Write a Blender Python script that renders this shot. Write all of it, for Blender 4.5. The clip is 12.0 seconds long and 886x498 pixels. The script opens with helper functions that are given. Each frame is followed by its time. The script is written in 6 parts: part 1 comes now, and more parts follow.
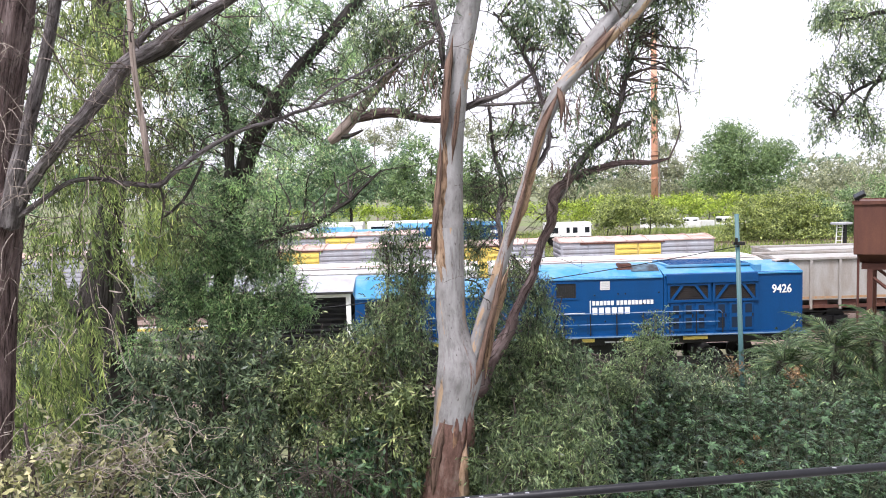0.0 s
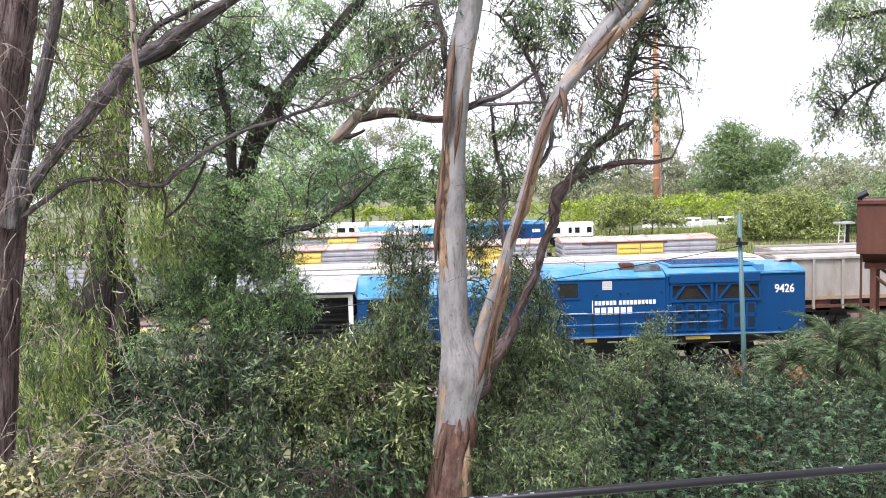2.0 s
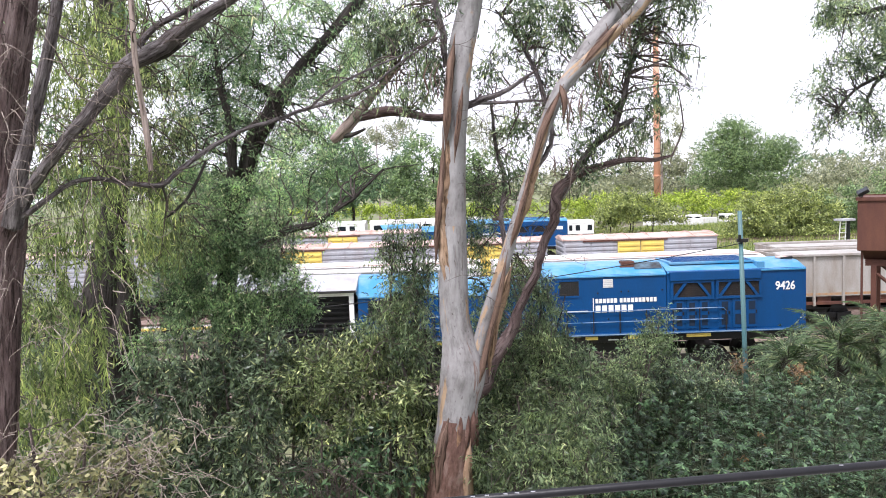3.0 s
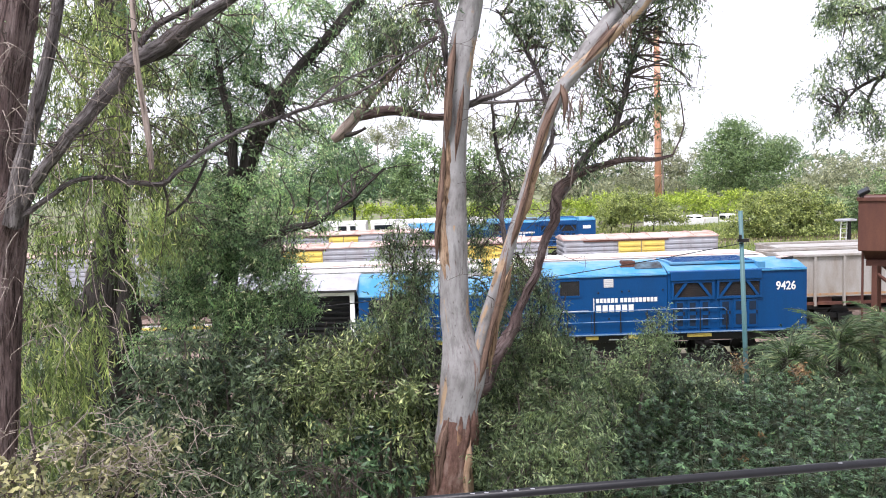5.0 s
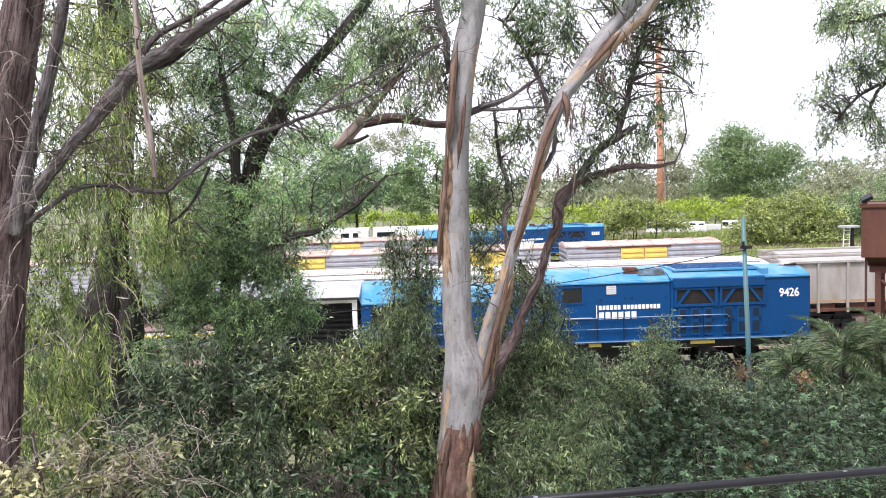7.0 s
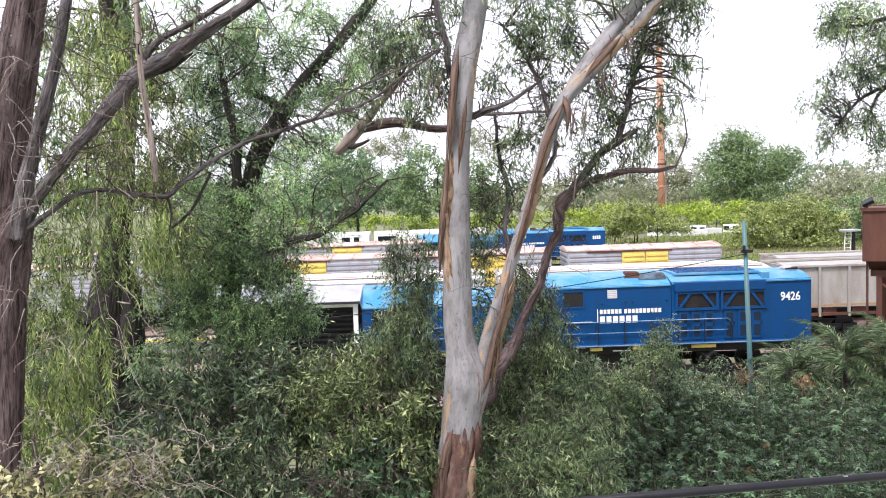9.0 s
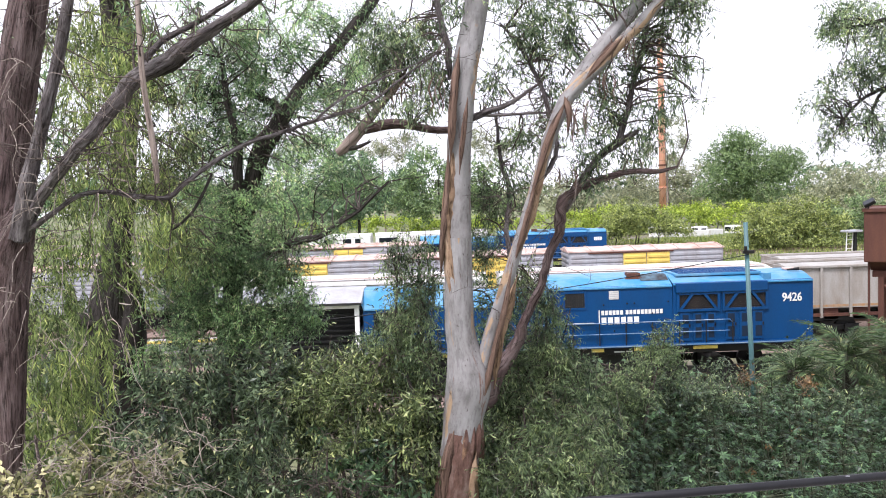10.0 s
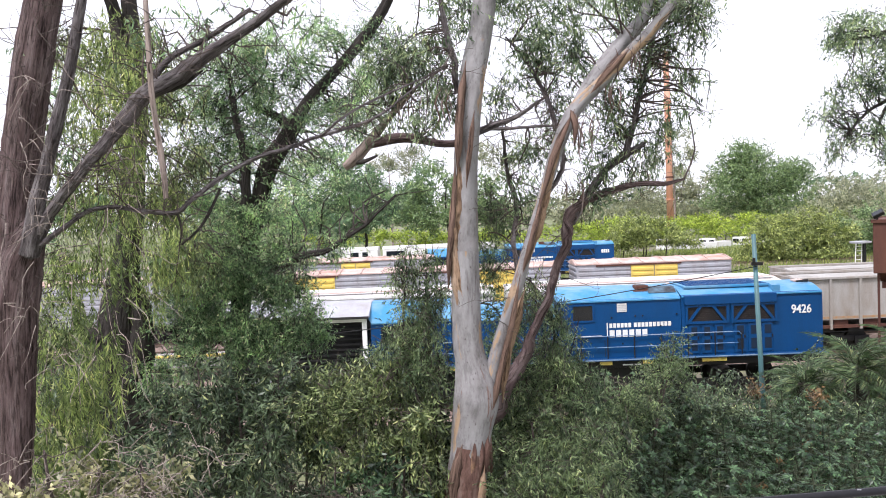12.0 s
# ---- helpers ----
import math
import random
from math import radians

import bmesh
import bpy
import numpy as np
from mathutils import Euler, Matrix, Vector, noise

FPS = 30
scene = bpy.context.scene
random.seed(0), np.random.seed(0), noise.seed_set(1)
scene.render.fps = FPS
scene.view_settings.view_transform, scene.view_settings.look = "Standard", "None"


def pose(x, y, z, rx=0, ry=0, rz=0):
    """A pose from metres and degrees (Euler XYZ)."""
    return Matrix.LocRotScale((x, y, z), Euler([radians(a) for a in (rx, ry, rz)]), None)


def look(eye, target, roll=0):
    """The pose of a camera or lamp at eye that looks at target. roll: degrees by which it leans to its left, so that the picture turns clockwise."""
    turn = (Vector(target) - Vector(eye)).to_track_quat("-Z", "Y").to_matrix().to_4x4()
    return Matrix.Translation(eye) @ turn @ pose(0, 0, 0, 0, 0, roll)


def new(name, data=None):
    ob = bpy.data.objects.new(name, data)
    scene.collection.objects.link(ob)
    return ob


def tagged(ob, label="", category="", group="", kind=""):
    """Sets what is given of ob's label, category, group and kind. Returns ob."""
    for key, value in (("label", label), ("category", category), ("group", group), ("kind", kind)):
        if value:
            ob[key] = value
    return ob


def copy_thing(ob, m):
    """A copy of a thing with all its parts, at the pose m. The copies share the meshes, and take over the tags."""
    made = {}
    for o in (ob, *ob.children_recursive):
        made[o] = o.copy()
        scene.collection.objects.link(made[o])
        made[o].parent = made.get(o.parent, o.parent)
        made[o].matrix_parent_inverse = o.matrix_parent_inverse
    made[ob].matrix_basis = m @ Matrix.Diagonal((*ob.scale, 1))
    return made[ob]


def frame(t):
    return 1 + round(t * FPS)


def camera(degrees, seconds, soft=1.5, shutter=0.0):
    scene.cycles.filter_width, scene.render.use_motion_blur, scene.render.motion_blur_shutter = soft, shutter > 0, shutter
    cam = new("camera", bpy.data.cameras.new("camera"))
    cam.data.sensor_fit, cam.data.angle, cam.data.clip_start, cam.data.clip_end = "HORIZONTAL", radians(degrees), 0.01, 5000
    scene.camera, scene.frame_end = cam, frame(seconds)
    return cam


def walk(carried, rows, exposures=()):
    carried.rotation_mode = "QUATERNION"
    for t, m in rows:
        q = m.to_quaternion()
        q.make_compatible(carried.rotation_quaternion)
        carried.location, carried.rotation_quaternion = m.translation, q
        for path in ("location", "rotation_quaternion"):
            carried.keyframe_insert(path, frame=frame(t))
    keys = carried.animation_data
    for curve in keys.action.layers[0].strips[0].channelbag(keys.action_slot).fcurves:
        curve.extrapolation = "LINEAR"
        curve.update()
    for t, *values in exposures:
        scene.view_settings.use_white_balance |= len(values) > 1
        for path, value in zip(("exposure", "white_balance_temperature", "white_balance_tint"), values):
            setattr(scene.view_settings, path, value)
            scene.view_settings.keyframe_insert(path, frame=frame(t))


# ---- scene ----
cam = camera(60.0, 12.0, 1.0)
walk(cam, [
    (0, pose(0.003, -0.003, 6.756, 85.46, 1.66, -0.23)),
    (0.5, pose(-0.001, -0.001, 6.755, 85.32, 1.67, -0.25)),
    (1, pose(0.002, -0.002, 6.756, 85.25, 1.81, -0.24)),
    (1.5, pose(-0.001, 0.004, 6.752, 85.00, 1.75, -0.30)),
    (2, pose(-0.003, 0.005, 6.753, 85.48, 1.75, -0.09)),
    (2.5, pose(0.002, -0.009, 6.756, 85.68, 1.87, 0.01)),
    (3, pose(-0.002, 0.003, 6.756, 85.35, 1.96, -0.06)),
    (5, pose(-0.000, -0.002, 6.750, 85.34, 1.89, -0.00)),
    (5.5, pose(0.000, -0.000, 6.750, 85.40, 1.90, 0.00)),
    (6, pose(-0.002, 0.003, 6.748, 85.31, 2.06, -0.06)),
    (6.5, pose(0.003, -0.000, 6.750, 85.38, 2.14, -0.02)),
    (7, pose(0.000, -0.000, 6.751, 85.87, 1.97, 0.18)),
    (9, pose(0.002, -0.004, 6.755, 86.17, 2.01, 0.25)),
    (9.5, pose(0.003, -0.004, 6.751, 86.20, 2.05, 0.26)),
    (10, pose(0.002, -0.005, 6.752, 86.28, 2.11, 0.34)),
    (10.5, pose(0.003, -0.009, 6.754, 86.18, 2.16, 0.60)),
    (11, pose(-0.001, -0.005, 6.753, 86.47, 2.29, 0.69)),
    (11.5, pose(-0.001, -0.008, 6.754, 86.90, 2.14, 0.73)),
    (12, pose(0.001, -0.012, 6.755, 87.28, 2.41, 0.86)),
], exposures=[(0, 0.66, 6180, 19), (5.5, 0.63, 6180, 19), (7, 0.66, 6180, 19), (9.5, 0.58, 6180, 19), (12, 0.47, 6180, 19)])

# ---- light: a bright overcast afternoon ----
world = bpy.data.worlds.new("overcast_sky")
scene.world = world
world.use_nodes = True
wn, wl = world.node_tree.nodes, world.node_tree.links
sky = wn.new("ShaderNodeTexSky")
sky.sky_type, sky.sun_disc = "NISHITA", False
sky.sun_elevation, sky.sun_rotation = radians(55), radians(215)
sky.dust_density, sky.ozone_density = 3.0, 1.0
pale = wn.new("ShaderNodeHueSaturation")
pale.inputs["Saturation"].default_value = 0.12
pale.inputs["Value"].default_value = 1.0
wl.new(sky.outputs[0], pale.inputs["Color"])
cloud = wn.new("ShaderNodeMixRGB")
cloud.inputs[0].default_value = 0.6
cloud.inputs[2].default_value = (11.0, 11.2, 11.6, 1)
wl.new(pale.outputs[0], cloud.inputs[1])
wl.new(cloud.outputs[0], wn["Background"].inputs["Color"])
wn["Background"].inputs["Strength"].default_value = 0.125

sun_data = bpy.data.lights.new("sun", "SUN")
sun_data.energy, sun_data.angle, sun_data.color = 3.3, radians(14), (1.0, 0.97, 0.93)
sun = new("sun", sun_data)
sun.matrix_world = look((-12, -18, 36), (0, 0, 0))


# ---- materials ----
def mat(name):
    m = bpy.data.materials.new(name)
    m.use_nodes = True
    return m, m.node_tree.nodes, m.node_tree.links, m.node_tree.nodes["Principled BSDF"]


def ramp(n, l, source, stops):
    r = n.new("ShaderNodeValToRGB")
    while len(r.color_ramp.elements) < len(stops):
        r.color_ramp.elements.new(0.5)
    for e, (p, c) in zip(r.color_ramp.elements, stops):
        e.position, e.color = p, (*c, 1)
    l.new(source, r.inputs[0])
    return r.outputs[0]


def noise_tex(n, l, scale, stretch=(1, 1, 1), detail=6, rough=0.6, space="Object"):
    co = n.new("ShaderNodeTexCoord")
    mp = n.new("ShaderNodeMapping")
    mp.inputs["Scale"].default_value = stretch
    t = n.new("ShaderNodeTexNoise")
    t.inputs["Scale"].default_value, t.inputs["Detail"].default_value, t.inputs["Roughness"].default_value = scale, detail, rough
    l.new(co.outputs[space], mp.inputs[0])
    l.new(mp.outputs[0], t.inputs["Vector"])
    return t.outputs["Fac"]


def mixed(n, l, fac, a, b, blend="MIX"):
    m = n.new("ShaderNodeMixRGB")
    m.blend_type = blend
    for s, v in ((0, fac), (1, a), (2, b)):
        if isinstance(v, (int, float)):
            m.inputs[s].default_value = v
        elif isinstance(v, tuple):
            m.inputs[s].default_value = (*v, 1)
        else:
            l.new(v, m.inputs[s])
    return m.outputs[0]


def bump(n, l, b, height, strength, dist=0.01):
    k = n.new("ShaderNodeBump")
    k.inputs["Strength"].default_value, k.inputs["Distance"].default_value = strength, dist
    l.new(height, k.inputs["Height"])
    l.new(k.outputs[0], b.inputs["Normal"])


def painted(name, base, dirt, amount=0.5, rough=0.45, metal=0.0, scale=1.6, streak=(1, 1, 0.25), grain=0.15):
    """Weathered paint or metal: base colour, grime in streaks, fine grain."""
    m, n, l, b = mat(name)
    big = ramp(n, l, noise_tex(n, l, scale, streak), [(0.42, (0, 0, 0)), (0.72, (amount,) * 3)])
    fine = ramp(n, l, noise_tex(n, l, scale * 14, (1, 1, 0.6)), [(0.35, (1 - grain,) * 3), (0.7, (1, 1, 1))])
    c = mixed(n, l, big, base, dirt)
    l.new(mixed(n, l, 1.0, c, fine, "MULTIPLY"), b.inputs["Base Color"])
    b.inputs["Roughness"].default_value, b.inputs["Metallic"].default_value = rough, metal
    bump(n, l, b, noise_tex(n, l, scale * 6), 0.12)
    b.inputs["Specular IOR Level"].default_value = 0.3
    return m


def leafy(name, dark, light, yellow, share=0.16, gloss=0.34, trans=0.32):
    """Leaves: each one its own shade, noise patches painting dim gaps and lit clumps, light passing through."""
    m, n, l, b = mat(name)
    geo = n.new("ShaderNodeNewGeometry")
    c = ramp(n, l, geo.outputs["Random Per Island"], [(0.0, dark), (0.75 - share, light), (1.0 - share, light), (1.0, yellow)])
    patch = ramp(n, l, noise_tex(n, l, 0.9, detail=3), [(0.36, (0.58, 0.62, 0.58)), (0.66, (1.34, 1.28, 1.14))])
    # finer patches put the shade of gaps and bright clumps into the colour
    shade_patch = ramp(n, l, noise_tex(n, l, 4.5, detail=2), [(0.37, (0.40, 0.43, 0.46)), (0.64, (1.6, 1.55, 1.42))])
    c = mixed(n, l, 1.0, mixed(n, l, 1.0, c, patch, "MULTIPLY"), shade_patch, "MULTIPLY")
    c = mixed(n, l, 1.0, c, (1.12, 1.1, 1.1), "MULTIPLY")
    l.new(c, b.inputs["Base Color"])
    b.inputs["Roughness"].default_value = gloss
    b.inputs["Specular IOR Level"].default_value = 0.24
    t = n.new("ShaderNodeBsdfTranslucent")
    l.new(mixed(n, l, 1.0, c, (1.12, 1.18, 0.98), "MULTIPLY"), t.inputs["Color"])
    s = n.new("ShaderNodeMixShader")
    s.inputs[0].default_value = trans
    l.new(b.outputs[0], s.inputs[1])
    l.new(t.outputs[0], s.inputs[2])
    l.new(s.outputs[0], n["Material Output"].inputs["Surface"])
    return m


def barky(name, stops, scale=3.0, stretch=(1, 1, 0.16), blotch=None, relief=0.5, along=True):
    """Bark: fibres that follow the limb, patches that have peeled, cracks and grime."""
    m, n, l, b = mat(name)

    def tex(s, st, detail=6, rough=0.6):
        if not along:
            return noise_tex(n, l, s, st, detail, rough)
        at = n.new("ShaderNodeAttribute")
        at.attribute_name = "bark"
        mp = n.new("ShaderNodeMapping")
        mp.inputs["Scale"].default_value = st
        t = n.new("ShaderNodeTexNoise")
        t.inputs["Scale"].default_value, t.inputs["Detail"].default_value, t.inputs["Roughness"].default_value = s, detail, rough
        l.new(at.outputs["Vector"], mp.inputs[0])
        l.new(mp.outputs[0], t.inputs["Vector"])
        return t.outputs["Fac"]

    c = ramp(n, l, tex(scale * 2.2, stretch, 8, 0.7), stops)
    if blotch:
        k = ramp(n, l, tex(3.4, (1.3, 1.3, 0.22), 6, 0.62), [(0.585, (0, 0, 0)), (0.61, (0.9, 0.9, 0.9))])
        c = mixed(n, l, k, c, blotch)
        k = ramp(n, l, tex(6.0, (1.4, 1.4, 0.16), 6, 0.65), [(0.63, (0, 0, 0)), (0.66, (0.75, 0.75, 0.75))])
        c = mixed(n, l, k, c, (0.16, 0.085, 0.062))
        k = ramp(n, l, tex(26, (1, 1, 0.7), 3, 0.5), [(0.66, (1, 1, 1)), (0.72, (0.5, 0.47, 0.45))])
        c = mixed(n, l, 1.0, c, k, "MULTIPLY")
    crack = ramp(n, l, tex(scale * 9, (1, 1, stretch[2] * 0.6), 6, 0.7), [(0.38, (0.26, 0.24, 0.23)), (0.50, (0.95, 0.95, 0.95)), (0.75, (1.25, 1.25, 1.25))])
    l.new(mixed(n, l, 0.4 if blotch else 1.0, c, crack, "MULTIPLY"), b.inputs["Base Color"])
    b.inputs["Roughness"].default_value, b.inputs["Specular IOR Level"].default_value = 0.85, 0.2
    bump(n, l, b, tex(scale * 7, (1, 1, stretch[2] * 0.7), 8, 0.7), relief, 0.06)
    return m


M_GUM = barky("gum_bark", [(0.28, (0.13, 0.118, 0.112)), (0.42, (0.225, 0.215, 0.212)), (0.60, (0.285, 0.278, 0.276)), (0.8, (0.36, 0.345, 0.33))], 1.5, (1, 1, 0.6), (0.36, 0.25, 0.155), 0.35)
M_GUM_LOW = barky("gum_bark_peeling", [(0.30, (0.075, 0.04, 0.032)), (0.5, (0.165, 0.095, 0.075)), (0.7, (0.27, 0.20, 0.17))], 3.0, (1, 1, 0.5), (0.33, 0.20, 0.12), 0.8)
M_TAN = barky("tan_inner_bark", [(0.3, (0.13, 0.075, 0.05)), (0.5, (0.32, 0.215, 0.14)), (0.75, (0.43, 0.34, 0.26))], 3.0, (1, 1, 0.25), None, 0.5)
M_STRIP = barky("loose_bark", [(0.3, (0.09, 0.055, 0.042)), (0.6, (0.19, 0.125, 0.095)), (0.8, (0.30, 0.22, 0.17))], 6, (1, 1, 0.1))
M_ROUGH = barky("rough_bark", [(0.34, (0.05, 0.042, 0.042)), (0.5, (0.15, 0.13, 0.128)), (0.68, (0.32, 0.295, 0.29))], 7, (1, 1, 0.2), None, 1.0)
M_RED = barky("reddish_bark", [(0.34, (0.05, 0.032, 0.03)), (0.5, (0.145, 0.10, 0.095)), (0.7, (0.27, 0.215, 0.205))], 6, (1, 1, 0.16), None, 1.0)
M_DARKBARK = barky("dark_bark", [(0.3, (0.022, 0.02, 0.018)), (0.55, (0.055, 0.048, 0.042)), (0.8, (0.10, 0.09, 0.08))], 5, (1, 1, 0.16), None, 0.9)
M_DEAD = barky("dead_wood", [(0.3, (0.16, 0.12, 0.10)), (0.55, (0.32, 0.26, 0.225)), (0.8, (0.46, 0.40, 0.36))], 6, (1, 1, 0.1))
M_TWIG = barky("twig_bark", [(0.3, (0.05, 0.04, 0.034)), (0.7, (0.15, 0.12, 0.105))], 6, (1, 1, 1), None, 0.2, False)
M_DARKTWIG = barky("dark_twig_bark", [(0.3, (0.03, 0.025, 0.022)), (0.7, (0.085, 0.07, 0.06))], 6, (1, 1, 1), None, 0.2, False)
M_GREENSTEM = barky("green_stem", [(0.3, (0.030, 0.040, 0.022)), (0.7, (0.075, 0.085, 0.05))], 6, (1, 1, 1), None, 0.2, False)
M_DRYTWIG = barky("dry_twig", [(0.3, (0.20, 0.16, 0.13)), (0.7, (0.42, 0.36, 0.32))], 6, (1, 1, 1), None, 0.2, False)

M_L_GUM = leafy("gum_leaves", (0.047, 0.076, 0.048), (0.219, 0.303, 0.200), (0.509, 0.585, 0.352), trans=0.5)
M_L_ACACIA = leafy("acacia_leaves", (0.075, 0.143, 0.089), (0.323, 0.476, 0.291), (0.700, 0.700, 0.557), trans=0.58)
M_L_WILLOW = leafy("willow_leaves", (0.068, 0.101, 0.041), (0.209, 0.277, 0.115), (0.486, 0.513, 0.257), 0.2, trans=0.45)
# SHRUB, OLIVE, SHOOT, CASTOR: first colour lowered to paint the thicket's shaded gaps
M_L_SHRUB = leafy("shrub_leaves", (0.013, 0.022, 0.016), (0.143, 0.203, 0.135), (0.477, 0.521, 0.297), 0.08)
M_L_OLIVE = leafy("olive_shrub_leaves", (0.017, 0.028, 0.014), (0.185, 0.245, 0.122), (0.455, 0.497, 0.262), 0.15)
M_L_PALE = leafy("pale_leaves", (0.099, 0.105, 0.061), (0.253, 0.259, 0.154), (0.495, 0.473, 0.330), 0.25)
M_L_SHOOT = leafy("young_gum_leaves", (0.026, 0.044, 0.027), (0.19, 0.265, 0.16), (0.39, 0.45, 0.27), 0.14, trans=0.5)
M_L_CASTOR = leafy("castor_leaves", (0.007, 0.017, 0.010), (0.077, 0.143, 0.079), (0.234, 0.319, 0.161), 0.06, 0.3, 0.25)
M_L_PALM = leafy("palm_leaflets", (0.021, 0.046, 0.022), (0.075, 0.124, 0.060), (0.247, 0.265, 0.132), 0.12, 0.4, 0.15)
# FAR, FARDARK and FARPALE: distance haze is mixed into the leaf colours
M_L_FAR = leafy("far_tree_leaves", (0.066, 0.110, 0.057), (0.208, 0.309, 0.158), (0.328, 0.416, 0.214), 0.1, trans=0.22)
M_L_FARDARK = leafy("far_dark_leaves", (0.075, 0.142, 0.091), (0.152, 0.248, 0.152), (0.252, 0.354, 0.202), 0.1, trans=0.22)
M_L_HEDGE = leafy("yellow_green_leaves", (0.140, 0.214, 0.038), (0.323, 0.427, 0.074), (0.505, 0.580, 0.150), 0.2)
M_L_FARPALE = leafy("haze_tinted_leaves", (0.203, 0.230, 0.169), (0.304, 0.331, 0.250), (0.378, 0.398, 0.304), 0.15)
M_L_BROWN = leafy("dry_seed_heads", (0.092, 0.058, 0.035), (0.172, 0.115, 0.069), (0.230, 0.172, 0.103))
M_L_BUSH = leafy("bush_leaves", (0.075, 0.105, 0.040), (0.275, 0.335, 0.130), (0.44, 0.49, 0.21), 0.2, trans=0.3)
M_L_GRASS = leafy("grass_blades", (0.081, 0.127, 0.034), (0.196, 0.253, 0.081), (0.345, 0.345, 0.149), 0.25)

M_BLUE = painted("blue_paint", (0.0018, 0.053, 0.175), (0.0045, 0.042, 0.12), 0.6, 0.4)
# the body blue made paler: sky light on the roof, painted in
M_BLUE_ROOF = painted("skylit_blue_roof", (0.04, 0.215, 0.40), (0.20, 0.33, 0.42), 0.7, 0.45)
M_WHITE = painted("white_paint", (0.78, 0.78, 0.76), (0.5, 0.46, 0.40), 0.5, 0.5)
M_GREYWHITE = painted("dusty_white_paint", (0.62, 0.62, 0.61), (0.42, 0.37, 0.32), 0.7, 0.6)
M_GREY = painted("wagon_grey", (0.36, 0.37, 0.40), (0.26, 0.235, 0.22), 0.8, 0.6)
M_BEIGE = painted("hopper_grey", (0.34, 0.325, 0.30), (0.21, 0.165, 0.125), 0.85, 0.65)
M_STAIN = painted("rust_stain", (0.36, 0.21, 0.10), (0.30, 0.27, 0.23), 0.9, 0.8, 0, 5)
M_YELLOW = painted("yellow_paint", (0.74, 0.57, 0.13), (0.52, 0.36, 0.12), 0.5, 0.5)
M_RUSTROOF = painted("rusty_roof", (0.52, 0.40, 0.36), (0.30, 0.17, 0.12), 0.9, 0.8, 0, 1.2, (1, 1, 1))
M_RUST = painted("rust", (0.085, 0.035, 0.026), (0.14, 0.060, 0.036), 0.8, 0.75, 0.1, 2.0)
M_BLACK = painted("black_steel", (0.014, 0.014, 0.015), (0.045, 0.038, 0.032), 0.5, 0.5, 0.2)
M_RAILBLACK = painted("black_gloss_paint", (0.006, 0.006, 0.008), (0.02, 0.02, 0.02), 0.3, 0.42, 0.0, 20)
M_DARK = painted("dark_interior", (0.02, 0.02, 0.02), (0.05, 0.045, 0.04), 0.5, 0.7)
M_GRILLE = painted("grille_mesh", (0.022, 0.018, 0.017), (0.05, 0.035, 0.028), 0.6, 0.8)
M_VENT = painted("dark_blue_mesh", (0.004, 0.016, 0.04), (0.012, 0.02, 0.035), 0.6, 0.7)
M_EDGE = painted("worn_edge_paint", (0.10, 0.20, 0.34), (0.34, 0.38, 0.44), 0.8, 0.6, 0, 2.0, (1, 1, 1))
M_SOOT = painted("soot", (0.03, 0.03, 0.034), (0.10, 0.17, 0.22), 0.9, 0.8, 0, 3.0, (1, 1, 1))
M_HANDRAIL = painted("worn_rail_paint", (0.05, 0.14, 0.30), (0.42, 0.46, 0.52), 0.9, 0.5, 0, 2.0, (1, 1, 1))
M_GLASS, _n, _l, _b = mat("dark_glass")
_b.inputs["Base Color"].default_value = (0.012, 0.016, 0.02, 1)
_b.inputs["Roughness"].default_value = 0.08
M_TEAL = painted("teal_paint", (0.07, 0.16, 0.17), (0.10, 0.12, 0.11), 0.6, 0.5, 0.1, 3)
M_ORANGE = painted("orange_paint", (0.60, 0.27, 0.15), (0.62, 0.44, 0.36), 0.7, 0.6, 0, 0.3, (1, 1, 1))
M_CONCRETE = painted("concrete", (0.36, 0.35, 0.33), (0.22, 0.21, 0.19), 0.7, 0.85, 0, 1.0, (1, 1, 1))
M_STEEL = painted("rail_steel", (0.22, 0.17, 0.14), (0.14, 0.08, 0.05), 0.7, 0.5, 0.6)
M_SLEEPER = painted("sleeper_wood", (0.11, 0.085, 0.065), (0.06, 0.05, 0.04), 0.6, 0.9)


def ground_material():
    m, n, l, b = mat("yard_ground")
    soil = ramp(n, l, noise_tex(n, l, 0.35, detail=8), [(0.35, (0.10, 0.085, 0.062)), (0.6, (0.19, 0.165, 0.13))])
    grass = ramp(n, l, noise_tex(n, l, 2.5, detail=8), [(0.3, (0.07, 0.10, 0.03)), (0.7, (0.17, 0.20, 0.07))])
    where = ramp(n, l, noise_tex(n, l, 0.06, detail=5), [(0.40, (0, 0, 0)), (0.52, (1, 1, 1))])
    l.new(mixed(n, l, where, soil, grass), b.inputs["Base Color"])
    b.inputs["Roughness"].default_value = 0.95
    bump(n, l, b, noise_tex(n, l, 7, detail=8), 0.7, 0.05)
    return m


M_GROUND = ground_material()
M_BALLAST = painted("ballast", (0.34, 0.25, 0.21), (0.12, 0.095, 0.08), 0.9, 0.95, 0, 9, (1, 1, 1), 0.5)


# ---- mesh helpers ----
def empty(name, m, label, category, group=""):
    e = new(name)
    e.empty_display_size = 0.3
    e.matrix_world = m
    return tagged(e, label, category, group)


def part(name, bm, material, parent=None, label="", smooth=False):
    me = bpy.data.meshes.new(name)
    bm.to_mesh(me)
    bm.free()
    me.materials.append(material)
    if smooth:
        me.polygons.foreach_set("use_smooth", [True] * len(me.polygons))
    ob = new(name, me)
    if parent is not None:
        ob.parent = parent
    return tagged(ob, label)


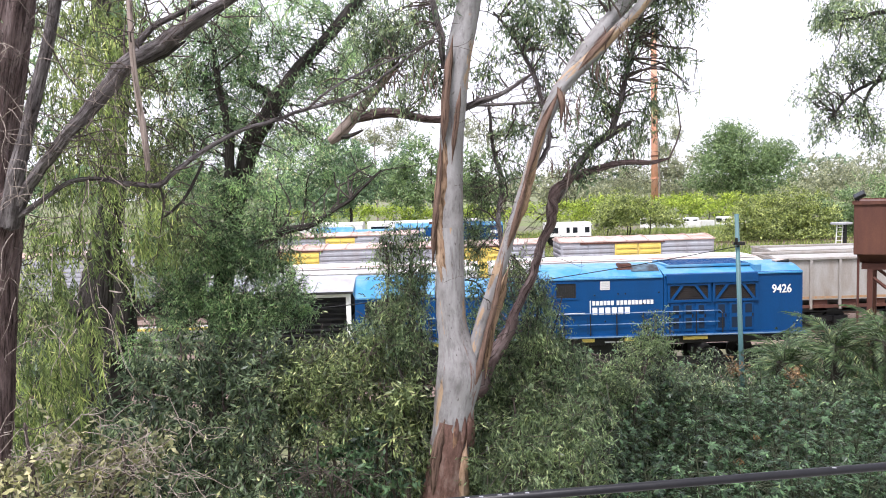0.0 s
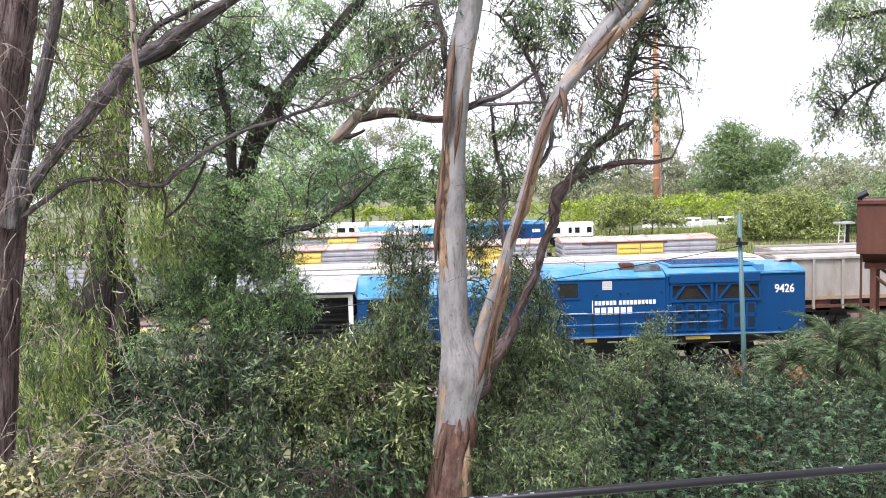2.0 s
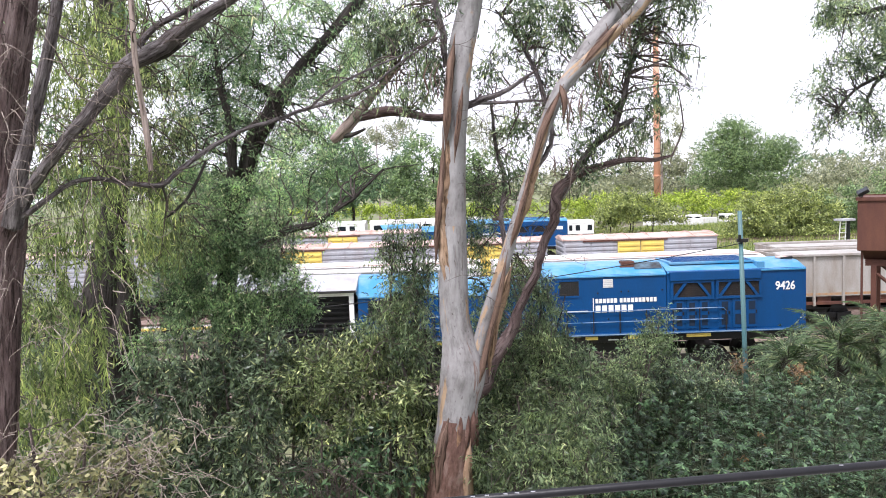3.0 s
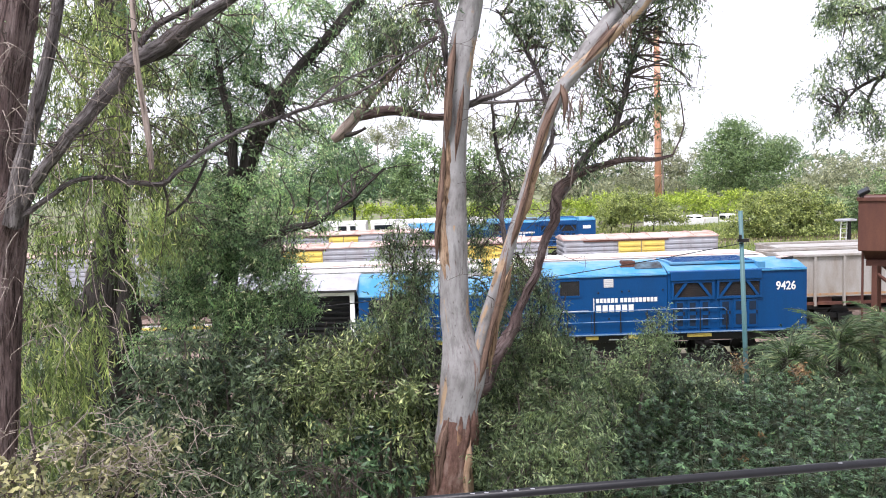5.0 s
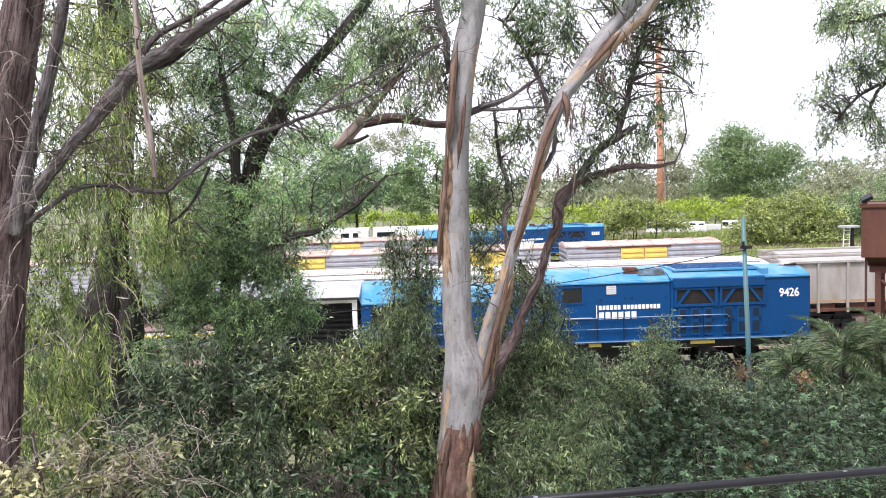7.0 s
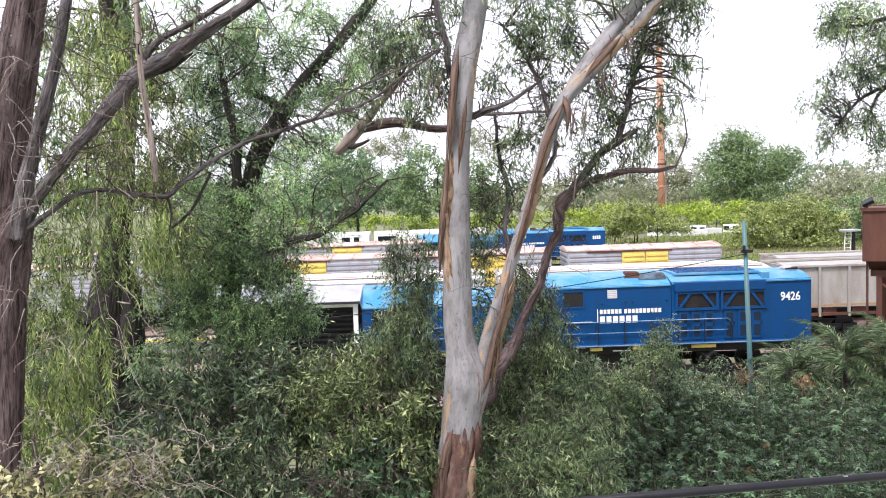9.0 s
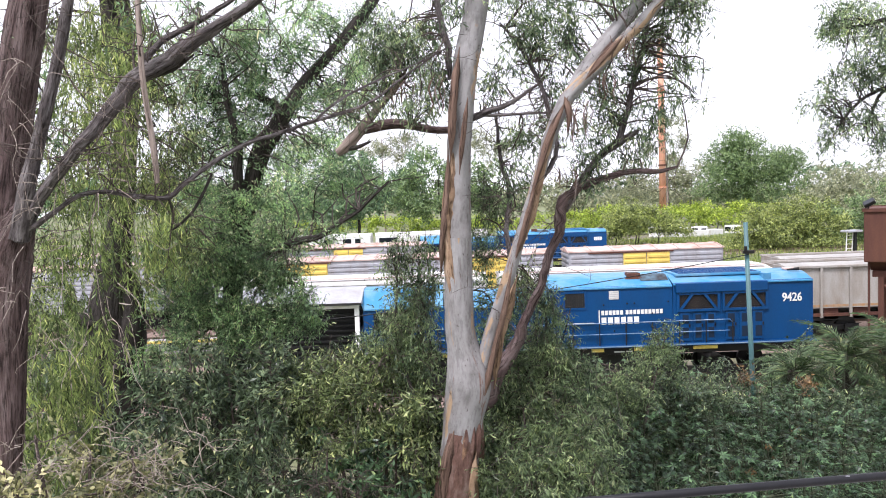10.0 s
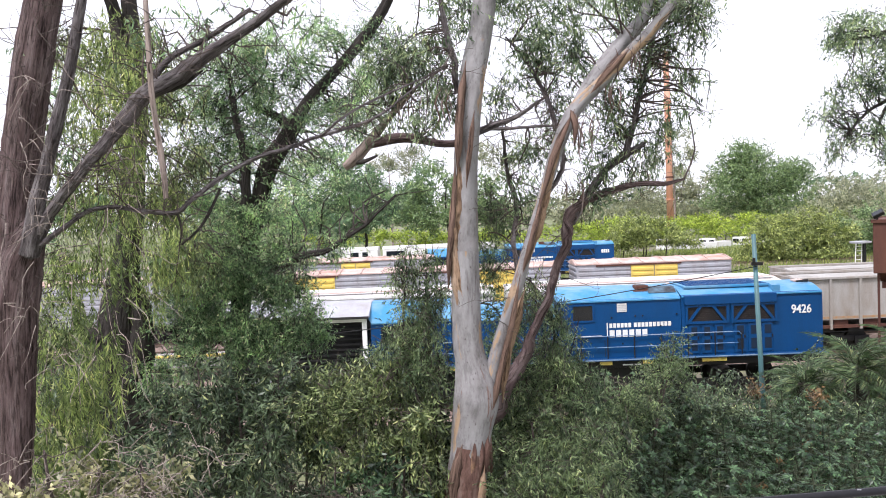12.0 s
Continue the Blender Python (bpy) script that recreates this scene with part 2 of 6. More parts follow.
def part_np(name, verts, quads, material, parent=None, label="", kind="", smooth=False, bark=None):
    """A mesh from numpy arrays of points and of quads."""
    verts, quads = np.asarray(verts, np.float32), np.asarray(quads, np.int32)
    me = bpy.data.meshes.new(name)
    me.vertices.add(len(verts))
    me.vertices.foreach_set("co", verts.ravel())
    me.loops.add(quads.size)
    me.loops.foreach_set("vertex_index", quads.ravel())
    me.polygons.add(len(quads))
    me.polygons.foreach_set("loop_start", np.arange(0, quads.size, quads.shape[1], dtype=np.int32))
    if smooth:
        me.polygons.foreach_set("use_smooth", np.ones(len(quads), bool))
    me.update(calc_edges=True)
    if bark is not None:
        at = me.attributes.new("bark", "FLOAT_VECTOR", "POINT")
        at.data.foreach_set("vector", np.asarray(bark, np.float32).ravel())
    me.materials.append(material)
    ob = new(name, me)
    if parent is not None:
        ob.parent = parent
    return tagged(ob, label, kind=kind)


def box(bm, x0, x1, y0, y1, z0, z1, bevel=0.0):
    r = bmesh.ops.create_cube(bm, size=1, matrix=Matrix.Translation(((x0 + x1) / 2, (y0 + y1) / 2, (z0 + z1) / 2)) @ Matrix.Diagonal((x1 - x0, y1 - y0, z1 - z0, 1)))
    if bevel:
        es = {e for v in r["verts"] for e in v.link_edges}
        bmesh.ops.bevel(bm, geom=list(es), offset=bevel, segments=2, affect="EDGES", profile=0.6)
    return bm


def boxes(*rows, bevel=0.0):
    bm = bmesh.new()
    for r in rows:
        box(bm, *r, bevel=bevel)
    return bm


def cyl(bm, a, b, r0, r1=None, seg=12):
    a, b = Vector(a), Vector(b)
    d = b - a
    m = Matrix.Translation((a + b) / 2) @ d.to_track_quat("Z", "Y").to_matrix().to_4x4()
    bmesh.ops.create_cone(bm, cap_ends=True, segments=seg, radius1=r0, radius2=r0 if r1 is None else r1, depth=d.length, matrix=m)
    return bm


def profile(bm, pts, x0, x1):
    """A closed outline in y and z, drawn out from x0 to x1."""
    a = [bm.verts.new((x0, y, z)) for y, z in pts]
    b = [bm.verts.new((x1, y, z)) for y, z in pts]
    k = len(pts)
    bm.faces.new(a[::-1])
    bm.faces.new(b)
    for i in range(k):
        bm.faces.new((a[i], a[(i + 1) % k], b[(i + 1) % k], b[i]))
    bmesh.ops.recalc_face_normals(bm, faces=bm.faces[:])
    return bm


def lettering(name, text, size, x, z, width, parent, material, y=-0.012):
    """Raised letters on the near side, x from, z baseline, drawn to a given width."""
    cu = bpy.data.curves.new(name, "FONT")
    cu.body, cu.size, cu.extrude, cu.offset = text, size, 0.004, size * 0.02
    tmp = new("tmp", cu)
    bpy.context.view_layer.update()
    me = bpy.data.meshes.new_from_object(tmp.evaluated_get(bpy.context.evaluated_depsgraph_get()))
    bpy.data.objects.remove(tmp)
    co = np.zeros(len(me.vertices) * 3, np.float32)
    me.vertices.foreach_get("co", co)
    co = co.reshape(-1, 3)
    k = width / (co[:, 0].max() - co[:, 0].min())
    flat = np.stack([x + (co[:, 0] - co[:, 0].min()) * k, y - co[:, 2], z + co[:, 1]], 1)
    me.vertices.foreach_set("co", flat.ravel())
    me.materials.clear()
    me.materials.append(material)
    ob = new(name, me)
    ob.parent = parent
    return ob


def track_pose(c, a, s=0.0, z=0.0):
    """A thing on the track that lies c metres off and runs at a degrees; s metres along it."""
    t = radians(a)
    return pose(s * math.cos(t) - c * math.sin(t), s * math.sin(t) + c * math.cos(t), z, 0, 0, a)


# ---- ground and tracks ----
def ground():
    n = 60
    xs = np.concatenate([np.linspace(-900, -60, 8), np.linspace(-50, 60, n), np.linspace(70, 900, 8)])
    ys = np.concatenate([np.linspace(-300, -20, 5), np.linspace(-15, 95, n), np.linspace(110, 1500, 10)])
    X, Y = np.meshgrid(xs, ys)
    rng = np.random.default_rng(3)
    Z = rng.normal(0, 0.03, X.shape) - 0.30
    near = (Y < 17 + X * 0.33)
    Z = np.where(near, Z + 0.12 * np.sin(X * 0.7) * np.cos(Y * 0.5), Z)
    v = np.stack([X, Y, Z], -1).reshape(-1, 3)
    w = len(xs)
    i = (np.arange(len(ys) - 1)[:, None] * w + np.arange(w - 1)[None]).ravel()
    tagged(part_np("ground", v, np.stack([i, i + 1, i + w + 1, i + w], 1), M_GROUND, smooth=True), "dark soil with grass and weeds of a railway yard", "ground", kind="structure")


ground()


def track(c, a, s0, s1):
    """Ballast bed, sleepers and two rails; c is the middle of the track."""
    t = empty("railway_track", track_pose(c, a), "rusty steel rails on wooden sleepers in ballast", "railway track")
    t["kind"] = "structure"
    part("ballast_bed", profile(bmesh.new(), [(-2.2, -0.34), (-1.6, -0.17), (1.6, -0.17), (2.2, -0.34)], s0, s1), M_BALLAST, t)
    for y in (-0.84, 0.84):
        part("rail", boxes((s0, s1, y - 0.07, y + 0.07, -0.15, -0.13), (s0, s1, y - 0.012, y + 0.012, -0.13, -0.04), (s0, s1, y - 0.035, y + 0.035, -0.04, 0.0)), M_STEEL, t)
    bm = bmesh.new()
    for k in range(int((s1 - s0) / 0.65)):
        x = s0 + k * 0.65
        box(bm, x, x + 0.24, -1.35, 1.35, -0.3, -0.152)
    part("sleeper_row", bm, M_SLEEPER, t)["kind"] = "stuff"


A1 = A2 = 0.0
track(27.4, A1, -45, 45)
track(34.45, A2, -50, 55)
track(39.45, A2, -50, 60)
track(43.9, A2, -55, 60)
track(55.0, A2, -60, 70)
track(65.4, A2, -60, 90)
track(84.5, A2, -60, 100)


# ---- rail vehicles: local x along the train, y away from the near side, z from the rail head ----
def wheelset(name, x, width, parent, r=0.48):
    """One axle with its two wheels."""
    bm = bmesh.new()
    ym = width / 2
    for y in (ym - 0.84, ym + 0.84):
        cyl(bm, (x, y - 0.06, r), (x, y + 0.06, r), r, seg=24)
        cyl(bm, (x, y - 0.09, r), (x, y + 0.09, r), r * 0.35, seg=12)
    cyl(bm, (x, ym - 0.95, r), (x, ym + 0.95, r), 0.075, seg=10)
    part(name, bm, M_BLACK, parent, smooth=False)


def bogie(x, width, parent, axles=2, pitch=1.75):
    half = pitch * (axles - 1) / 2
    bm = bmesh.new()
    for y in (width / 2 - 1.06, width / 2 + 1.0):
        box(bm, x - half - 0.5, x + half + 0.5, y, y + 0.1, 0.42, 0.68, 0.03)
        for k in range(axles):
            xa = x - half + k * pitch
            box(bm, xa - 0.17, xa + 0.17, y - 0.06, y + 0.14, 0.32, 0.66, 0.02)
    box(bm, x - 0.3, x + 0.3, width / 2 - 1.0, width / 2 + 1.0, 0.5, 0.8)
    b = part("bogie", bm, M_BLACK, parent)
    for k in range(axles):
        wheelset("wheelset", x - half + k * pitch, width, b)


def locomotive(m, number, label):
    """Hood diesel locomotive, 15.8 m: cab at the low end of x, radiators at the high end."""
    L, Wd = 15.82, 2.75
    t = empty("locomotive", m, label, "locomotive", "blue locomotives")
    # underframe and walkway
    part("underframe", boxes((0.1, L - 0.1, 0.05, Wd - 0.05, 1.20, 1.47), (5.4, 10.2, 0.25, Wd - 0.25, 0.5, 1.20), bevel=0.03), M_BLACK, t)
    part("walkway", boxes((0.0, L, -0.12, Wd + 0.12, 1.47, 1.56), bevel=0.02), M_BLUE, t, "blue side walkway with a scuffed edge")
    part("walkway_edge", boxes((0.0, L, -0.135, -0.122, 1.50, 1.54)), M_EDGE, t, "worn pale blue walkway edge")
    for x0, x1 in ((8.11, 8.53), (9.57, 9.95), (11.58, 12.41), (3.0, 3.5)):
        part("yellow_marker", boxes((x0, x1, -0.03, 0.04, 1.33, 1.45), bevel=0.01), M_YELLOW, t, "yellow painted jacking mark")
    for x0, x1 in ((8.9, 9.25), (9.3, 9.5)):
        part("stencil_bar", boxes((x0, x1, 0.03, 0.046, 1.29, 1.33)), M_GREYWHITE, t)
    for x in (3.1, 12.7):
        bogie(x, Wd, t, 3, 1.65)
    for x0, x1 in ((-0.55, 0.1), (L - 0.1, L + 0.55)):
        part("coupler", boxes((x0, x1, Wd / 2 - 0.14, Wd / 2 + 0.14, 0.72, 1.02), bevel=0.03), M_BLACK, t)
    y0, y1 = 0.0, Wd

    def hood(name, x0, x1, top, eave, shoulder, lean=0.0):
        """A length of body with sloping roof shoulders; lean pulls the roof's front end forward."""
        b = part(name, profile(bmesh.new(), [(y0, 1.56), (y0, eave), (y0 + 0.03, eave + 0.03), (y1 - 0.03, eave + 0.03), (y1, eave), (y1, 1.56)], x0, x1), M_BLUE, t)
        bm = profile(bmesh.new(), [(y0 - 0.03, eave - 0.04), (y0 - 0.03, eave + 0.0), (y0 + shoulder, top - 0.05), (y0 + shoulder + 0.25, top), (y1 - shoulder - 0.25, top), (y1 - shoulder, top - 0.05), (y1 + 0.03, eave), (y1 + 0.03, eave - 0.04), (y1 - 0.05, eave - 0.02), (y0 + 0.05, eave - 0.02)], x0 + 0.01, x1 - 0.01)
        for v in bm.verts:
            if v.co.x < x0 + 0.1:
                v.co.x -= lean * max(0.0, (v.co.z - eave) / (top - eave))
        part("roof", bm, M_BLUE_ROOF, b, "pale blue roof with sky light put into its colour")
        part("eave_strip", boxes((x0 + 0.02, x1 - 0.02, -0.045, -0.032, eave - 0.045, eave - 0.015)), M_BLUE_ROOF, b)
        return b

    cab = hood("cab", 0.35, 3.1, 3.68, 3.09, 0.8, 0.4)
    hood("front_hood", 3.12, 6.70, 3.42, 3.05, 0.55)
    mid = hood("engine_hood", 6.72, 10.90, 3.86, 3.54, 0.6, 0.12)
    rear = hood("radiator_hood", 10.92, L - 0.15, 3.80, 3.58, 0.5)
    # cab windows and door
    for x0, x1, z0, z1 in ((0.75, 1.35, 2.35, 2.9), (1.5, 2.1, 2.35, 2.9)):
        part("window_pane", boxes((x0, x1, -0.006, 0.02, z0, z1)), M_GLASS, cab, "dark cab window")
        part("window_frame", boxes((x0 - 0.05, x0, -0.02, 0.01, z0 - 0.05, z1 + 0.05), (x1, x1 + 0.05, -0.02, 0.01, z0 - 0.05, z1 + 0.05), (x0, x1, -0.02, 0.01, z1, z1 + 0.05), (x0, x1, -0.02, 0.01, z0 - 0.05, z0)), M_BLACK, cab)
    part("door", boxes((2.3, 2.95, -0.025, 0.01, 1.58, 2.95), bevel=0.01), M_BLUE, cab)
    for y in (0.35, 1.6):
        part("windscreen", boxes((0.335, 0.36, y, y + 0.8, 2.4, 2.95)), M_GLASS, cab)
    part("short_hood", boxes((-0.15, 0.34, 0.5, Wd - 0.5, 1.56, 2.3), bevel=0.08), M_BLUE, t)
    # hood side: louvred window, small vent plate, panel joints, bolts
    part("louvre_frame", boxes((7.18, 7.97, -0.03, 0.0, 2.82, 2.88), (7.18, 7.97, -0.03, 0.0, 3.38, 3.43), (7.18, 7.24, -0.03, 0.0, 2.88, 3.38), (7.91, 7.97, -0.03, 0.0, 2.88, 3.38)), M_BLUE, mid)
    part("louvre_back", boxes((7.24, 7.91, -0.008, 0.0, 2.88, 3.38)), M_DARK, mid)
    for k in range(9):
        part("slat", boxes((7.27 + k * 0.072, 7.29 + k * 0.072, -0.02, -0.008, 2.89, 3.37)), M_BLACK, mid)
    part("vent_plate", boxes((8.74, 9.07, -0.02, 0.0, 3.13, 3.42), bevel=0.006), M_GREYWHITE, mid, "pale ribbed vent plate")
    for k in range(4):
        part("vent_slot", boxes((8.76, 9.05, -0.024, -0.018, 3.17 + k * 0.062, 3.185 + k * 0.062)), M_GREY, mid)
    for x in (8.3, 9.28, 10.3):
        part("panel_joint", boxes((x, x + 0.014, -0.004, 0.0, 1.62, 2.2)), M_DARK, mid)
    for x, z in ((8.55, 2.95), (9.35, 2.98), (9.6, 2.98), (10.2, 2.62), (10.6, 2.3), (7.05, 2.6), (10.75, 3.0), (8.9, 2.05)):
        part("bolt", cyl(bmesh.new(), (x, 0.0, z), (x, -0.03, z), 0.028, seg=8), M_BLACK, mid)
    for x in (6.95, 8.05, 10.45):
        for z in (1.85, 2.35):
            part("hinge", boxes((x - 0.05, x + 0.06, -0.02, 0.0, z, z + 0.07), bevel=0.005), M_BLUE, mid)
    part("grab_rail", boxes((6.74, 8.2, -0.05, -0.02, 2.33, 2.355)), M_GREYWHITE, mid, "pale worn grab rail")
    # exhaust, soot, roof vent
    part("exhaust_stack", boxes((9.42, 10.0, 0.45, 1.0, 3.70, 3.80), (9.5, 9.95, 0.5, 0.95, 3.79, 3.95), bevel=0.03), M_RUST, mid, "sooty rusted exhaust stack")
    part("exhaust_mouth", boxes((9.55, 9.9, 0.55, 0.9, 3.952, 3.96)), M_BLACK, mid)
    part("soot_patch", profile(bmesh.new(), [(0.30, 3.700), (0.30, 3.706), (0.62, 3.862), (0.9, 3.872), (0.9, 3.865), (0.62, 3.85)], 9.9, 10.85), M_SOOT, mid, "dark soot stain")
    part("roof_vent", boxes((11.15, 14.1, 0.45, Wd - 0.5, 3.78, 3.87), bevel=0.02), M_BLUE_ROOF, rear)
    for k in range(12):
        part("vent_slat", boxes((11.25, 14.0, 0.5 + k * 0.14, 0.54 + k * 0.14, 3.872, 3.885)), M_BLUE, rear)
    part("roof_beam", boxes((11.0, 14.1, -0.11, 0.06, 3.28, 3.60), bevel=0.02), M_BLUE, rear, "projecting blue beam over the radiators")
    part("roof_step", boxes((14.05, 14.3, 0.1, 0.5, 3.60, 3.84), bevel=0.02), M_BLUE_ROOF, rear)
    part("air_horn", cyl(bmesh.new(), (15.1, 0.7, 3.86), (15.5, 0.7, 3.88), 0.025, 0.06, 12), M_BLACK, rear)
    part("tail_lamp", boxes((15.2, 15.55, 1.0, 1.4, 3.80, 3.88), bevel=0.03), M_RUSTROOF, rear)
    # radiator openings: dark grilles crossed by two braces each, with doors below
    for x0, x1 in ((11.12, 12.42), (12.66, 14.05)):
        g = part("radiator_opening", boxes((x0, x1, -0.008, 0.02, 2.71, 3.20)), M_GRILLE, rear, "dark radiator opening with diagonal braces")
        for k in range(7):
            z = 2.75 + k * 0.065
            part("slat", boxes((x0 + 0.02, x1 - 0.02, -0.016, -0.008, z, z + 0.02)), M_BLACK, g)
        part("opening_frame", boxes((x0 - 0.08, x1 + 0.08, -0.07, 0.0, 3.20, 3.27), (x0 - 0.08, x1 + 0.08, -0.07, 0.0, 2.63, 2.71), (x0 - 0.08, x0, -0.07, 0.0, 2.71, 3.20), (x1, x1 + 0.08, -0.07, 0.0, 2.71, 3.20)), M_BLUE, g)
        for xa, xb in ((x0 + 0.05, x0 + 0.42), (x1 - 0.05, x1 - 0.42)):
            d = 0.055 if xb > xa else -0.055
            bm = bmesh.new()
            near = [bm.verts.new((x, -0.06, z)) for x, z in ((xa - d, 2.71), (xa + d, 2.71), (xb + d, 3.20), (xb - d, 3.20))]
            back = [bm.verts.new((v.co.x, -0.02, v.co.z)) for v in near]
            bm.faces.new(near)
            bm.faces.new(back[::-1])
            for k in range(4):
                bm.faces.new((near[k], back[k], back[(k + 1) % 4], near[(k + 1) % 4]))
            bmesh.ops.recalc_face_normals(bm, faces=bm.faces[:])
            part("brace", bm, M_BLUE, g)
        for k in range(3):
            xa = x0 + 0.03 + k * (x1 - x0) / 3
            w = (x1 - x0) / 3 - 0.1
            d = part("door", boxes((xa, xa + w, -0.035, 0.0, 1.62, 2.58), bevel=0.012), M_BLUE, rear)
            part("door_vent", boxes((xa + 0.08, xa + w - 0.06, -0.045, -0.035, 2.22, 2.52)), M_VENT, d)
            part("door_vent", boxes((xa + 0.08, xa + w - 0.06, -0.045, -0.035, 1.72, 2.08)), M_VENT, d)
            part("door_latch", boxes((xa + w - 0.05, xa + w - 0.01, -0.06, -0.035, 2.1, 2.2)), M_BLACK, d)
    # hand rails along the walkway, bent down at their end
    bm = bmesh.new()
    for z in (2.33, 1.95):
        cyl(bm, (0.6, -0.09, z), (12.8, -0.09, z), 0.016, seg=6)
    cyl(bm, (12.8, -0.09, 2.33), (12.92, -0.09, 2.22), 0.016, seg=6)
    part("handrail", bm, M_HANDRAIL, t, "thin worn steel handrail")
    for k in range(14):
        x = 1.14 + k * 0.905
        part("stanchion", cyl(bmesh.new(), (x, -0.09, 1.54), (x, -0.09, 2.33), 0.02, seg=6), M_BLACK, t)
    # the operator's name as plain white blocks, one for each character
    for word, x, step, z0, z1 in ((6, 8.47, 0.128, 2.60, 2.75), (10, 9.30, 0.129, 2.60, 2.75), (6, 8.47, 0.222, 2.28, 2.52)):
        for k in range(word):
            part("name_block", boxes((x + k * step, x + k * step + step * 0.76, -0.012, 0.0, z0, z1), bevel=0.004), M_WHITE, t)
    part("stripe", boxes((8.38, 8.41, -0.012, 0.0, 2.24, 2.77)), M_WHITE, t)
    if number:
        lettering("running_number", number, 0.40, 14.62, 2.87, 0.67, t, M_WHITE)
    else:
        for k in range(4):
            x = 14.62 + k * 0.17
            part("number_bar", boxes((x, x + 0.13, -0.012, 0.0, 2.87, 3.15)), M_WHITE, t, "white painted running number")
    return t


locomotive(track_pose(26.0, A1, -3.37), "9426", "bright blue diesel locomotive with white lettering, parked in the yard")
far_loco = locomotive(track_pose(64.0, A2, -1.0), "", "blue diesel locomotive rolling slowly through the yard behind boxcars")


def boxcar(c, s, length, label, door_x, door_w=3.1, roof=3.85):
    """Ribbed steel boxcar with yellow double doors and a rusty ribbed roof."""
    Wd = 2.8
    t = empty("boxcar", track_pose(c, A2, s), label, "boxcar", "boxcars in the yard")
    part("underframe", boxes((0, length, 0.15, Wd - 0.15, 0.85, 1.08)), M_BLACK, t)
    for x in (1.7, length - 1.7):
        bogie(x, Wd, t)
    for x0, x1 in ((-0.4, 0.05), (length - 0.05, length + 0.4)):
        part("coupler", boxes((x0, x1, Wd / 2 - 0.13, Wd / 2 + 0.13, 0.7, 0.98)), M_BLACK, t)
    body = part("body", boxes((0, length, 0, Wd, 1.08, roof - 0.22)), M_GREY, t)
    # pressed side panels, ribs standing proud
    def ribs(x0, x1, material, name):
        n = max(1, round((x1 - x0) / 1.28))
        w = (x1 - x0) / n
        for i in range(n):
            line, rise = [(0.0, 1.10)], (roof - 1.46) / 9
            for k in range(9):
                z = 1.16 + k * rise
                line += [(-0.012, z - 0.03), (-0.012, z), (-0.05, z + 0.02), (-0.05, z + 0.15), (-0.012, z + 0.17)]
            line += [(-0.012, roof - 0.26), (0.0, roof - 0.26)]
            part(name, profile(bmesh.new(), line, x0 + i * w + 0.03, x0 + (i + 1) * w - 0.03), material, body)
    ribs(0.08, door_x, M_GREY, "side_panel")
    ribs(door_x + door_w, length - 0.08, M_GREY, "side_panel")
    for k in range(2):
        x0 = door_x + 0.04 + k * door_w / 2
        d = part("door", boxes((x0, x0 + door_w / 2 - 0.05, -0.06, 0.0, 1.12, roof - 0.32)), M_YELLOW, t, "yellow ribbed sliding door")
        for j in range(8):
            z = 1.2 + j * (roof - 1.53) / 8
            part("rib", boxes((x0 + 0.06, x0 + door_w / 2 - 0.11, -0.1, -0.06, z, z + 0.15), bevel=0.02), M_YELLOW, d)
    part("door_rail", boxes((door_x - 1.9, door_x + door_w + 0.2, -0.09, 0.0, roof - 0.31, roof - 0.23)), M_RUST, t)
    # corrugated ends
    for x in (-0.05, length):
        for k in range(8):
            part("end_rib", boxes((x, x + 0.05, 0.12, Wd - 0.12, 1.2 + k * 0.29, 1.36 + k * 0.29), bevel=0.02), M_GREY, t)
    r = part("roof", profile(bmesh.new(), [(-0.06, roof - 0.22), (-0.06, roof - 0.16), (Wd * 0.3, roof - 0.02), (Wd / 2, roof), (Wd * 0.7, roof - 0.02), (Wd + 0.06, roof - 0.16), (Wd + 0.06, roof - 0.22)], -0.06, length + 0.06), M_RUSTROOF, t, "pinkish rusted sheet roof")
    n = int(length / 1.15)
    for k in range(n + 1):
        x = k * (length - 0.08) / n
        part("roof_rib", profile(bmesh.new(), [(-0.075, roof - 0.2), (-0.075, roof - 0.12), (Wd * 0.3, roof + 0.025), (Wd / 2, roof + 0.045), (Wd * 0.7, roof + 0.025), (Wd + 0.075, roof - 0.12), (Wd + 0.075, roof - 0.2)], x, x + 0.07), M_RUSTROOF, r)
    # small stencilled writing, too worn to read
    for x0, x1, z in ((length - 2.6, length - 1.5, 2.35), (length - 2.2, length - 1.6, 2.1)):
        part("stencil_bar", boxes((x0, x1, -0.042, -0.036, z, z + 0.09)), M_WHITE, t)
    return t


boxcar(42.5, 6.62, 8.53, "grey ribbed boxcar with yellow doors and pale rusty roof", 2.97, 2.6, 3.72)
boxcar(42.5, -2.07, 7.78, "short grey boxcar with rust-stained yellow doors", 2.59, 2.86, 3.72)
boxcar(42.5, -15.05, 12.16, "faded grey boxcar with pale yellow doors, half hidden by trees", 4.99, 3.25, 3.72)
boxcar(42.5, -31.54, 15.50, "grey boxcar with yellow doors, mostly behind branches", 1.22, 4.55, 3.72)
boxcar(53.6, -13.29, 11.62, "grey boxcar with bright yellow doors on a far track", 5.15, 2.09, 3.8)
boxcar(53.6, -27.78, 13.56, "grey boxcar with dull yellow doors behind foliage", 10.36, 2.38, 3.8)


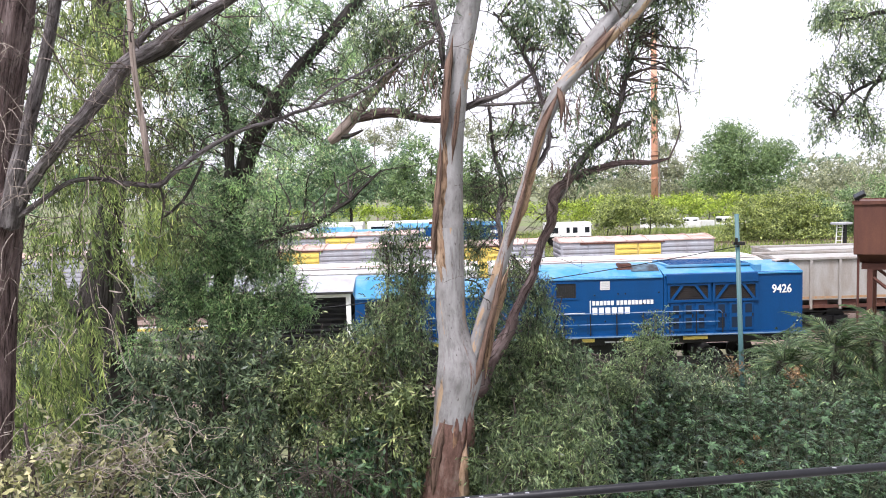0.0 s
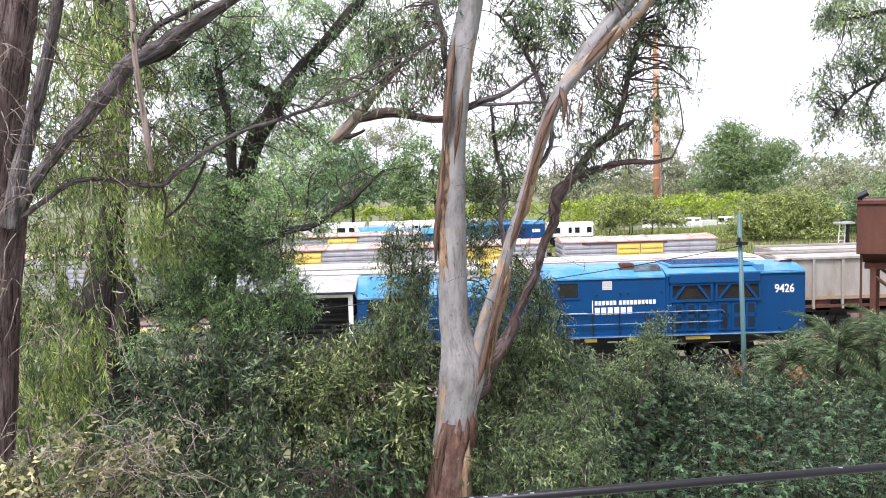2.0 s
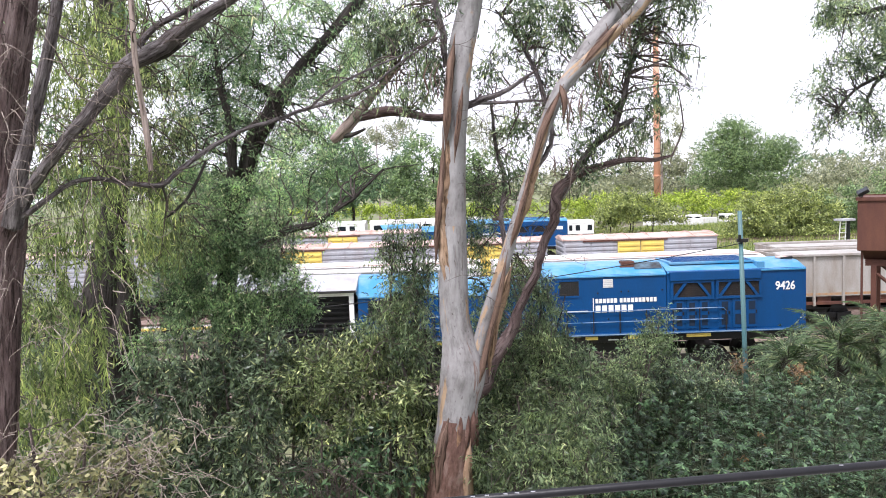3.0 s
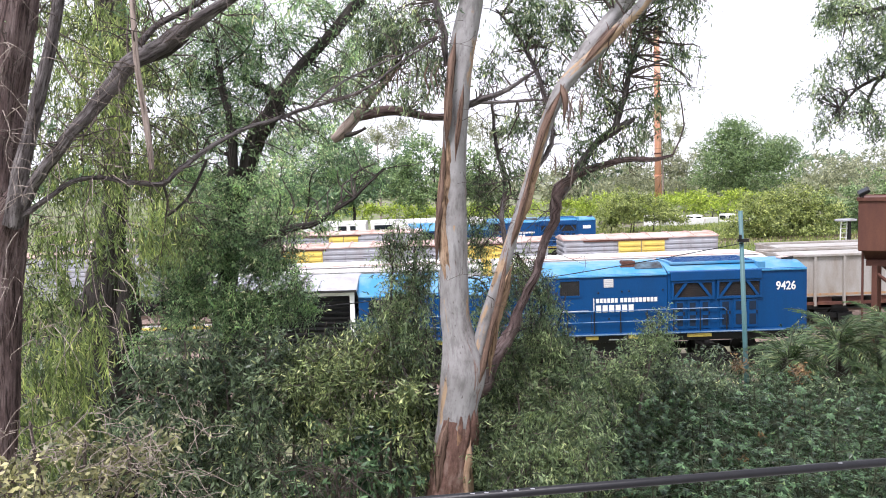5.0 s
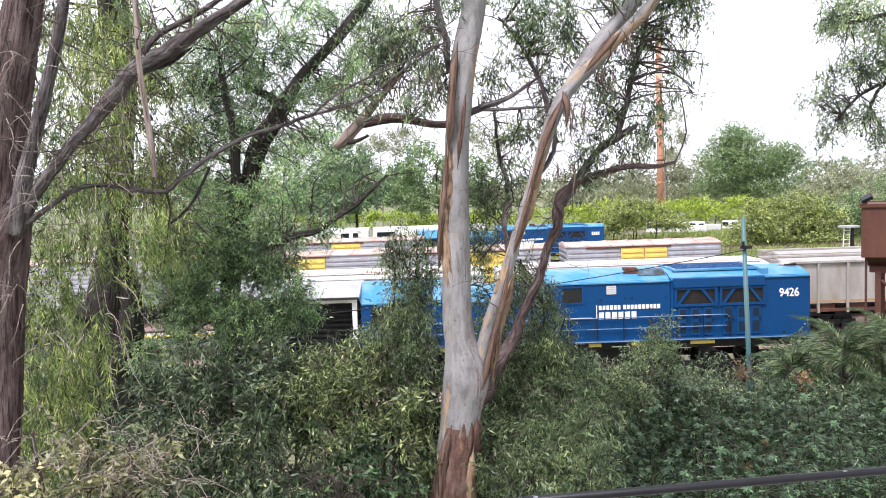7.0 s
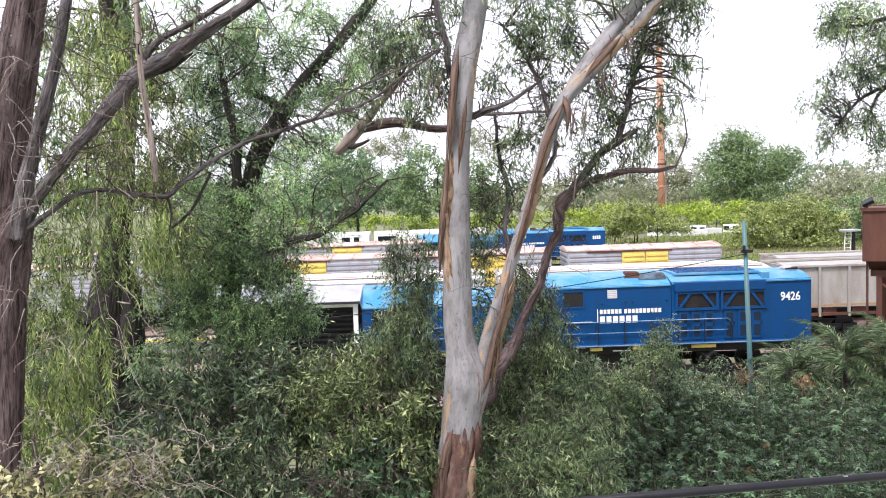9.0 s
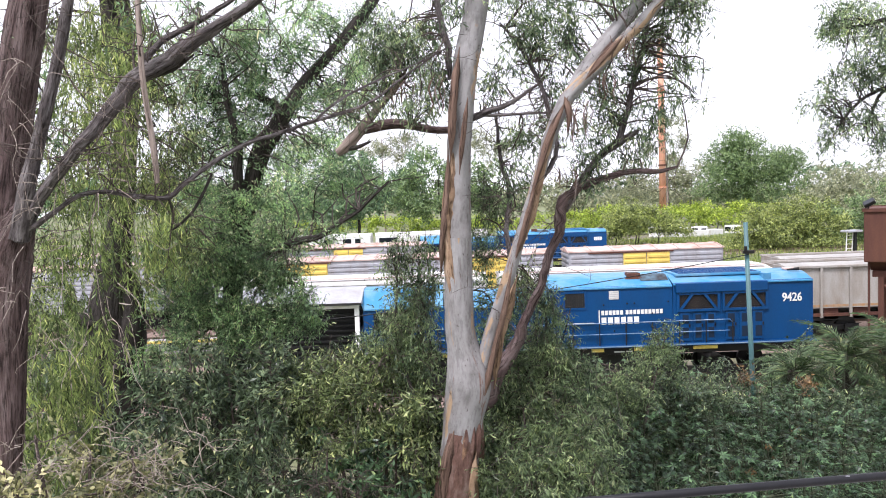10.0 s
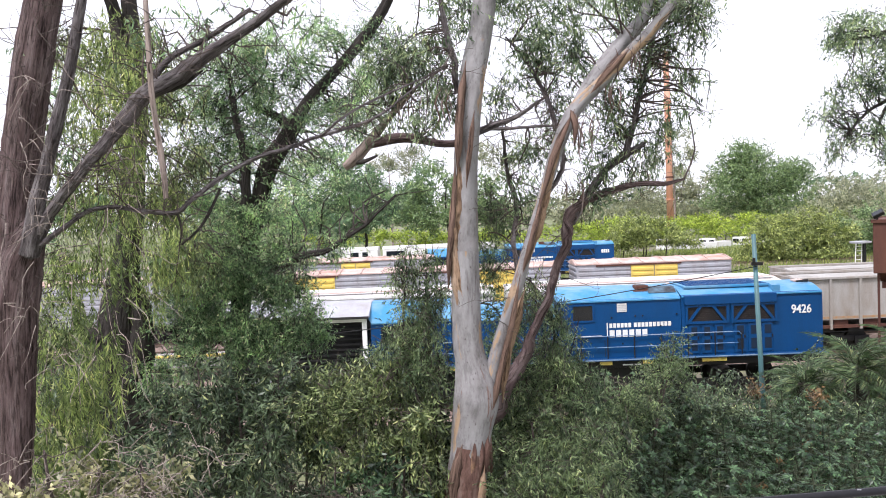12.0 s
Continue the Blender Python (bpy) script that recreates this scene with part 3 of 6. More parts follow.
def hopper(c, s, length, label, covered, top):
    """Ribbed hopper wagon; covered ones have a white flat roof."""
    Wd = 2.9
    side = M_GREYWHITE if covered else M_BEIGE
    t = empty("hopper_wagon", track_pose(c, A2, s), label, "hopper wagon", "hopper wagons")
    part("underframe", boxes((0, length, 0.1, Wd - 0.1, 0.9, 1.1)), M_BLACK, t)
    for x in (1.8, length - 1.8):
        bogie(x, Wd, t)
    for x0, x1 in ((-0.4, 0.05), (length - 0.05, length + 0.4)):
        part("coupler", boxes((x0, x1, Wd / 2 - 0.13, Wd / 2 + 0.13, 0.7, 0.98)), M_BLACK, t)
    b = part("body", boxes((0, length, 0.0, 0.08, 1.45, top), (0, length, Wd - 0.08, Wd, 1.45, top), (0, 0.08, 0.08, Wd - 0.08, 1.45, top), (length - 0.08, length, 0.08, Wd - 0.08, 1.45, top), (0.08, length - 0.08, 0.08, Wd - 0.08, 1.45, 1.6)), side, t)
    part("rust_line", boxes((0.05, length - 0.05, -0.008, 0.0, 1.5, 1.60)), M_STAIN, b, "rust-orange stained lower edge")
    n = int(length / 1.15)
    for k in range(n + 1):
        x = k * (length - 0.1) / n
        part("rib", boxes((x, x + 0.1, -0.1, 0.0, 1.05, top - 0.05)), side, b)
    part("sill", boxes((0, length, -0.08, 0.06, 1.1, 1.22)), M_RUST, b)
    for k in range(n):
        x = 0.25 + k * (length - 0.1) / n
        part("chute", boxes((x, x + 0.6, 0.1, 0.5, 0.95, 1.45)), M_RUST, b)
    part("rim", boxes((-0.03, length + 0.03, -0.11, 0.1, top - 0.05, top + 0.05), (-0.03, length + 0.03, Wd - 0.1, Wd + 0.11, top - 0.05, top + 0.05), bevel=0.015), M_WHITE if covered else M_BEIGE, b)
    if covered:
        r = part("roof", profile(bmesh.new(), [(0.1, top), (0.1, top + 0.05), (0.9, top + 0.16), (Wd - 0.9, top + 0.16), (Wd - 0.1, top + 0.05), (Wd - 0.1, top)], 0, length), M_GREYWHITE, t, "pale dusty wagon roof")
        part("hatch_strip", boxes((0.4, length - 0.4, 1.15, Wd - 1.15, top + 0.16, top + 0.26), bevel=0.02), M_WHITE, r)
        part("roof_walk", boxes((0.2, length - 0.2, 0.35, 0.6, top + 0.18, top + 0.21)), M_RUSTROOF, r)
    else:
        part("load", profile(bmesh.new(), [(0.09, 1.6), (0.09, top - 0.08), (Wd / 2, top + 0.06), (Wd - 0.09, top - 0.08), (Wd - 0.09, 1.6)], 0.1, length - 0.1), M_CONCRETE, t, "grey ballast load")
    return t


hopper(33.0, 14.63, 8.94, "beige-grey ribbed hopper wagon with rusty lower edge", False, 3.26)
hopper(33.0, 2.16, 11.75, "white-rimmed covered hopper wagon behind the locomotive", True, 3.22)
hopper(33.0, -9.93, 11.52, "white-roofed covered hopper wagon behind trees", True, 3.22)
hopper(33.0, 23.96, 7.14, "beige-grey ribbed hopper wagon at the yard's edge", False, 3.26)
hopper(38.0, 16.59, 10.40, "long grey open wagon on the next track", False, 3.14)


def guard_van(m):
    """Grey service van with a white frame, an open dark louvred side and a low pitched roof."""
    L, Wd = 4.9, 2.75
    t = empty("service_van", m, "grey service van with white frame and dark louvred sides", "railway wagon")
    part("underframe", boxes((0, L, 0.1, Wd - 0.1, 0.9, 1.15)), M_BLACK, t)
    for x in (1.1, L - 1.1):
        wheelset("wheelset", x, Wd, t)
    part("floor", boxes((0, L, 0, Wd, 1.15, 1.3)), M_GREY, t)
    part("back_wall", boxes((0.1, L - 0.1, 0.5, Wd - 0.05, 1.3, 3.12)), M_DARK, t)
    for k in range(9):
        part("louvre", boxes((0.2, L - 0.25, 0.30, 0.42, 1.4 + k * 0.18, 1.46 + k * 0.18)), M_BLACK, t)
    for x in (0.0, L - 0.16):
        part("post", boxes((x, x + 0.16, 0.0, 0.16, 1.3, 3.14), bevel=0.01), M_WHITE, t)
    part("top_beam", boxes((0, L, -0.01, 0.15, 3.14, 3.30), bevel=0.01), M_WHITE, t)
    r = part("roof", profile(bmesh.new(), [(-0.15, 3.28), (-0.15, 3.34), (0.9, 3.70), (Wd - 0.9, 3.70), (Wd + 0.15, 3.34), (Wd + 0.15, 3.28)], -0.1, L + 0.1), M_GREY, t)
    part("gutter", boxes((-0.1, L + 0.1, -0.2, -0.15, 3.27, 3.35)), M_DARK, r)


guard_van(track_pose(26.0, A1, -8.06))


# slab added only to hold a yellow strip; no platform is known here
def kerb():
    t = empty("yellow_strip_stand_in", track_pose(36.2, A2, -18.2), "made-up low slab carrying a faded yellow strip", "platform")
    t["kind"] = "structure"
    part("slab", boxes((0, 7.5, 0.0, 1.4, -0.35, 0.35), bevel=0.03), M_CONCRETE, t)
    part("edge", boxes((0, 7.5, -0.02, 0.25, 0.352, 0.45), bevel=0.01), M_YELLOW, t)


kerb()


# ---- far side of the yard: white stock, vehicles, mast, water tank, pole ----
def white_coach(m, length, label, windows, top=3.3):
    t = empty("railcar", m, label, "railcar", "white railcars")
    b = part("body", boxes((0, length, 0, 2.8, 1.1, top - 0.22), bevel=0.08), M_WHITE, t)
    part("roof", profile(bmesh.new(), [(-0.03, top - 0.28), (0.5, top), (2.3, top), (2.83, top - 0.28)], -0.03, length + 0.03), M_GREYWHITE, t)
    part("underframe", boxes((0.1, length - 0.1, 0.2, 2.6, 0.8, 1.1)), M_BLACK, t)
    for x in (1.8, length - 1.8):
        bogie(x, 2.8, t)
    for x, w in windows:
        part("window_pane", boxes((x, x + w, -0.012, 0.03, top - 1.1, top - 0.5), bevel=0.004), M_GLASS, b)


white_coach(pose(-16.6, 83.1, 0, 0, 0, A2), 8.1, "small white shunter cab with dark windows", ((5.1, 0.9), (6.4, 0.6), (3.0, 0.9)))
white_coach(pose(-7.97, 83.1, 0, 0, 0, A2), 12.2, "white railcar with dark windows in the far yard", ((0.4, 2.0), (4.6, 0.7), (5.8, 0.7), (7.4, 0.7), (9, 0.7)))
white_coach(pose(11.4, 83.1, 0, 0, 0, A2), 4.9, "white railcar with a row of dark windows", ((0.5, 0.8), (2.2, 0.35), (2.9, 0.5), (4.2, 0.5)), 2.6)


def truck(m, label):
    """Small white parked lorry: cab, glass, box body, four wheels."""
    t = empty("truck", m, label, "truck", "white parked trucks")
    part("body", boxes((1.7, 4.6, 0, 1.9, 0.6, 1.7), bevel=0.06), M_GREYWHITE, t)
    c = part("cab", boxes((0, 1.65, 0.0, 1.9, 0.45, 2.25), bevel=0.15), M_WHITE, t)
    part("side_window", boxes((0.45, 1.3, -0.01, 0.02, 1.35, 1.95)), M_GLASS, c)
    part("windscreen", boxes((-0.01, 0.03, 0.2, 1.7, 1.35, 2.0)), M_GLASS, c)
    for x in (0.8, 3.8):
        for y in (0.0, 1.75):
            part("wheel", cyl(bmesh.new(), (x, y, 0.4), (x, y + 0.2, 0.4), 0.4, seg=16), M_BLACK, t)


for x, y, turn, lab in ((31.2, 117, 10, "white truck parked in long grass"), (34.6, 116, -5, "white parked truck with a square cab"), (38.4, 118, 20, "pale parked truck by the hedge"), (44.5, 121, 15, "white truck half hidden by bushes")):
    truck(pose(x, y, -0.3 - 0.0227 * x, 0, 0, turn), lab)


def mast():
    t = empty("mast", pose(39.1, 140, -1.2), "tall slender orange steel mast with rusty bands", "mast")
    part("shaft", cyl(bmesh.new(), (0, 0, 0), (0, 0, 35.2), 0.62, 0.50, 20), M_ORANGE, t, smooth=True)
    for k, z in enumerate((8.5, 12.5, 17.0, 21.5, 26.0, 30.5)):
        part("flange", cyl(bmesh.new(), (0, 0, z), (0, 0, z + 0.25), 0.72, seg=20), M_RUST if k % 2 else M_ORANGE, t)


mast()


def water_tank(m):
    """Rusty square steel tank on four braced posts, a lamp on its rim."""
    w, z0, z1 = 3.4, 4.72, 6.27
    t = empty("water_tank", m, "rust-brown steel water tank on braced posts", "water tank")
    b = part("tank", boxes((0, w, 0, w, z0, z1), bevel=0.03), M_RUST, t)
    part("rim", boxes((-0.04, w + 0.04, -0.05, 0.0, z1 - 0.07, z1 + 0.03), (-0.04, 0.0, 0, w, z1 - 0.07, z1 + 0.03), (w, w + 0.04, 0, w, z1 - 0.07, z1 + 0.03), (-0.04, w + 0.04, w, w + 0.05, z1 - 0.07, z1 + 0.03)), M_RUST, b)
    part("bottom", profile(bmesh.new(), [(0.1, z0), (0.5, z0 - 0.28), (w - 0.5, z0 - 0.28), (w - 0.1, z0)], 0.15, w - 0.15), M_RUST, b)
    for y in (0.3, w - 0.5):
        part("bearer", boxes((0.2, w - 0.2, y, y + 0.2, z0 - 0.46, z0 - 0.28)), M_RUST, t)
    for x in (0.35, w - 0.55):
        for y in (0.3, w - 0.5):
            part("post", boxes((x, x + 0.15, y, y + 0.15, -0.35, z0 - 0.46), bevel=0.01), M_RUST, t)
    for a, b2 in (((0.5, 0.34, z0 - 0.7), (w - 0.5, 0.34, 2.0)), ((0.5, 0.34, 2.0), (w - 0.5, 0.34, z0 - 0.7)), ((0.5, w - 0.4, z0 - 0.7), (w - 0.5, w - 0.4, 2.0))):
        part("brace", cyl(bmesh.new(), a, b2, 0.05, seg=8), M_RUST, t)
    part("downpipe", cyl(bmesh.new(), (0.12, 0.2, -0.3), (0.12, 0.2, z0 + 0.02), 0.035, seg=8), M_RUST, t)
    lamp = part("lamp_bracket", boxes((0.10, 0.14, 0.0, 0.04, z1, z1 + 0.14)), M_BLACK, t)
    bm = box(bmesh.new(), -0.16, 0.16, -0.12, 0.12, -0.05, 0.05, 0.015)
    bmesh.ops.transform(bm, matrix=pose(0.14, 0.0, z1 + 0.20, 30, -28, 0), verts=bm.verts[:])
    part("floodlight", bm, M_BLACK, lamp, "small dark floodlight")
    bm = box(bmesh.new(), -0.13, 0.13, -0.10, 0.10, 0.051, 0.056)
    bmesh.ops.transform(bm, matrix=pose(0.14, 0.0, z1 + 0.20, 30, -28, 0), verts=bm.verts[:])
    part("lamp_glass", bm, M_GLASS, lamp)
    part("name_bar", boxes((0.98, 1.5, -0.006, 0.0, 5.3, 5.4)), M_GREYWHITE, b, "worn pale stencil mark")


water_tank(pose(12.19, 22.6, -0.28, 0, 0, -32))


def pole():
    t = empty("pole", pose(7.17, 18.0, -0.5), "slender teal-painted steel pole carrying cables", "pole")
    part("shaft", cyl(bmesh.new(), (0, 0, 0), (-0.22, 0, 6.45), 0.064, 0.05, 14), M_TEAL, t, smooth=True)
    part("bracket", boxes((-0.32, -0.06, -0.12, -0.05, 5.72, 5.80), bevel=0.01), M_BLACK, t)
    part("insulator", cyl(bmesh.new(), (-0.27, -0.12, 5.80), (-0.27, -0.12, 5.90), 0.035, seg=10), M_BLACK, t)


pole()


def ladder_frame():
    """White service ladder with a small platform and hoop rails."""
    t = empty("service_ladder", pose(26.4, 52, -0.9, 0, 0, 10), "white steel ladder with platform and hoop rails", "ladder")
    for x in (0.3, 0.75):
        part("ladder_rail", cyl(bmesh.new(), (x, 0, 0), (x + 0.35, 0.1, 4.5), 0.035, seg=8), M_WHITE, t)
    for k in range(14):
        z = 0.3 + k * 0.3
        part("rung", cyl(bmesh.new(), (0.3 + z * 0.078, 0, z), (0.75 + z * 0.078, 0, z), 0.02, seg=6), M_WHITE, t)
    part("platform", boxes((0.35, 1.45, -0.4, 0.4, 4.4, 4.55), bevel=0.03), M_GREY, t)
    part("leg", boxes((1.1, 1.25, -0.1, 0.1, 0, 4.4)), M_BLACK, t)
    for k in range(3):
        x = -1.3 + k * 0.42
        bm = bmesh.new()
        for a, b in (((x, 0, 0), (x, 0, 2.95)), ((x, 0, 2.95), (x + 0.36, 0, 2.95)), ((x + 0.36, 0, 2.95), (x + 0.36, 0, 0))):
            cyl(bm, a, b, 0.035, seg=6)
        part("hoop_rail", bm, M_WHITE, t)


ladder_frame()


# ---- the footbridge that the view is taken from: only its rail comes into sight ----
def footbridge():
    d = empty("footbridge_railing", pose(0, 0, 0), "thin black-painted metal railing with worn pale specks", "railing")
    a, b = Vector((-2.2, 1.753, 5.9)), Vector((4.2, 2.568, 5.9))
    part("top_rail", cyl(bmesh.new(), a, b, 0.012, seg=16), M_RAILBLACK, d, smooth=True)
    for k in (0, 1):
        p = (a, b)[k]
        part("post", cyl(bmesh.new(), (p.x, p.y, 5.15), p, 0.018, seg=10), M_RAILBLACK, d)
    for k, f in enumerate((0.352, 0.358, 0.366, 0.371, 0.378, 0.52, 0.60, 0.605)):
        p = a.lerp(b, f) + Vector((0, -0.005, 0.0102))
        part("worn_spot", box(bmesh.new(), p.x - 0.006, p.x + 0.006, p.y - 0.0015, p.y + 0.0015, p.z - 0.001, p.z + 0.0012), M_GREY, d)
    s = part("walkway_slab", box(bmesh.new(), -4, 6, -1.6, 1.1, 4.95, 5.15), M_CONCRETE)
    tagged(s, "grey concrete walkway of a footbridge", "footbridge", kind="structure")
    for x in (-3.2, 5.2):
        part("pier", boxes((x - 0.25, x + 0.25, -0.6, 0.6, -0.4, 4.95), bevel=0.02), M_CONCRETE, s)
    s2 = part("slab_edge", profile(bmesh.new(), [(1.1, 4.95), (1.1, 5.15), (3.1, 5.15), (3.1, 4.95)], -4, 6), M_CONCRETE, s)


footbridge()


# ---- trees: limbs as tapered crooked tubes, crowns of single leaves on twigs ----
def curve_nodes(nodes, step=0.12):
    """A smooth line through nodes of x, y, z and radius."""
    p = np.array(nodes, float)
    p = np.vstack([2 * p[0] - p[1], p, 2 * p[-1] - p[-2]])
    out = []
    for i in range(1, len(p) - 2):
        n = max(2, int(np.linalg.norm(p[i + 1, :3] - p[i, :3]) / step))
        t = np.linspace(0, 1, n, endpoint=False)[:, None]
        a, b, c, d = p[i - 1], p[i], p[i + 1], p[i + 2]
        out.append(0.5 * (2 * b + (c - a) * t + (2 * a - 5 * b + 4 * c - d) * t**2 + (3 * b - a - 3 * c + d) * t**3))
    out.append(p[-2][None])
    return np.vstack(out)


def tube_arrays(line, sides=12, rough=0.06, seed=0):
    """Ring after ring along a line, the radius made uneven; closed at its end."""
    rng = np.random.default_rng(seed)
    xyz, r = line[:, :3], np.maximum(line[:, 3], 0.002)
    tan = np.gradient(xyz, axis=0)
    tan /= np.linalg.norm(tan, axis=1)[:, None] + 1e-9
    up = np.where(np.abs(tan[:, 2:3]) > 0.9, np.array([[1.0, 0, 0]]), np.array([[0, 0, 1.0]]))
    up[:] = up[len(up) // 2]
    s = np.cross(tan, up)
    s /= np.linalg.norm(s, axis=1)[:, None] + 1e-9
    q = np.cross(s, tan)
    ang = np.linspace(0, 2 * np.pi, sides, endpoint=False)
    ph = rng.uniform(0, 6.28, 4)
    n = len(xyz)
    along = np.arange(n)[:, None] * 0.21
    lump = 1 + rough * (np.sin(2 * ang[None] + ph[0] + along * 0.7) + 0.7 * np.sin(3 * ang[None] + ph[1] - along * 1.3) + 0.5 * np.sin(5 * ang[None] + ph[2] + along * 2.1))
    if sides > 11:
        lump = lump + rough * 0.55 * np.sin(9 * ang[None] + ph[3] + 1.5 * np.sin(along * 0.8))
    lump = lump + rng.normal(0, rough * 0.35, lump.shape)
    ring = xyz[:, None] + (r[:, None] * lump)[..., None] * (np.cos(ang)[None, :, None] * s[:, None] + np.sin(ang)[None, :, None] * q[:, None])
    v = ring.reshape(-1, 3)
    i = (np.arange(n - 1)[:, None] * sides + np.arange(sides)[None]).ravel()
    j = (np.arange(n - 1)[:, None] * sides + (np.arange(sides)[None] + 1) % sides).ravel()
    return v, np.stack([i, j, j + sides, i + sides], 1)


def tube_coords(line, sides):
    """Round and along the limb, for the bark."""
    ang = np.linspace(0, 2 * np.pi, sides, endpoint=False)
    run = np.concatenate([[0], np.cumsum(np.linalg.norm(np.diff(line[:, :3], axis=0), axis=1))])
    r = max(0.02, float(np.mean(line[:, 3])))
    o = np.zeros((len(line), sides, 3))
    o[..., 0], o[..., 1], o[..., 2] = np.cos(ang)[None] * r, np.sin(ang)[None] * r, run[:, None]
    return o.reshape(-1, 3) + line[0, :3] * 3


def merge(pieces):
    vs, qs, k = [], [], 0
    for v, q in pieces:
        vs.append(v)
        qs.append(q + k)
        k += len(v)
    return np.vstack(vs), np.vstack(qs)


class Tree:
    """One tree or shrub: an Empty at its base, limbs, twigs and crown under it."""

    def __init__(self, name, base, label, category="tree", group=""):
        self.base = np.array(base, float)
        self.ob = empty(name, pose(*base), label, category, group)
        self.lines, self.twigs, self.seed = [], [], int(abs(base[0] * 131 + base[1] * 17)) + 1

    def limb(self, name, nodes, bark, sides=14, rough=0.05, label="", crook=0.0):
        self.seed += 1
        line = curve_nodes(nodes, 0.07)
        if crook:
            rng = np.random.default_rng(self.seed)
            k = np.cumsum(rng.normal(0, crook, (len(line), 3)), 0)
            k -= np.linspace(0, 1, len(line))[:, None] * k[-1]
            line[:, :3] += k * line[:, 3:4] * 2
        if name == "bark_strip":
            k = np.linspace(0, 1, len(line))
            line[:, 3] *= np.clip(np.minimum(k, 1 - k) / 0.22, 0.08, 1)
        else:
            self.lines.append(line)
        v, q = tube_arrays(line, sides, rough, self.seed)
        return part_np(name, v - self.base, q, bark, self.ob, label, smooth=True, bark=tube_coords(line, sides))

    def branchlets(self, clumps, per=4, r0=0.014, sag=0.0):
        """Thin crooked boughs from the nearest limb into each clump of leaves."""
        rng = np.random.default_rng(self.seed + 77)
        if not self.lines:
            return
        pts = np.vstack([l[::3, :4] for l in self.lines])
        for c in clumps:
            c = np.array(c)
            for _ in range(per):
                goal = c[:3] + rng.uniform(-0.8, 0.8, 3) * c[3:]
                d = np.linalg.norm(pts[:, :3] - goal, axis=1) + rng.uniform(0, 0.5, len(pts))
                a = pts[d.argmin(), :3]
                dist = np.linalg.norm(goal - a)
                mid1 = a + (goal - a) * 0.35 + rng.normal(0, 0.10, 3) * dist + (0, 0, 0.1 * dist)
                mid2 = a + (goal - a) * 0.7 + rng.normal(0, 0.10, 3) * dist + (0, 0, 0.08 * dist)
                goal = goal - np.array((0, 0, sag * dist))
                r = min(r0 * (0.6 + dist * 0.5), 0.035) * rng.uniform(0.7, 1.2)
                line = curve_nodes([(*a, r), (*mid1, r * 0.8), (*mid2, r * 0.55), (*goal, r * 0.2)], 0.16)
                self.twigs.append(tube_arrays(line, 5, 0.05, int(rng.integers(1e6))))

    def foliage(self, clumps, lai, length, width, material, droop=0.8, k=12, spread=0.16, twig=True, hang=0.0, label="", name="crown", shell=0.4, flat=0.0, sub=9):
        """Leaves on sprays, sprays through each clump (x, y, z and its three radii). lai: layers of leaf over the clump."""
        self.seed += 13
        rng = np.random.default_rng(self.seed)
        vs, tw = [], []
        for c in clumps:
            c = np.array(c, float)
            area = np.pi * c[3] * c[5]
            n = max(3, int(lai * area / (length * width * 0.5) / k))
            u = rng.normal(size=(n, 3))
            u /= np.linalg.norm(u, axis=1)[:, None]
            r = rng.uniform(0, 1, n) ** (1 / 3 * (1 - shell) + shell * 0.15)
            # a ragged outline: clumps swell and shrink round their middle
            lob = 1 + 0.22 * np.sin(3 * np.arctan2(u[:, 2], u[:, 0]) + rng.uniform(0, 6)) + 0.16 * np.sin(5 * u[:, 2] + 4 * u[:, 0] + rng.uniform(0, 6))
            cen = c[:3] + u * (r * lob)[:, None] * c[3:]
            m = max(5, n // sub)
            cen = cen[rng.integers(0, m, n) % len(cen)] + np.clip(rng.normal(0, 0.2, (n, 3)), -0.45, 0.45) * np.maximum(c[3:], 0.35)
            out = u * 0.7 + rng.normal(0, 0.6, (n, 3)) + np.array([0, 0, -hang])
            out /= np.linalg.norm(out, axis=1)[:, None]
            tl = spread * rng.uniform(0.7, 1.5, n)
            f = np.tile(np.linspace(-0.8, 1, k), (n, 1)) + rng.normal(0, 0.08, (n, k))
            pos = cen[:, None] + out[:, None] * (f * tl[:, None])[..., None]
            pos[..., 2] -= hang * 0.25 * (f**2) * tl[:, None]
            ax = out[:, None] * 0.8 + rng.normal(0, 0.48, (n, k, 3)) + np.array([0, 0, -droop * 0.8])
            ax[..., 2] *= 1 - flat
            ax /= np.linalg.norm(ax, axis=2)[..., None]
            face = rng.normal(0, 0.75, (n, 1, 3)) + np.array([0, -0.25, 0.9])
            sd = np.cross(ax, face + rng.normal(0, 0.4, (n, k, 3)))
            if flat:
                sd[..., 2] *= 1 - flat
            sd /= np.linalg.norm(sd, axis=2)[..., None] + 1e-9
            nr = np.cross(ax, sd)
            ln = length * rng.uniform(0.65, 1.3, (n, k, 1))
            wd = width * rng.uniform(0.75, 1.25, (n, k, 1))
            mid = pos + ax * ln * 0.45 + nr * ln * 0.05
            quad = np.stack([pos, mid + sd * wd * 0.5, pos + ax * ln - nr * ln * 0.05, mid - sd * wd * 0.5], 2)
            vs.append(quad.reshape(-1, 3))
            if twig:
                cn, ot, tt, n = cen[::3], out[::3], tl[::3], len(cen[::3])
                a, b = cn - ot * tt[:, None] * 1.1, cn + ot * tt[:, None]
                s = np.cross(ot, np.array([0.3, 0.9, 0.2]))
                s /= np.linalg.norm(s, axis=1)[:, None] + 1e-9
                s2 = np.cross(ot, s)
                w = 0.0035
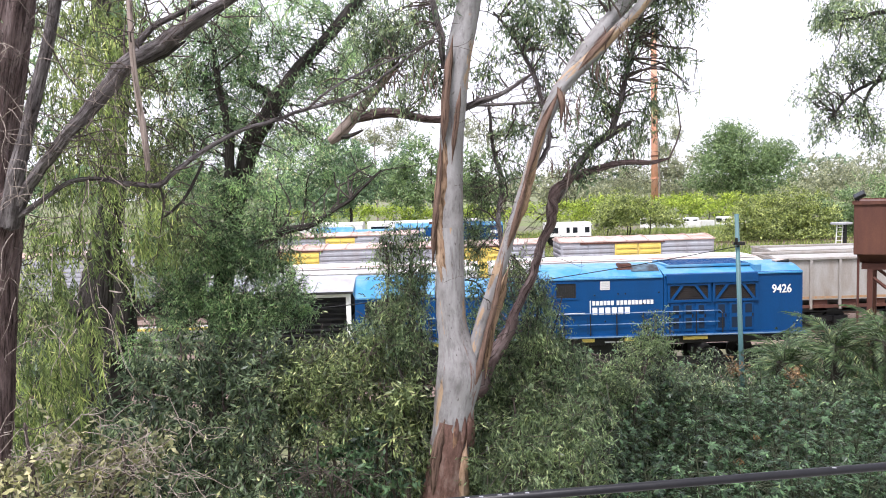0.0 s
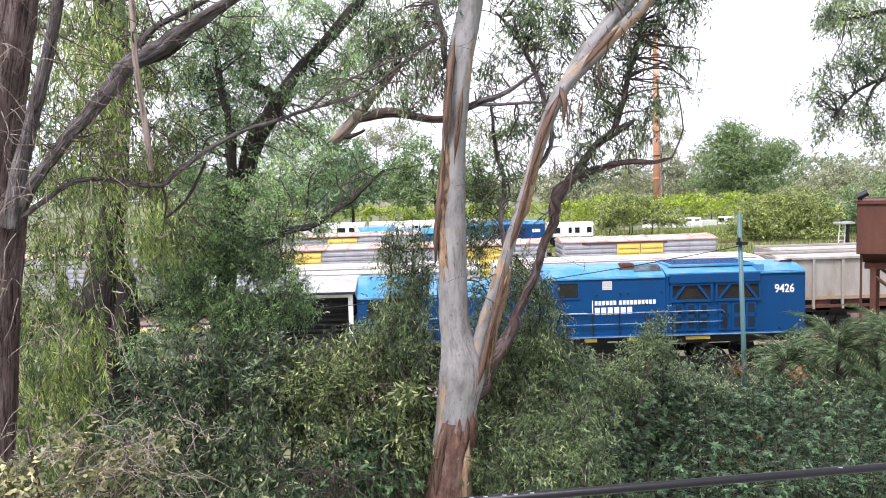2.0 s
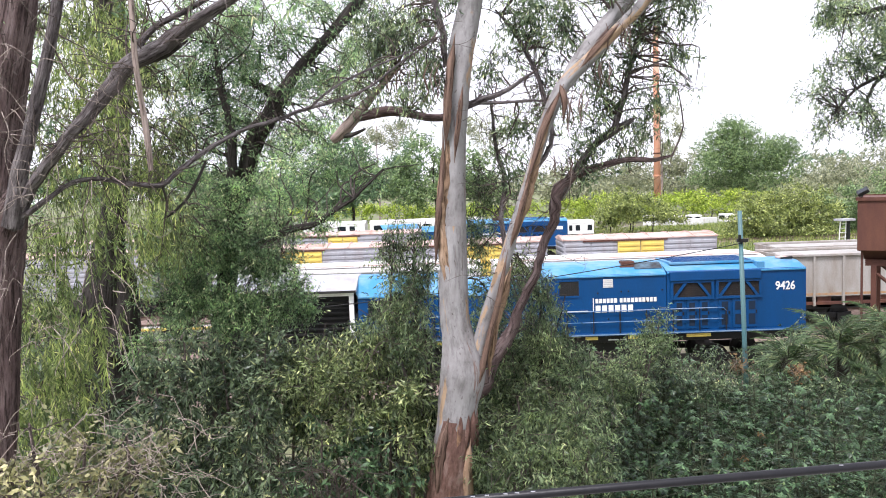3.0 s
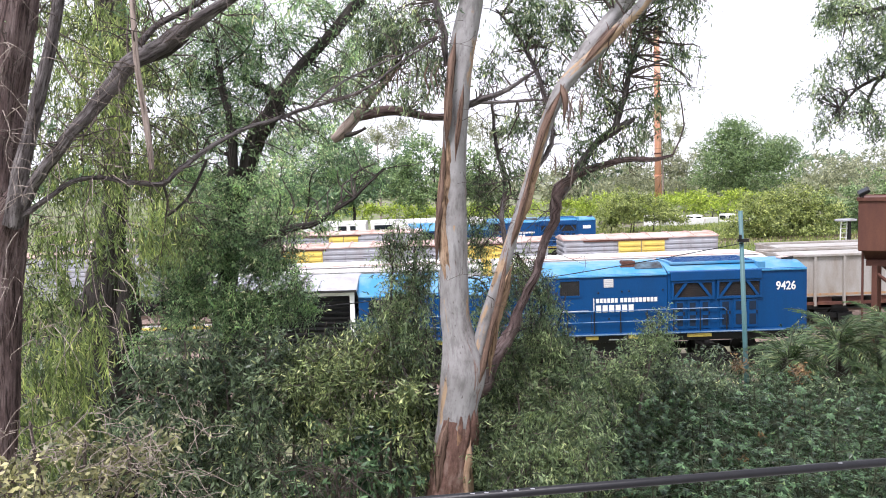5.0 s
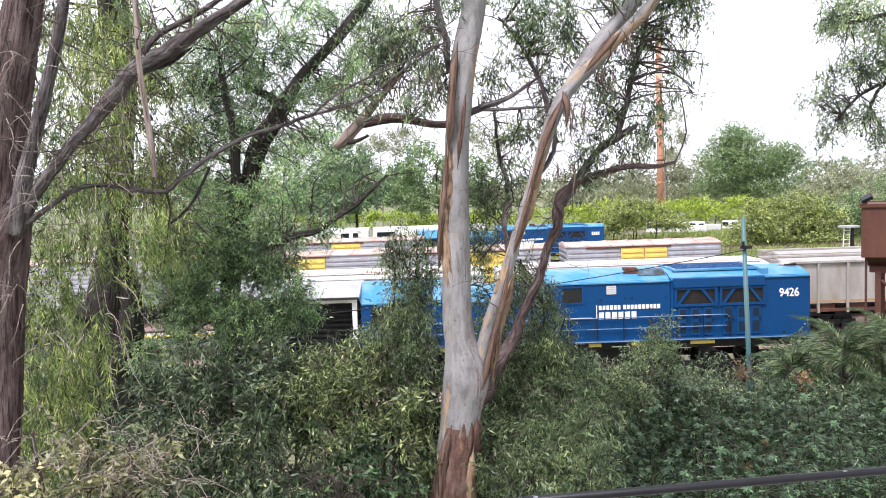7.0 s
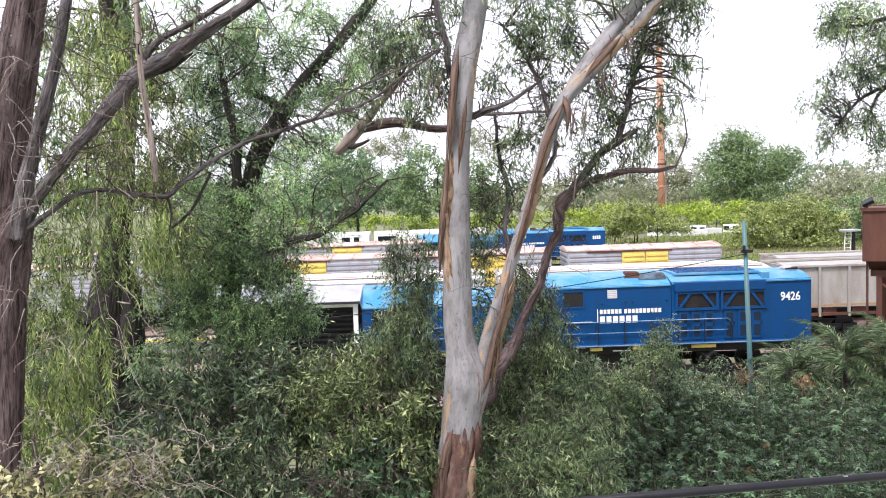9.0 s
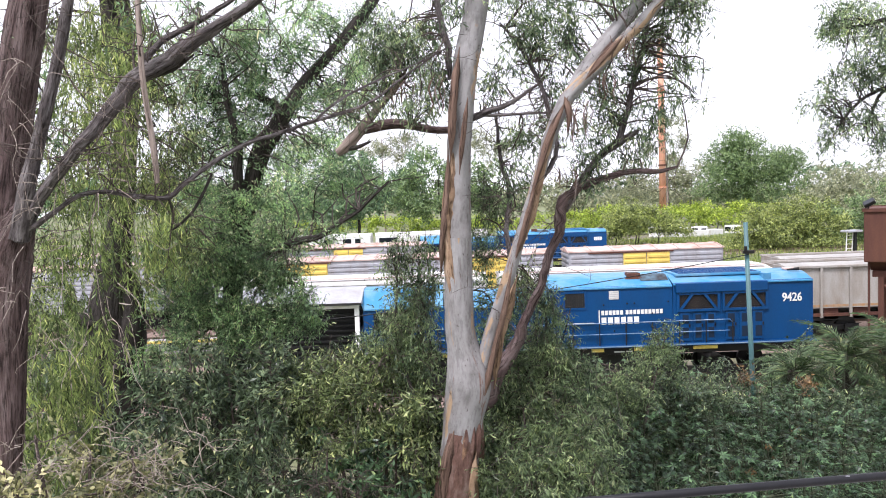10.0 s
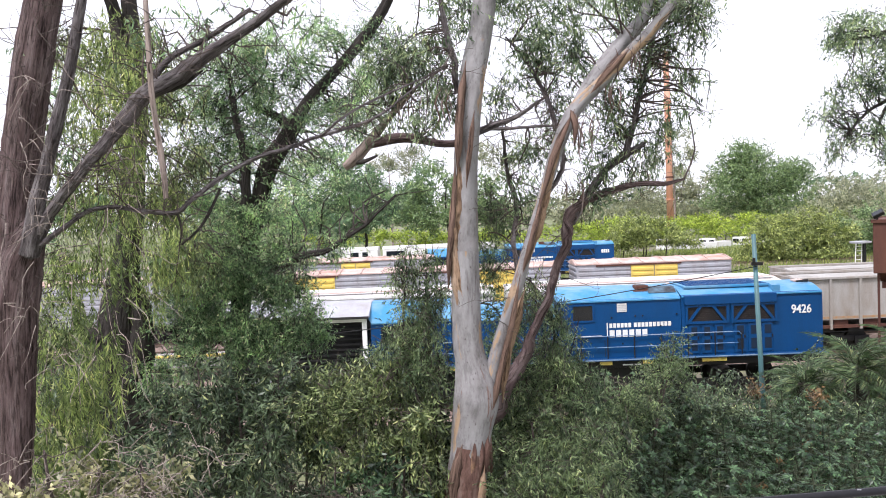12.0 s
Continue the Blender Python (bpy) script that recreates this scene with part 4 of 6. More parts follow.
                ring = lambda p, w: np.stack([p + s * w, p - s * w * 0.5 + s2 * w * 0.87, p - s * w * 0.5 - s2 * w * 0.87], 1)
                pr = np.concatenate([ring(a, w), ring(b, w * 0.5)], 1).reshape(-1, 3)
                b0 = np.arange(n)[:, None] * 6
                q = np.concatenate([b0 + np.array([[0, 1, 4, 3]]), b0 + np.array([[1, 2, 5, 4]]), b0 + np.array([[2, 0, 3, 5]])])
                tw.append((pr, q))
        v = np.vstack(vs) - self.base
        q = np.arange(len(v)).reshape(-1, 4)
        self.twigs += tw
        return part_np(name, v, q, material, self.ob, label, "stuff")

    def twiglets(self, count, reach, w=0.004, droop=0.2, lines=None, seed=0):
        """Bare crooked twigs that fork, set along the limbs."""
        rng = np.random.default_rng(self.seed + 501 + seed)
        pool = self.lines if lines is None else [self.lines[i] for i in lines]
        size = np.array([len(l) for l in pool], float)
        for _ in range(count):
            line = pool[rng.choice(len(pool), p=size / size.sum())]
            i = int(rng.integers(len(line) // 6, len(line)))
            a = line[i, :3]
            out = rng.normal(size=3) * (1, 0.7, 0.9) + (0, 0, 0.25 - droop)
            out /= np.linalg.norm(out)
            L = reach * rng.uniform(0.35, 1.3)
            r = w * rng.uniform(0.6, 1.4)
            run = [np.array(a)]
            for k in range(4):
                out = out + rng.normal(0, 0.34, 3) + (0, 0, -droop * 0.3)
                out /= np.linalg.norm(out)
                run.append(run[-1] + out * L / 4)
            self.twigs.append(tube_arrays(curve_nodes([(*q, r * (1 - 0.2 * k)) for k, q in enumerate(run)], 0.09), 4, 0.05))
            for k in (1, 2, 3):
                if rng.random() < 0.75:
                    d = out * 0.5 + rng.normal(0, 0.6, 3)
                    d /= np.linalg.norm(d)
                    e = run[k] + d * L * rng.uniform(0.2, 0.5)
                    m = (run[k] + e) / 2 + rng.normal(0, 0.05, 3) * L
                    self.twigs.append(tube_arrays(curve_nodes([(*run[k], r * 0.6), (*m, r * 0.45), (*e, r * 0.2)], 0.09), 3, 0.05))

    def finish(self, bark=None):
        if self.twigs:
            v, q = merge(self.twigs)
            part_np("brushwood", v - self.base, q, bark or M_TWIG, self.ob, "", "stuff", True)


def strands(tree, clumps, n_per, length, material, leaf=0.09, width=0.013, seed=5):
    """Long hanging shoots of narrow leaves, as a weeping tree has."""
    rng = np.random.default_rng(seed)
    vs, tw = [], []
    for c in clumps:
        c = np.array(c, float)
        n = int(n_per * c[3] * c[5] * np.pi)
        u = rng.uniform(-1, 1, (n, 3))
        top = c[:3] + u * c[3:]
        L = length * rng.uniform(0.5, 1.3, n)
        k = 26
        f = np.linspace(0, 1, k)[None] + rng.normal(0, 0.02, (n, k))
        sway = rng.normal(0, 0.12, (n, 2))
        pos = np.stack([top[:, :1] + sway[:, :1] * np.sin(f * 2.2) * L[:, None], top[:, 1:2] + sway[:, 1:] * np.sin(f * 2.2) * L[:, None], top[:, 2:] - f * L[:, None]], -1)
        ax = rng.normal(0, 0.45, (n, k, 3)) + np.array([0, 0, -1.0])
        ax /= np.linalg.norm(ax, axis=2)[..., None]
        sd = np.cross(ax, rng.normal(size=(n, k, 3)))
        sd /= np.linalg.norm(sd, axis=2)[..., None]
        ln, wd = leaf * rng.uniform(0.7, 1.3, (n, k, 1)), width * rng.uniform(0.8, 1.2, (n, k, 1))
        mid = pos + ax * ln * 0.5
        vs.append(np.stack([pos, mid + sd * wd * 0.5, pos + ax * ln, mid - sd * wd * 0.5], 2).reshape(-1, 3))
        line = np.dstack([pos[:, ::5], np.full((n, len(range(0, k, 5)), 1), 0.0022)])
        for a in line[:: 3]:
            tw.append(tube_arrays(a, 3, 0.0))
    v = np.vstack(vs) - tree.base
    part_np("hanging_foliage", v, np.arange(len(v)).reshape(-1, 4), material, tree.ob, "long drooping yellow-green shoots")
    tree.twigs += tw


# the forked gum tree in the middle
gum = Tree("gum_tree", (-0.142, 9, 0.061), "tall forked gum tree with peeling grey and orange bark")
gum.limb("trunk", [(-0.182, 9, 0.062, 0.318), (-0.114, 9, 2.171, 0.285), (-0.031, 9, 3.16, 0.252), (0.041, 9, 3.718, 0.239), (0.101, 9, 4.167, 0.239), (0.171, 9, 4.576, 0.265), (0.129, 9, 4.947, 0.192), (0.095, 9, 5.217, 0.172), (0.098, 9, 5.758, 0.162), (0.11, 9, 6.297, 0.156)], M_GUM, 28, 0.03, "smooth grey trunk with orange streaks")
gum.limb("stem", [(0.109, 9, 6.257, 0.154), (0.135, 9, 6.957, 0.146), (0.179, 9, 7.606, 0.146), (0.264, 9, 8.244, 0.146), (0.398, 9, 8.882, 0.133), (0.528, 9, 9.759, 0.119), (0.696, 9.1, 10.965, 0.087)], M_GUM, 24, 0.035)
gum.limb("limb", [(0.269, 8.98, 4.503, 0.097), (0.378, 8.95, 4.881, 0.089), (0.454, 8.95, 5.149, 0.082), (0.636, 8.9, 5.685, 0.074), (0.808, 8.9, 6.212, 0.068), (1.023, 8.9, 6.857, 0.067), (1.226, 8.9, 7.462, 0.074), (1.436, 8.9, 7.878, 0.077), (1.763, 8.9, 8.19, 0.067), (2.09, 8.9, 8.503, 0.063), (2.387, 8.9, 8.786, 0.067), (2.932, 8.9, 9.454, 0.048)], M_GUM, 22, 0.05)
gum.limb("limb", [(1.456, 8.92, 7.877, 0.082), (1.591, 8.95, 8.114, 0.082), (1.849, 9, 8.438, 0.086), (2.105, 9.1, 8.723, 0.083), (2.363, 9.2, 9.057, 0.070), (2.662, 9.3, 9.91, 0.047)], M_GUM, 18, 0.05)
gum.limb("limb", [(0.304, 9.2, 4.272, 0.136), (0.770, 9.38, 4.839, 0.085), (0.874, 9.38, 5.097, 0.062), (0.985, 9.38, 5.340, 0.056), (1.111, 9.38, 5.672, 0.054), (1.236, 9.38, 5.961, 0.056), (1.373, 9.38, 6.234, 0.062), (1.385, 9.4, 6.519, 0.076), (1.57, 9.4, 6.744, 0.052), (1.904, 9.4, 6.907, 0.038), (2.216, 9.4, 6.98, 0.031), (2.526, 9.4, 6.983, 0.028), (2.807, 9.4, 7.036, 0.014)], M_RED, 14, 0.08, "weathered limb ending in a dead tip", 0.08)
gum.limb("branch", [(1.416, 9.4, 6.568, 0.062), (1.644, 9.45, 6.913, 0.049), (1.901, 9.5, 7.217, 0.045), (2.104, 9.5, 7.352, 0.052), (2.368, 9.5, 7.496, 0.031)], M_ROUGH, 10, 0.08, "", 0.05)
gum.limb("branch", [(2.104, 9.5, 7.342, 0.045), (2.253, 9.5, 7.719, 0.038), (2.343, 9.5, 8.197, 0.035), (2.474, 9.5, 8.664, 0.028), (2.579, 9.5, 9.332, 0.021)], M_ROUGH, 8, 0.06, "", 0.1)
gum.limb("branch", [(0.068, 9.05, 7.559, 0.043), (-0.161, 9.1, 7.574, 0.044), (-0.4, 9.15, 7.639, 0.051), (-0.629, 9.2, 7.665, 0.058), (-0.84, 9.25, 7.639, 0.058), (-0.961, 9.28, 7.612, 0.048)], M_RED, 12, 0.07)
gum.limb("broken_limb", [(-1.307, 9.28, 7.35, 0.041), (-1.225, 9.28, 7.408, 0.060), (-1.103, 9.28, 7.525, 0.066), (-0.928, 9.28, 7.711, 0.058), (-0.774, 9.28, 7.888, 0.044), (-0.59, 9.28, 8.074, 0.033), (-0.436, 9.28, 8.25, 0.019)], M_DEAD, 12, 0.1, "broken limb with pale torn wood")
gum.limb("branch", [(-1.296, 9.3, 7.37, 0.041), (-1.195, 9.3, 7.407, 0.031), (-1.075, 9.25, 7.405, 0.027), (-0.894, 9.2, 7.47, 0.014)], M_DARKBARK, 7, 0.1)
gum.limb("branch", [(0.21, 9.05, 7.635, 0.043), (0.433, 9.1, 7.74, 0.040), (0.604, 9.1, 7.807, 0.034), (0.806, 9.15, 7.882, 0.027), (1.12, 9.2, 8.065, 0.017)], M_ROUGH, 8, 0.08, "", 0.1)
gum.limb("branch", [(0.432, 9.1, 7.72, 0.023), (0.732, 9.1, 7.704, 0.020), (1.062, 9.1, 7.726, 0.017), (1.202, 9.1, 7.713, 0.010)], M_ROUGH, 7, 0.06, "", 0.1)
gum.limb("branch", [(0.081, 9.05, 8.129, 0.033), (0.07, 9, 8.509, 0.036), (0.006, 8.95, 8.76, 0.033), (-0.073, 8.9, 9.242, 0.026)], M_ROUGH, 8, 0.08, "", 0.1)
gum.limb("branch", [(1.064, 8.95, 6.926, 0.033), (1.292, 9.1, 7.251, 0.030), (1.242, 9.2, 7.722, 0.030), (1.103, 9.3, 8.205, 0.027), (0.872, 9.3, 8.611, 0.021), (0.697, 9.3, 8.825, 0.010)], M_ROUGH, 8, 0.08, "", 0.12)
gum.limb("branch", [(0.722, 9.1, 5.933, 0.030), (0.682, 9.3, 6.394, 0.031), (0.751, 9.4, 6.803, 0.031), (0.669, 9.4, 7.155, 0.024), (0.623, 9.4, 7.766, 0.017)], M_ROUGH, 8, 0.08, "", 0.12)
for nodes in ([(0.199, 8.82, 8.466, 0.029), (0.129, 8.8, 8.027, 0.045), (0.079, 8.8, 7.588, 0.042), (0.049, 8.83, 7.149, 0.020)], [(0.276, 8.8, 7.904, 0.026), (0.207, 8.79, 7.485, 0.036), (0.146, 8.8, 7.017, 0.016)], [(1.406, 8.75, 7.858, 0.032), (1.196, 8.73, 7.453, 0.039), (1.036, 8.73, 6.987, 0.032), (0.897, 8.74, 6.6, 0.016)], [(2.04, 8.74, 8.504, 0.029), (1.805, 8.72, 8.269, 0.039), (1.589, 8.73, 8.024, 0.026)], [(0.305, 8.85, 4.302, 0.046), (0.447, 8.78, 4.849, 0.036), (0.612, 8.72, 5.516, 0.029), (0.724, 8.7, 6.033, 0.019)], [(-0.111, 8.9, 5.842, 0.039), (-0.07, 8.86, 6.311, 0.046), (-0.008, 8.84, 6.83, 0.033), (0.033, 8.86, 7.339, 0.020)], [(-0.216, 8.84, 2.954, 0.065), (-0.12, 8.8, 3.652, 0.071), (-0.021, 8.78, 4.06, 0.039)],
              [(0.754, 8.74, 6.033, 0.039), (0.894, 8.72, 6.48, 0.039), (0.993, 8.72, 6.858, 0.026)], [(1.355, 8.72, 7.85, 0.045), (1.4, 8.7, 7.628, 0.029), (1.376, 8.7, 7.439, 0.010)]):
    gum.limb("bark_strip", nodes, M_STRIP, 6, 0.25, "curling strip of loose brown bark")
rngb = random.Random(77)
for (x, y, z), n, L in (((1.554, 8.85, 7.805), 9, 0.5), ((-0.478, 9.1, 8.161), 12, 0.32), ((1.368, 9, 7.079), 7, 0.45), ((2.031, 8.8, 8.534), 6, 0.4), ((0.042, 8.85, 8.169), 6, 0.45), ((1.802, 8.8, 8.129), 6, 0.4)):
    for k in range(n):
        px, py, d = x + rngb.uniform(-0.13, 0.13), y + rngb.uniform(-0.08, 0.08), L * rngb.uniform(0.5, 1.25)
        bx = rngb.uniform(-0.09, 0.09)
        w = rngb.uniform(0.004, 0.009)
        gum.limb("bark_strip", [(px, py, z, w * 0.8), (px + bx, py - 0.03, z - d * 0.35, w * 1.1), (px + bx * 0.4, py - 0.02, z - d * 0.7, w * 0.8), (px + bx * 1.4, py - 0.04, z - d, w * 0.2)], M_STRIP if k % 3 else M_DEAD, 4, 0.3)
gum.limb("trunk_sleeve", [(-0.083, 8.98, 2.671, 0.285), (-0.01, 8.98, 3.229, 0.261), (0.03, 8.98, 3.649, 0.238), (0.078, 8.98, 3.998, 0.212)], M_GUM_LOW, 30, 0.05, "red-brown rough bark on the lower trunk")
for k in range(13):
    a = -2.9 + k * 0.42
    x0, h = 0.10 + rngb.uniform(-0.02, 0.02), rngb.uniform(0.12, 0.6)
    px, py = 0.215 * math.sin(a), -0.215 * math.cos(a)
    gum.limb("bark_strip", [(x0 + px - 0.05, 8.99 + py, 3.62, 0.03), (x0 + px - 0.01, 8.99 + py, 3.62 + h * 0.5, rngb.uniform(0.025, 0.05)), (x0 + px + 0.02, 8.99 + py * 0.96, 3.62 + h, 0.008)], M_GUM_LOW, 7, 0.2)
top1 = [(1.139, 9.3, 8.465, 0.41, 0.38, 0.34), (1.514, 9.3, 8.656, 0.34, 0.33, 0.31), (0.846, 9.3, 8.771, 0.27, 0.24, 0.21), (2.122, 9.5, 8.132, 0.31, 0.37, 0.42), (2.431, 9.5, 8.525, 0.35, 0.35, 0.35), (2.815, 9.5, 8.717, 0.31, 0.3, 0.28), (3.088, 9.5, 8.83, 0.15, 0.16, 0.17), (2.873, 9.5, 8.175, 0.2, 0.26, 0.31), (3.066, 9.5, 7.861, 0.13, 0.11, 0.1), (2.561, 9.5, 7.642, 0.28, 0.31, 0.35)]
top2 = [(1.94, 9.5, 7.596, 0.31, 0.33, 0.35), (1.228, 9.4, 7.542, 0.35, 0.33, 0.31), (0.815, 9.4, 7.422, 0.24, 0.28, 0.31), (0.59, 9.3, 8.087, 0.21, 0.22, 0.24), (1.786, 9.5, 6.98, 0.42, 0.31, 0.21), (2.169, 9.5, 7.141, 0.24, 0.23, 0.21), (0.845, 9.4, 6.941, 0.21, 0.28, 0.35), (1.403, 9.3, 8.199, 0.27, 0.27, 0.27), (1.877, 9.5, 7.938, 0.21, 0.24, 0.28)]
top3 = [(-0.2, 9.1, 8.535, 0.3, 0.35, 0.4), (-0.485, 9.1, 8.742, 0.34, 0.28, 0.23), (-0.151, 9.1, 8.014, 0.2, 0.22, 0.23), (-0.573, 9.2, 8.373, 0.27, 0.27, 0.27), (-0.297, 9.2, 7.777, 0.27, 0.22, 0.17), (-0.769, 9.2, 8.578, 0.27, 0.27, 0.27), (0.286, 9.2, 9.194, 0.61, 0.47, 0.34), (1.378, 9.2, 9.279, 0.81, 0.61, 0.41), (2.497, 9.2, 9.244, 0.75, 0.58, 0.41), (-0.852, 9.2, 7.99, 0.27, 0.25, 0.24)]
low = [(-0.379, 9.6, 5.928, 0.28, 0.32, 0.35), (-0.542, 9.6, 5.362, 0.32, 0.37, 0.42), (-0.332, 9.4, 4.887, 0.24, 0.33, 0.42), (0.455, 9.8, 6.1, 0.19, 0.31, 0.43), (0.548, 9.8, 6.678, 0.18, 0.27, 0.36), (0.995, 9.9, 5.637, 0.22, 0.26, 0.29), (1.195, 9.8, 5.202, 0.25, 0.27, 0.29), (1.377, 9.6, 4.858, 0.32, 0.28, 0.25), (-0.637, 9.8, 5.994, 0.25, 0.27, 0.29), (-0.751, 9.8, 4.967, 0.32, 0.32, 0.32), (0.652, 9.9, 5.055, 0.16, 0.23, 0.29), (1.086, 9.6, 4.795, 0.28, 0.28, 0.28)]
for nodes in ([(-0.33, 9.6, 3.677, 0.025), (-0.39, 9.7, 4.538, 0.021), (-0.454, 9.8, 5.25, 0.018), (-0.378, 9.8, 5.978, 0.011)], [(-0.376, 9.5, 3.858, 0.021), (-0.59, 9.6, 4.563, 0.018), (-0.717, 9.7, 5.126, 0.014), (-0.646, 9.8, 6.064, 0.007)], [(-0.259, 9.4, 4.165, 0.021), (-0.262, 9.4, 4.885, 0.017), (-0.34, 9.5, 5.437, 0.010)], [(0.609, 9.7, 4.055, 0.021), (1.002, 9.8, 4.617, 0.018), (1.205, 9.9, 5.182, 0.015), (0.997, 9.9, 5.707, 0.007)], [(0.68, 9.6, 4.084, 0.021), (1.199, 9.7, 4.482, 0.018), (1.459, 9.9, 4.946, 0.011), (1.587, 10.1, 5.294, 0.007)]):
    gum.limb("sucker", nodes, M_DARKBARK, 6, 0.05, "thin leafy shoot", 0.15)
for g, d in ((top1, 1.7), (top2, 1.6), (top3, 2.5), (low, 2.4)):
    gum.branchlets(g, 3 if g is low else 9)
    gum.foliage(g, d, 0.068 if g is low else 0.084, 0.0135 if g is low else 0.016, M_L_SHOOT if g is low else M_L_GUM, 0.9, 11, 0.17, hang=0.5, label="sparse drooping grey-green leaves")
for nodes in ([(0.02, 8.9, 5.2, 0.03), (0.02, 8.9, 5.6, 0.05), (0.02, 8.9, 6.2, 0.06), (0.04, 8.9, 6.7, 0.068), (0.08, 8.9, 7.2, 0.055), (0.1, 8.9, 7.6, 0.02)], [(0.47, 8.9, 4.5, 0.03), (0.55, 8.86, 5.0, 0.045), (0.68, 8.82, 5.5, 0.05), (0.78, 8.82, 5.85, 0.028)], [(0.86, 8.84, 6.2, 0.03), (1.0, 8.82, 6.7, 0.05), (1.14, 8.82, 7.2, 0.04), (1.3, 8.83, 7.6, 0.02)], [(0.15, 8.78, 2.9, 0.05), (0.19, 8.79, 3.4, 0.06), (0.23, 8.81, 3.8, 0.03)]):
    gum.limb("bark_strip", nodes, M_TAN, 9, 0.22, "sheet of tan inner bark laid bare", 0.05)
gum.twiglets(230, 0.7, 0.005, 0.05, [2, 3, 4, 5, 6, 10, 11, 12, 13, 14])
gum.finish(M_TWIG)

# the big leaning tree at the edge, with long diagonal limbs
big = Tree("old_tree", (-4.081, 6.2, 0.131), "old rough-barked tree with long bare diagonal limbs")
big.limb("trunk", [(-4.081, 6.2, 0.131, 0.211), (-3.82, 6.2, 3.716, 0.144), (-3.687, 6.2, 5.163, 0.126), (-3.638, 6.2, 6.002, 0.161), (-3.557, 6.2, 6.461, 0.161), (-3.452, 6.15, 6.688, 0.125), (-3.359, 6.1, 6.826, 0.083)], M_RED, 22, 0.06)
big.limb("stem", [(-3.774, 6.4, 6.175, 0.160), (-3.738, 6.45, 6.885, 0.144), (-3.654, 6.5, 7.493, 0.152), (-3.543, 6.5, 8.001, 0.156), (-3.409, 6.5, 8.598, 0.152), (-3.157, 6.5, 9.572, 0.127)], M_RED, 22, 0.05, "thick reddish stem")
big.limb("limb", [(-3.445, 6.1, 6.558, 0.061), (-3.31, 6.05, 6.805, 0.058), (-3.125, 6, 6.991, 0.046), (-2.921, 5.95, 7.196, 0.045), (-2.635, 5.9, 7.45, 0.048), (-2.358, 5.9, 7.734, 0.057), (-2.136, 5.9, 7.839, 0.057), (-1.893, 5.9, 7.973, 0.051), (-1.649, 5.9, 8.128, 0.042), (-1.365, 5.9, 8.321, 0.036), (-0.887, 5.9, 8.641, 0.024)], M_ROUGH, 24, 0.11, "long diagonal limb with furrowed bark", 0.07)
big.limb("branch", [(-2.317, 5.95, 7.793, 0.037), (-2.284, 6, 7.922, 0.030), (-2.161, 6, 8.049, 0.026), (-2.009, 6, 8.126, 0.024), (-1.827, 6, 8.212, 0.022), (-1.513, 6, 8.395, 0.017)], M_ROUGH, 10, 0.08, "", 0.05)
big.limb("stem", [(-3.405, 6.05, 6.557, 0.068), (-3.286, 6, 6.955, 0.060), (-3.189, 6, 7.252, 0.050), (-3.082, 6, 7.6, 0.050), (-2.985, 6, 7.898, 0.045), (-2.886, 6, 8.276, 0.043), (-2.798, 6, 8.654, 0.037)], M_ROUGH, 14, 0.06)
big.limb("branch", [(-3.324, 6.05, 6.625, 0.026), (-3.131, 6.05, 6.761, 0.021), (-2.998, 6.1, 6.858, 0.020), (-2.787, 6.1, 6.903, 0.019), (-2.538, 6.15, 6.868, 0.018), (-2.269, 6.2, 6.841, 0.019), (-2.167, 6.25, 6.919, 0.019), (-1.972, 6.4, 7.115, 0.019), (-1.708, 6.5, 7.279, 0.017), (-1.446, 6.6, 7.363, 0.017), (-1.164, 6.8, 7.477, 0.016), (-0.902, 6.9, 7.551, 0.015), (-0.65, 7, 7.655, 0.012), (-0.395, 7.1, 7.859, 0.010), (-0.029, 7.2, 8.111, 0.006)], M_ROUGH, 12, 0.06, "long crooked low branch", 0.16)
big.limb("branch", [(-1.144, 6.8, 7.476, 0.011), (-1.001, 6.8, 7.593, 0.011), (-0.778, 6.8, 7.718, 0.012), (-0.576, 6.85, 7.823, 0.009), (-0.283, 6.9, 7.937, 0.007), (0.071, 7, 8.119, 0.004)], M_ROUGH, 8, 0.06, "", 0.08)
big.limb("branch", [(-2.249, 6.2, 6.831, 0.010), (-2.242, 6.25, 6.701, 0.009), (-2.284, 6.3, 6.582, 0.005)], M_DARKBARK, 7, 0.06)
big.limb("branch", [(-2.284, 6.35, 6.582, 0.008), (-2.141, 6.4, 6.709, 0.012), (-2.037, 6.45, 6.896, 0.014), (-1.984, 6.5, 7.035, 0.012)], M_DARKBARK, 7, 0.06)
big.limb("hanging_branch", [(-2.232, 5.75, 8.431, 0.019), (-2.232, 5.75, 8.031, 0.022), (-2.228, 5.75, 7.741, 0.023), (-2.204, 5.75, 7.46, 0.022), (-2.18, 5.75, 7.21, 0.025), (-2.166, 5.75, 6.949, 0.017)], M_DEAD, 10, 0.07, "pale dead branch hanging straight down")
big.limb("branch", [(-2.267, 5.95, 7.772, 0.026), (-2.076, 5.97, 7.837, 0.031), (-1.904, 5.97, 7.933, 0.007)], M_DARKBARK, 10, 0.1)
rng0 = random.Random(4)
tangle = []
